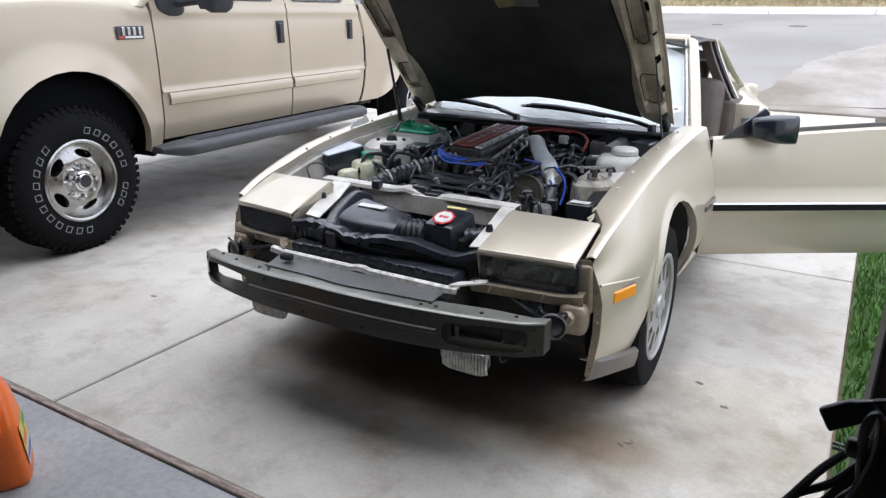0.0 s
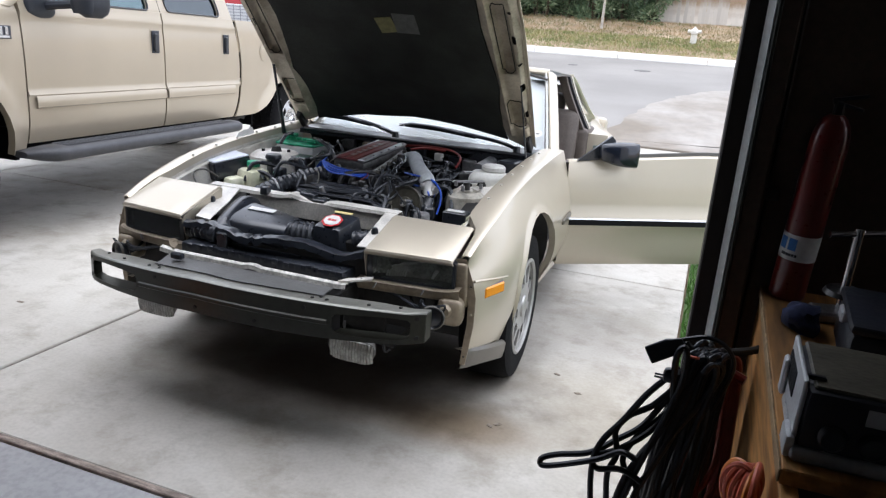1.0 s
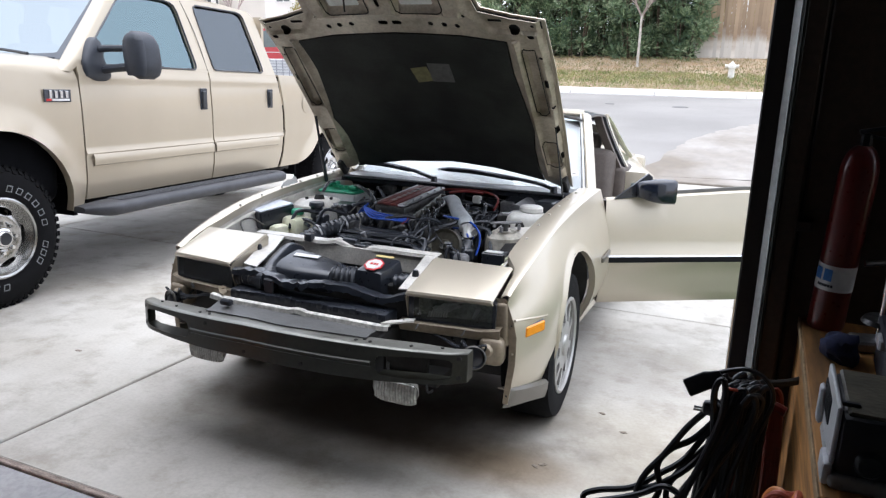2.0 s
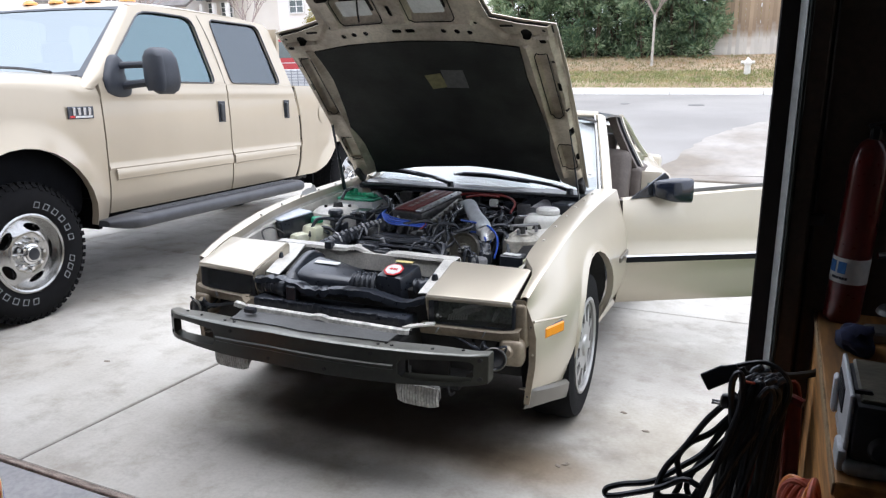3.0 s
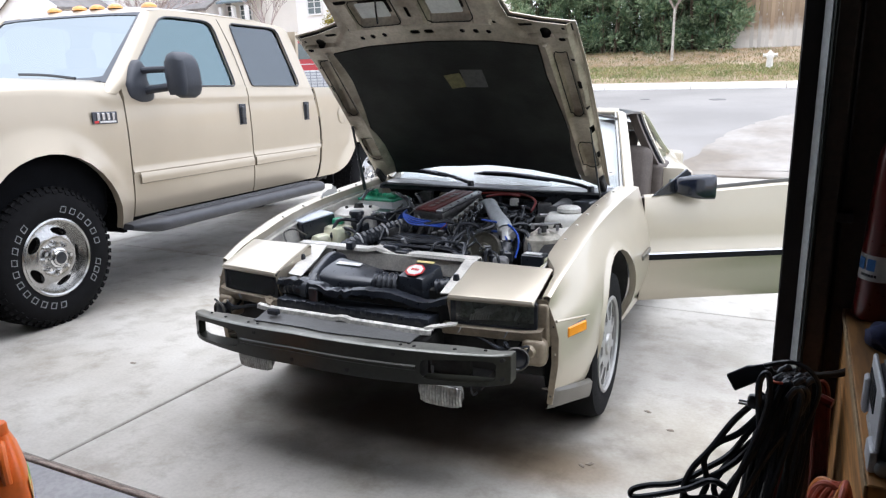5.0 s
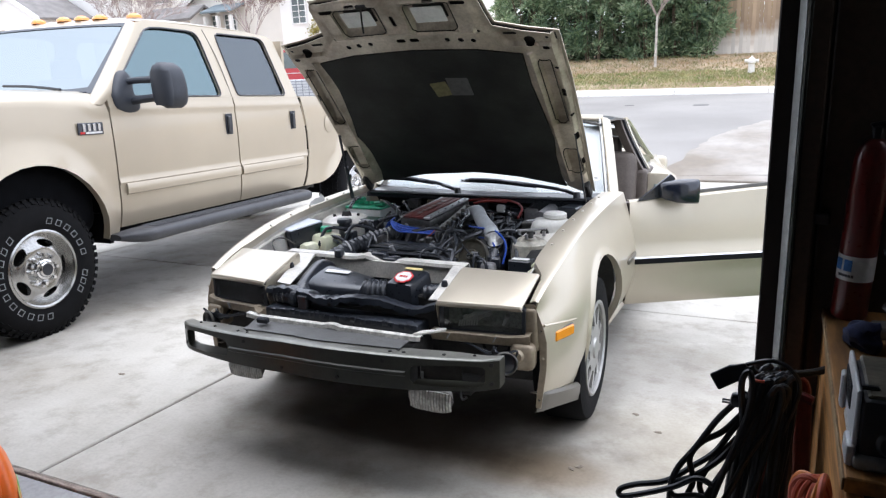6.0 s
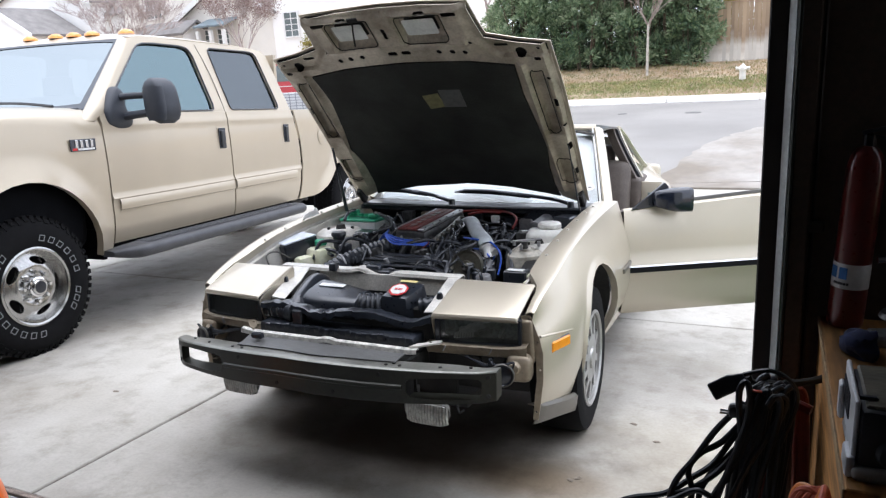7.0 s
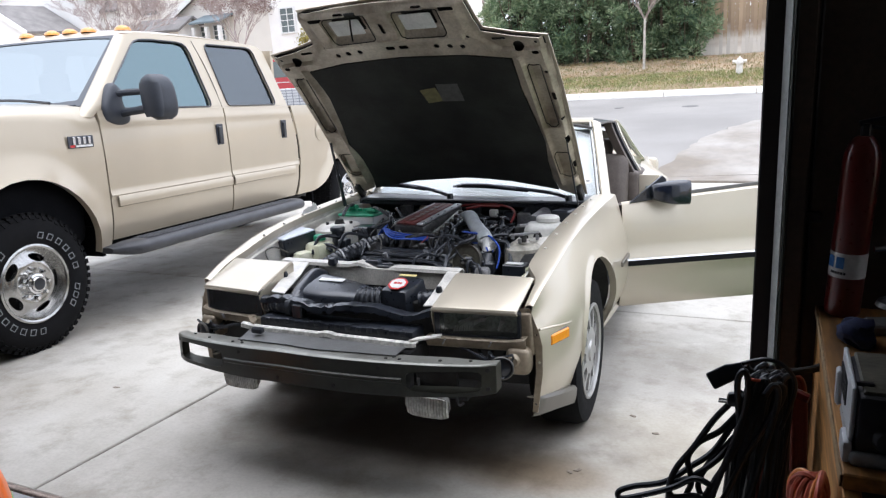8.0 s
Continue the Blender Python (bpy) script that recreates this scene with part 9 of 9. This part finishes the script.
for f, hw, hh in ((0, 0.010, 0.0135), (0.03, 0.0125, 0.0160), (0.62, 0.0125, 0.0160), (0.74, 0.0115, 0.0125), (0.92, 0.0085, 0.0095), (1.0, 0.0070, 0.0075)):
    secs.append([pm @ Vector((-0.032 + 0.064 * f, hh * math.copysign(abs(math.sin(a)) ** 0.25, math.sin(a)), hw * math.copysign(abs(math.cos(a)) ** 0.25, math.cos(a)))) for a in (2 * math.pi * (j + 0.5) / 24 for j in range(24))])
part("socket_end", loft(nb(), secs, closed=True, ends=True), PLUGBLK, lead, "black moulded socket end")
bm = nb()
for dy in (-0.006, 0.006):
    box(bm, up(1.409, -1.668 + dy, 0.817), (0.016, 0.0014, 0.004))
part("plug_prong", bm, CASTAL, lead)
part("plug_end", bx(up(1.432, -1.668, 0.822), (0.034, 0.026, 0.024), 0.008, seg=2), PLUGBLK, lead)
# red-orange leads
red = thing("orange_lead", "red-orange extension lead hanging behind the black one", "cable", group="hanging leads")
for k in range(6):
    x0 = 1.522 + 0.006 * (k % 4)
    drop = 0.25 + 0.05 * k
    bm = nb()
    tube(bm, [up(*q) for q in ((x0 - 0.02, -1.56, 0.835), (x0 - 0.045, -1.58, 0.78), (x0 - 0.05 + 0.008 * k, -1.59, 0.80 - drop * 0.8), (x0 - 0.02, -1.58, 0.80 - drop), (x0 + 0.012, -1.57, 0.80 - drop * 0.7), (x0 + 0.005, -1.56, 0.80), (x0 - 0.015, -1.56, 0.835))], 0.006, 8, 8)
    part("loop", bm, DULLRED, red)
bm = nb()
tube(bm, [up(1.500, -1.60, 0.815), up(1.525, -1.61, 0.825), up(1.550, -1.62, 0.820)], 0.009, 8)
part("plug_end", bm, EXTRED, red)
coil = thing("orange_coil", "coiled red-orange air hose on a dark bin", "hose")
for k in range(10):
    yaw_, R_ = radians(-30 + 11 * k + rnd.uniform(-4, 4)), 0.030 + rnd.uniform(-0.002, 0.003)
    off, tilt_ = 0.018 * (k / 9 - 0.5), rnd.uniform(-0.2, 0.2)
    pts = []
    for j in range(14):
        a = 2 * math.pi * j / 14
        r_, h_ = R_ * math.cos(a), R_ * 1.05 * math.sin(a)
        pts.append((1.536 + off + r_ * math.cos(yaw_) * 0.6, -2.005 + r_ * math.sin(yaw_) * 1.2 + tilt_ * h_, 0.838 + h_))
    part("turn", closed_tube([up(*q) for q in pts], 0.0048), ORCORD if k % 4 else mat("orange_vinyl", (0.85, 0.28, 0.05), 0.4, var=0.08, scale=20) if k == 0 else bpy.data.materials["orange_vinyl"], coil)
ct = up(0, -1.995, 0.802).z
bn = thing("storage_bin", "narrow black plastic bin with a lid, under the coil", "bin", pose(1.524, -2.01, GZ))
hgt = ct - GZ - 0.012
part("tub", sheet(rrect(0, 0, 0.070, 0.10, 0.012), (), hgt, Matrix()), PLUGBLK, bn)
part("lid", sheet(rrect(0, 0, 0.080, 0.112, 0.014), (), 0.012, pose(0, 0, hgt)), PLUGBLK, bn)
bd_ = thing("plastic_panel", "narrow black plastic panel standing by the bench", "panel", pose(1.527, -2.085, GZ))
hp = up(0, -2.078, 0.862).z - GZ
part("sheet", bx((0, 0, hp / 2 - 0.004), (0.066, 0.010, hp - 0.008), 0.002), PLUGBLK, bd_)
part("rounded_edge", bx((0, 0, hp - 0.006), (0.074, 0.016, 0.012), 0.005, seg=3), PLUGBLK, bd_)

# orange jug on the floor
JUG = mat("orange_plastic", (0.85, 0.17, 0.02), 0.38, var=0.05, scale=14, bump=0.02)
jug = thing("cleaner_jug", "orange plastic jug with a printed label on the garage floor", "jug", pose(-0.745, -1.69, GZ, 0, 0, -32) @ Matrix.Diagonal((1.12, 1.12, 1.12, 1)))
secs = []
for z, w, d, xo in ((0.0, 0.155, 0.085, 0), (0.010, 0.168, 0.095, 0), (0.05, 0.172, 0.098, 0), (0.17, 0.166, 0.096, 0), (0.205, 0.150, 0.090, -0.004), (0.245, 0.105, 0.075, -0.022), (0.275, 0.065, 0.055, -0.035), (0.285, 0.052, 0.048, -0.038)):
    secs.append([(xo + w / 2 * math.copysign(abs(math.cos(a)) ** 0.5, math.cos(a)), d / 2 * math.copysign(abs(math.sin(a)) ** 0.5, math.sin(a)), z) for a in (2 * math.pi * j / 28 for j in range(28))])
part("bottle", loft(nb(), secs, closed=True, ends=True), JUG, jug)
bm = nb()
tube(bm, [(-0.02, 0, 0.262), (0.03, 0, 0.268), (0.066, 0, 0.235), (0.074, 0, 0.18)], 0.013, 10)
part("jug_handle", bm, JUG, jug)
part("jug_cap", lathe(nb(), [(0.0, 0.318), (0.021, 0.318), (0.024, 0.312), (0.024, 0.285), (0.0, 0.285)], pose(-0.038, 0, 0), 24), JUG, jug)
for (x0, x1, z0, z1), nm, c in (((-0.055, 0.058, 0.05, 0.165), "label", (0.75, 0.62, 0.12)), ((-0.055, 0.058, 0.05, 0.085), "label_band", (0.55, 0.55, 0.62)), ((-0.055, 0.0, 0.13, 0.165), "label_flash", (0.12, 0.42, 0.10)), ((-0.02, 0.05, 0.10, 0.125), "label_bar", (0.70, 0.16, 0.04)), ((-0.045, 0.045, 0.058, 0.074), "label_print", (0.06, 0.08, 0.30))):
    lift = {"label": 0.0006, "label_band": 0.0012, "label_flash": 0.0012, "label_bar": 0.0012, "label_print": 0.0018}[nm]
    for sgn in (1, -1):
        bm = bx(((x0 + x1) / 2, sgn * (0.0485 + lift), (z0 + z1) / 2), (x1 - x0, 0.0008, z1 - z0))
        part(nm, bm, mat("jug_" + nm, c, 0.4, var=0.06, scale=40) if sgn == 1 else bpy.data.materials["jug_" + nm], jug, smooth=0)

# small dead leaves and grit on the driveway
rnd = random.Random(9)
dl = mat("dead_leaf", (0.30, 0.25, 0.20), 0.9, var=0.2, scale=30)
for x, y in ((1.093, -0.159), (-1.55, -0.55), (0.842, -0.584), (0.866, -0.560), (0.978, -0.022)):
    bm = sheet([(0.018 * math.cos(a) * rnd.uniform(0.6, 1.2), 0.011 * math.sin(a) * rnd.uniform(0.6, 1.2)) for a in (6.28 * k / 9 for k in range(9))], (), 0.002, Matrix())
    solo("dead_leaf", bm, dl, "small dead leaf on the driveway", "leaf", SLOPE @ pose(x, y, 0.0005, 0, 0, rnd.uniform(0, 360)), group="dead leaves", smooth=0)
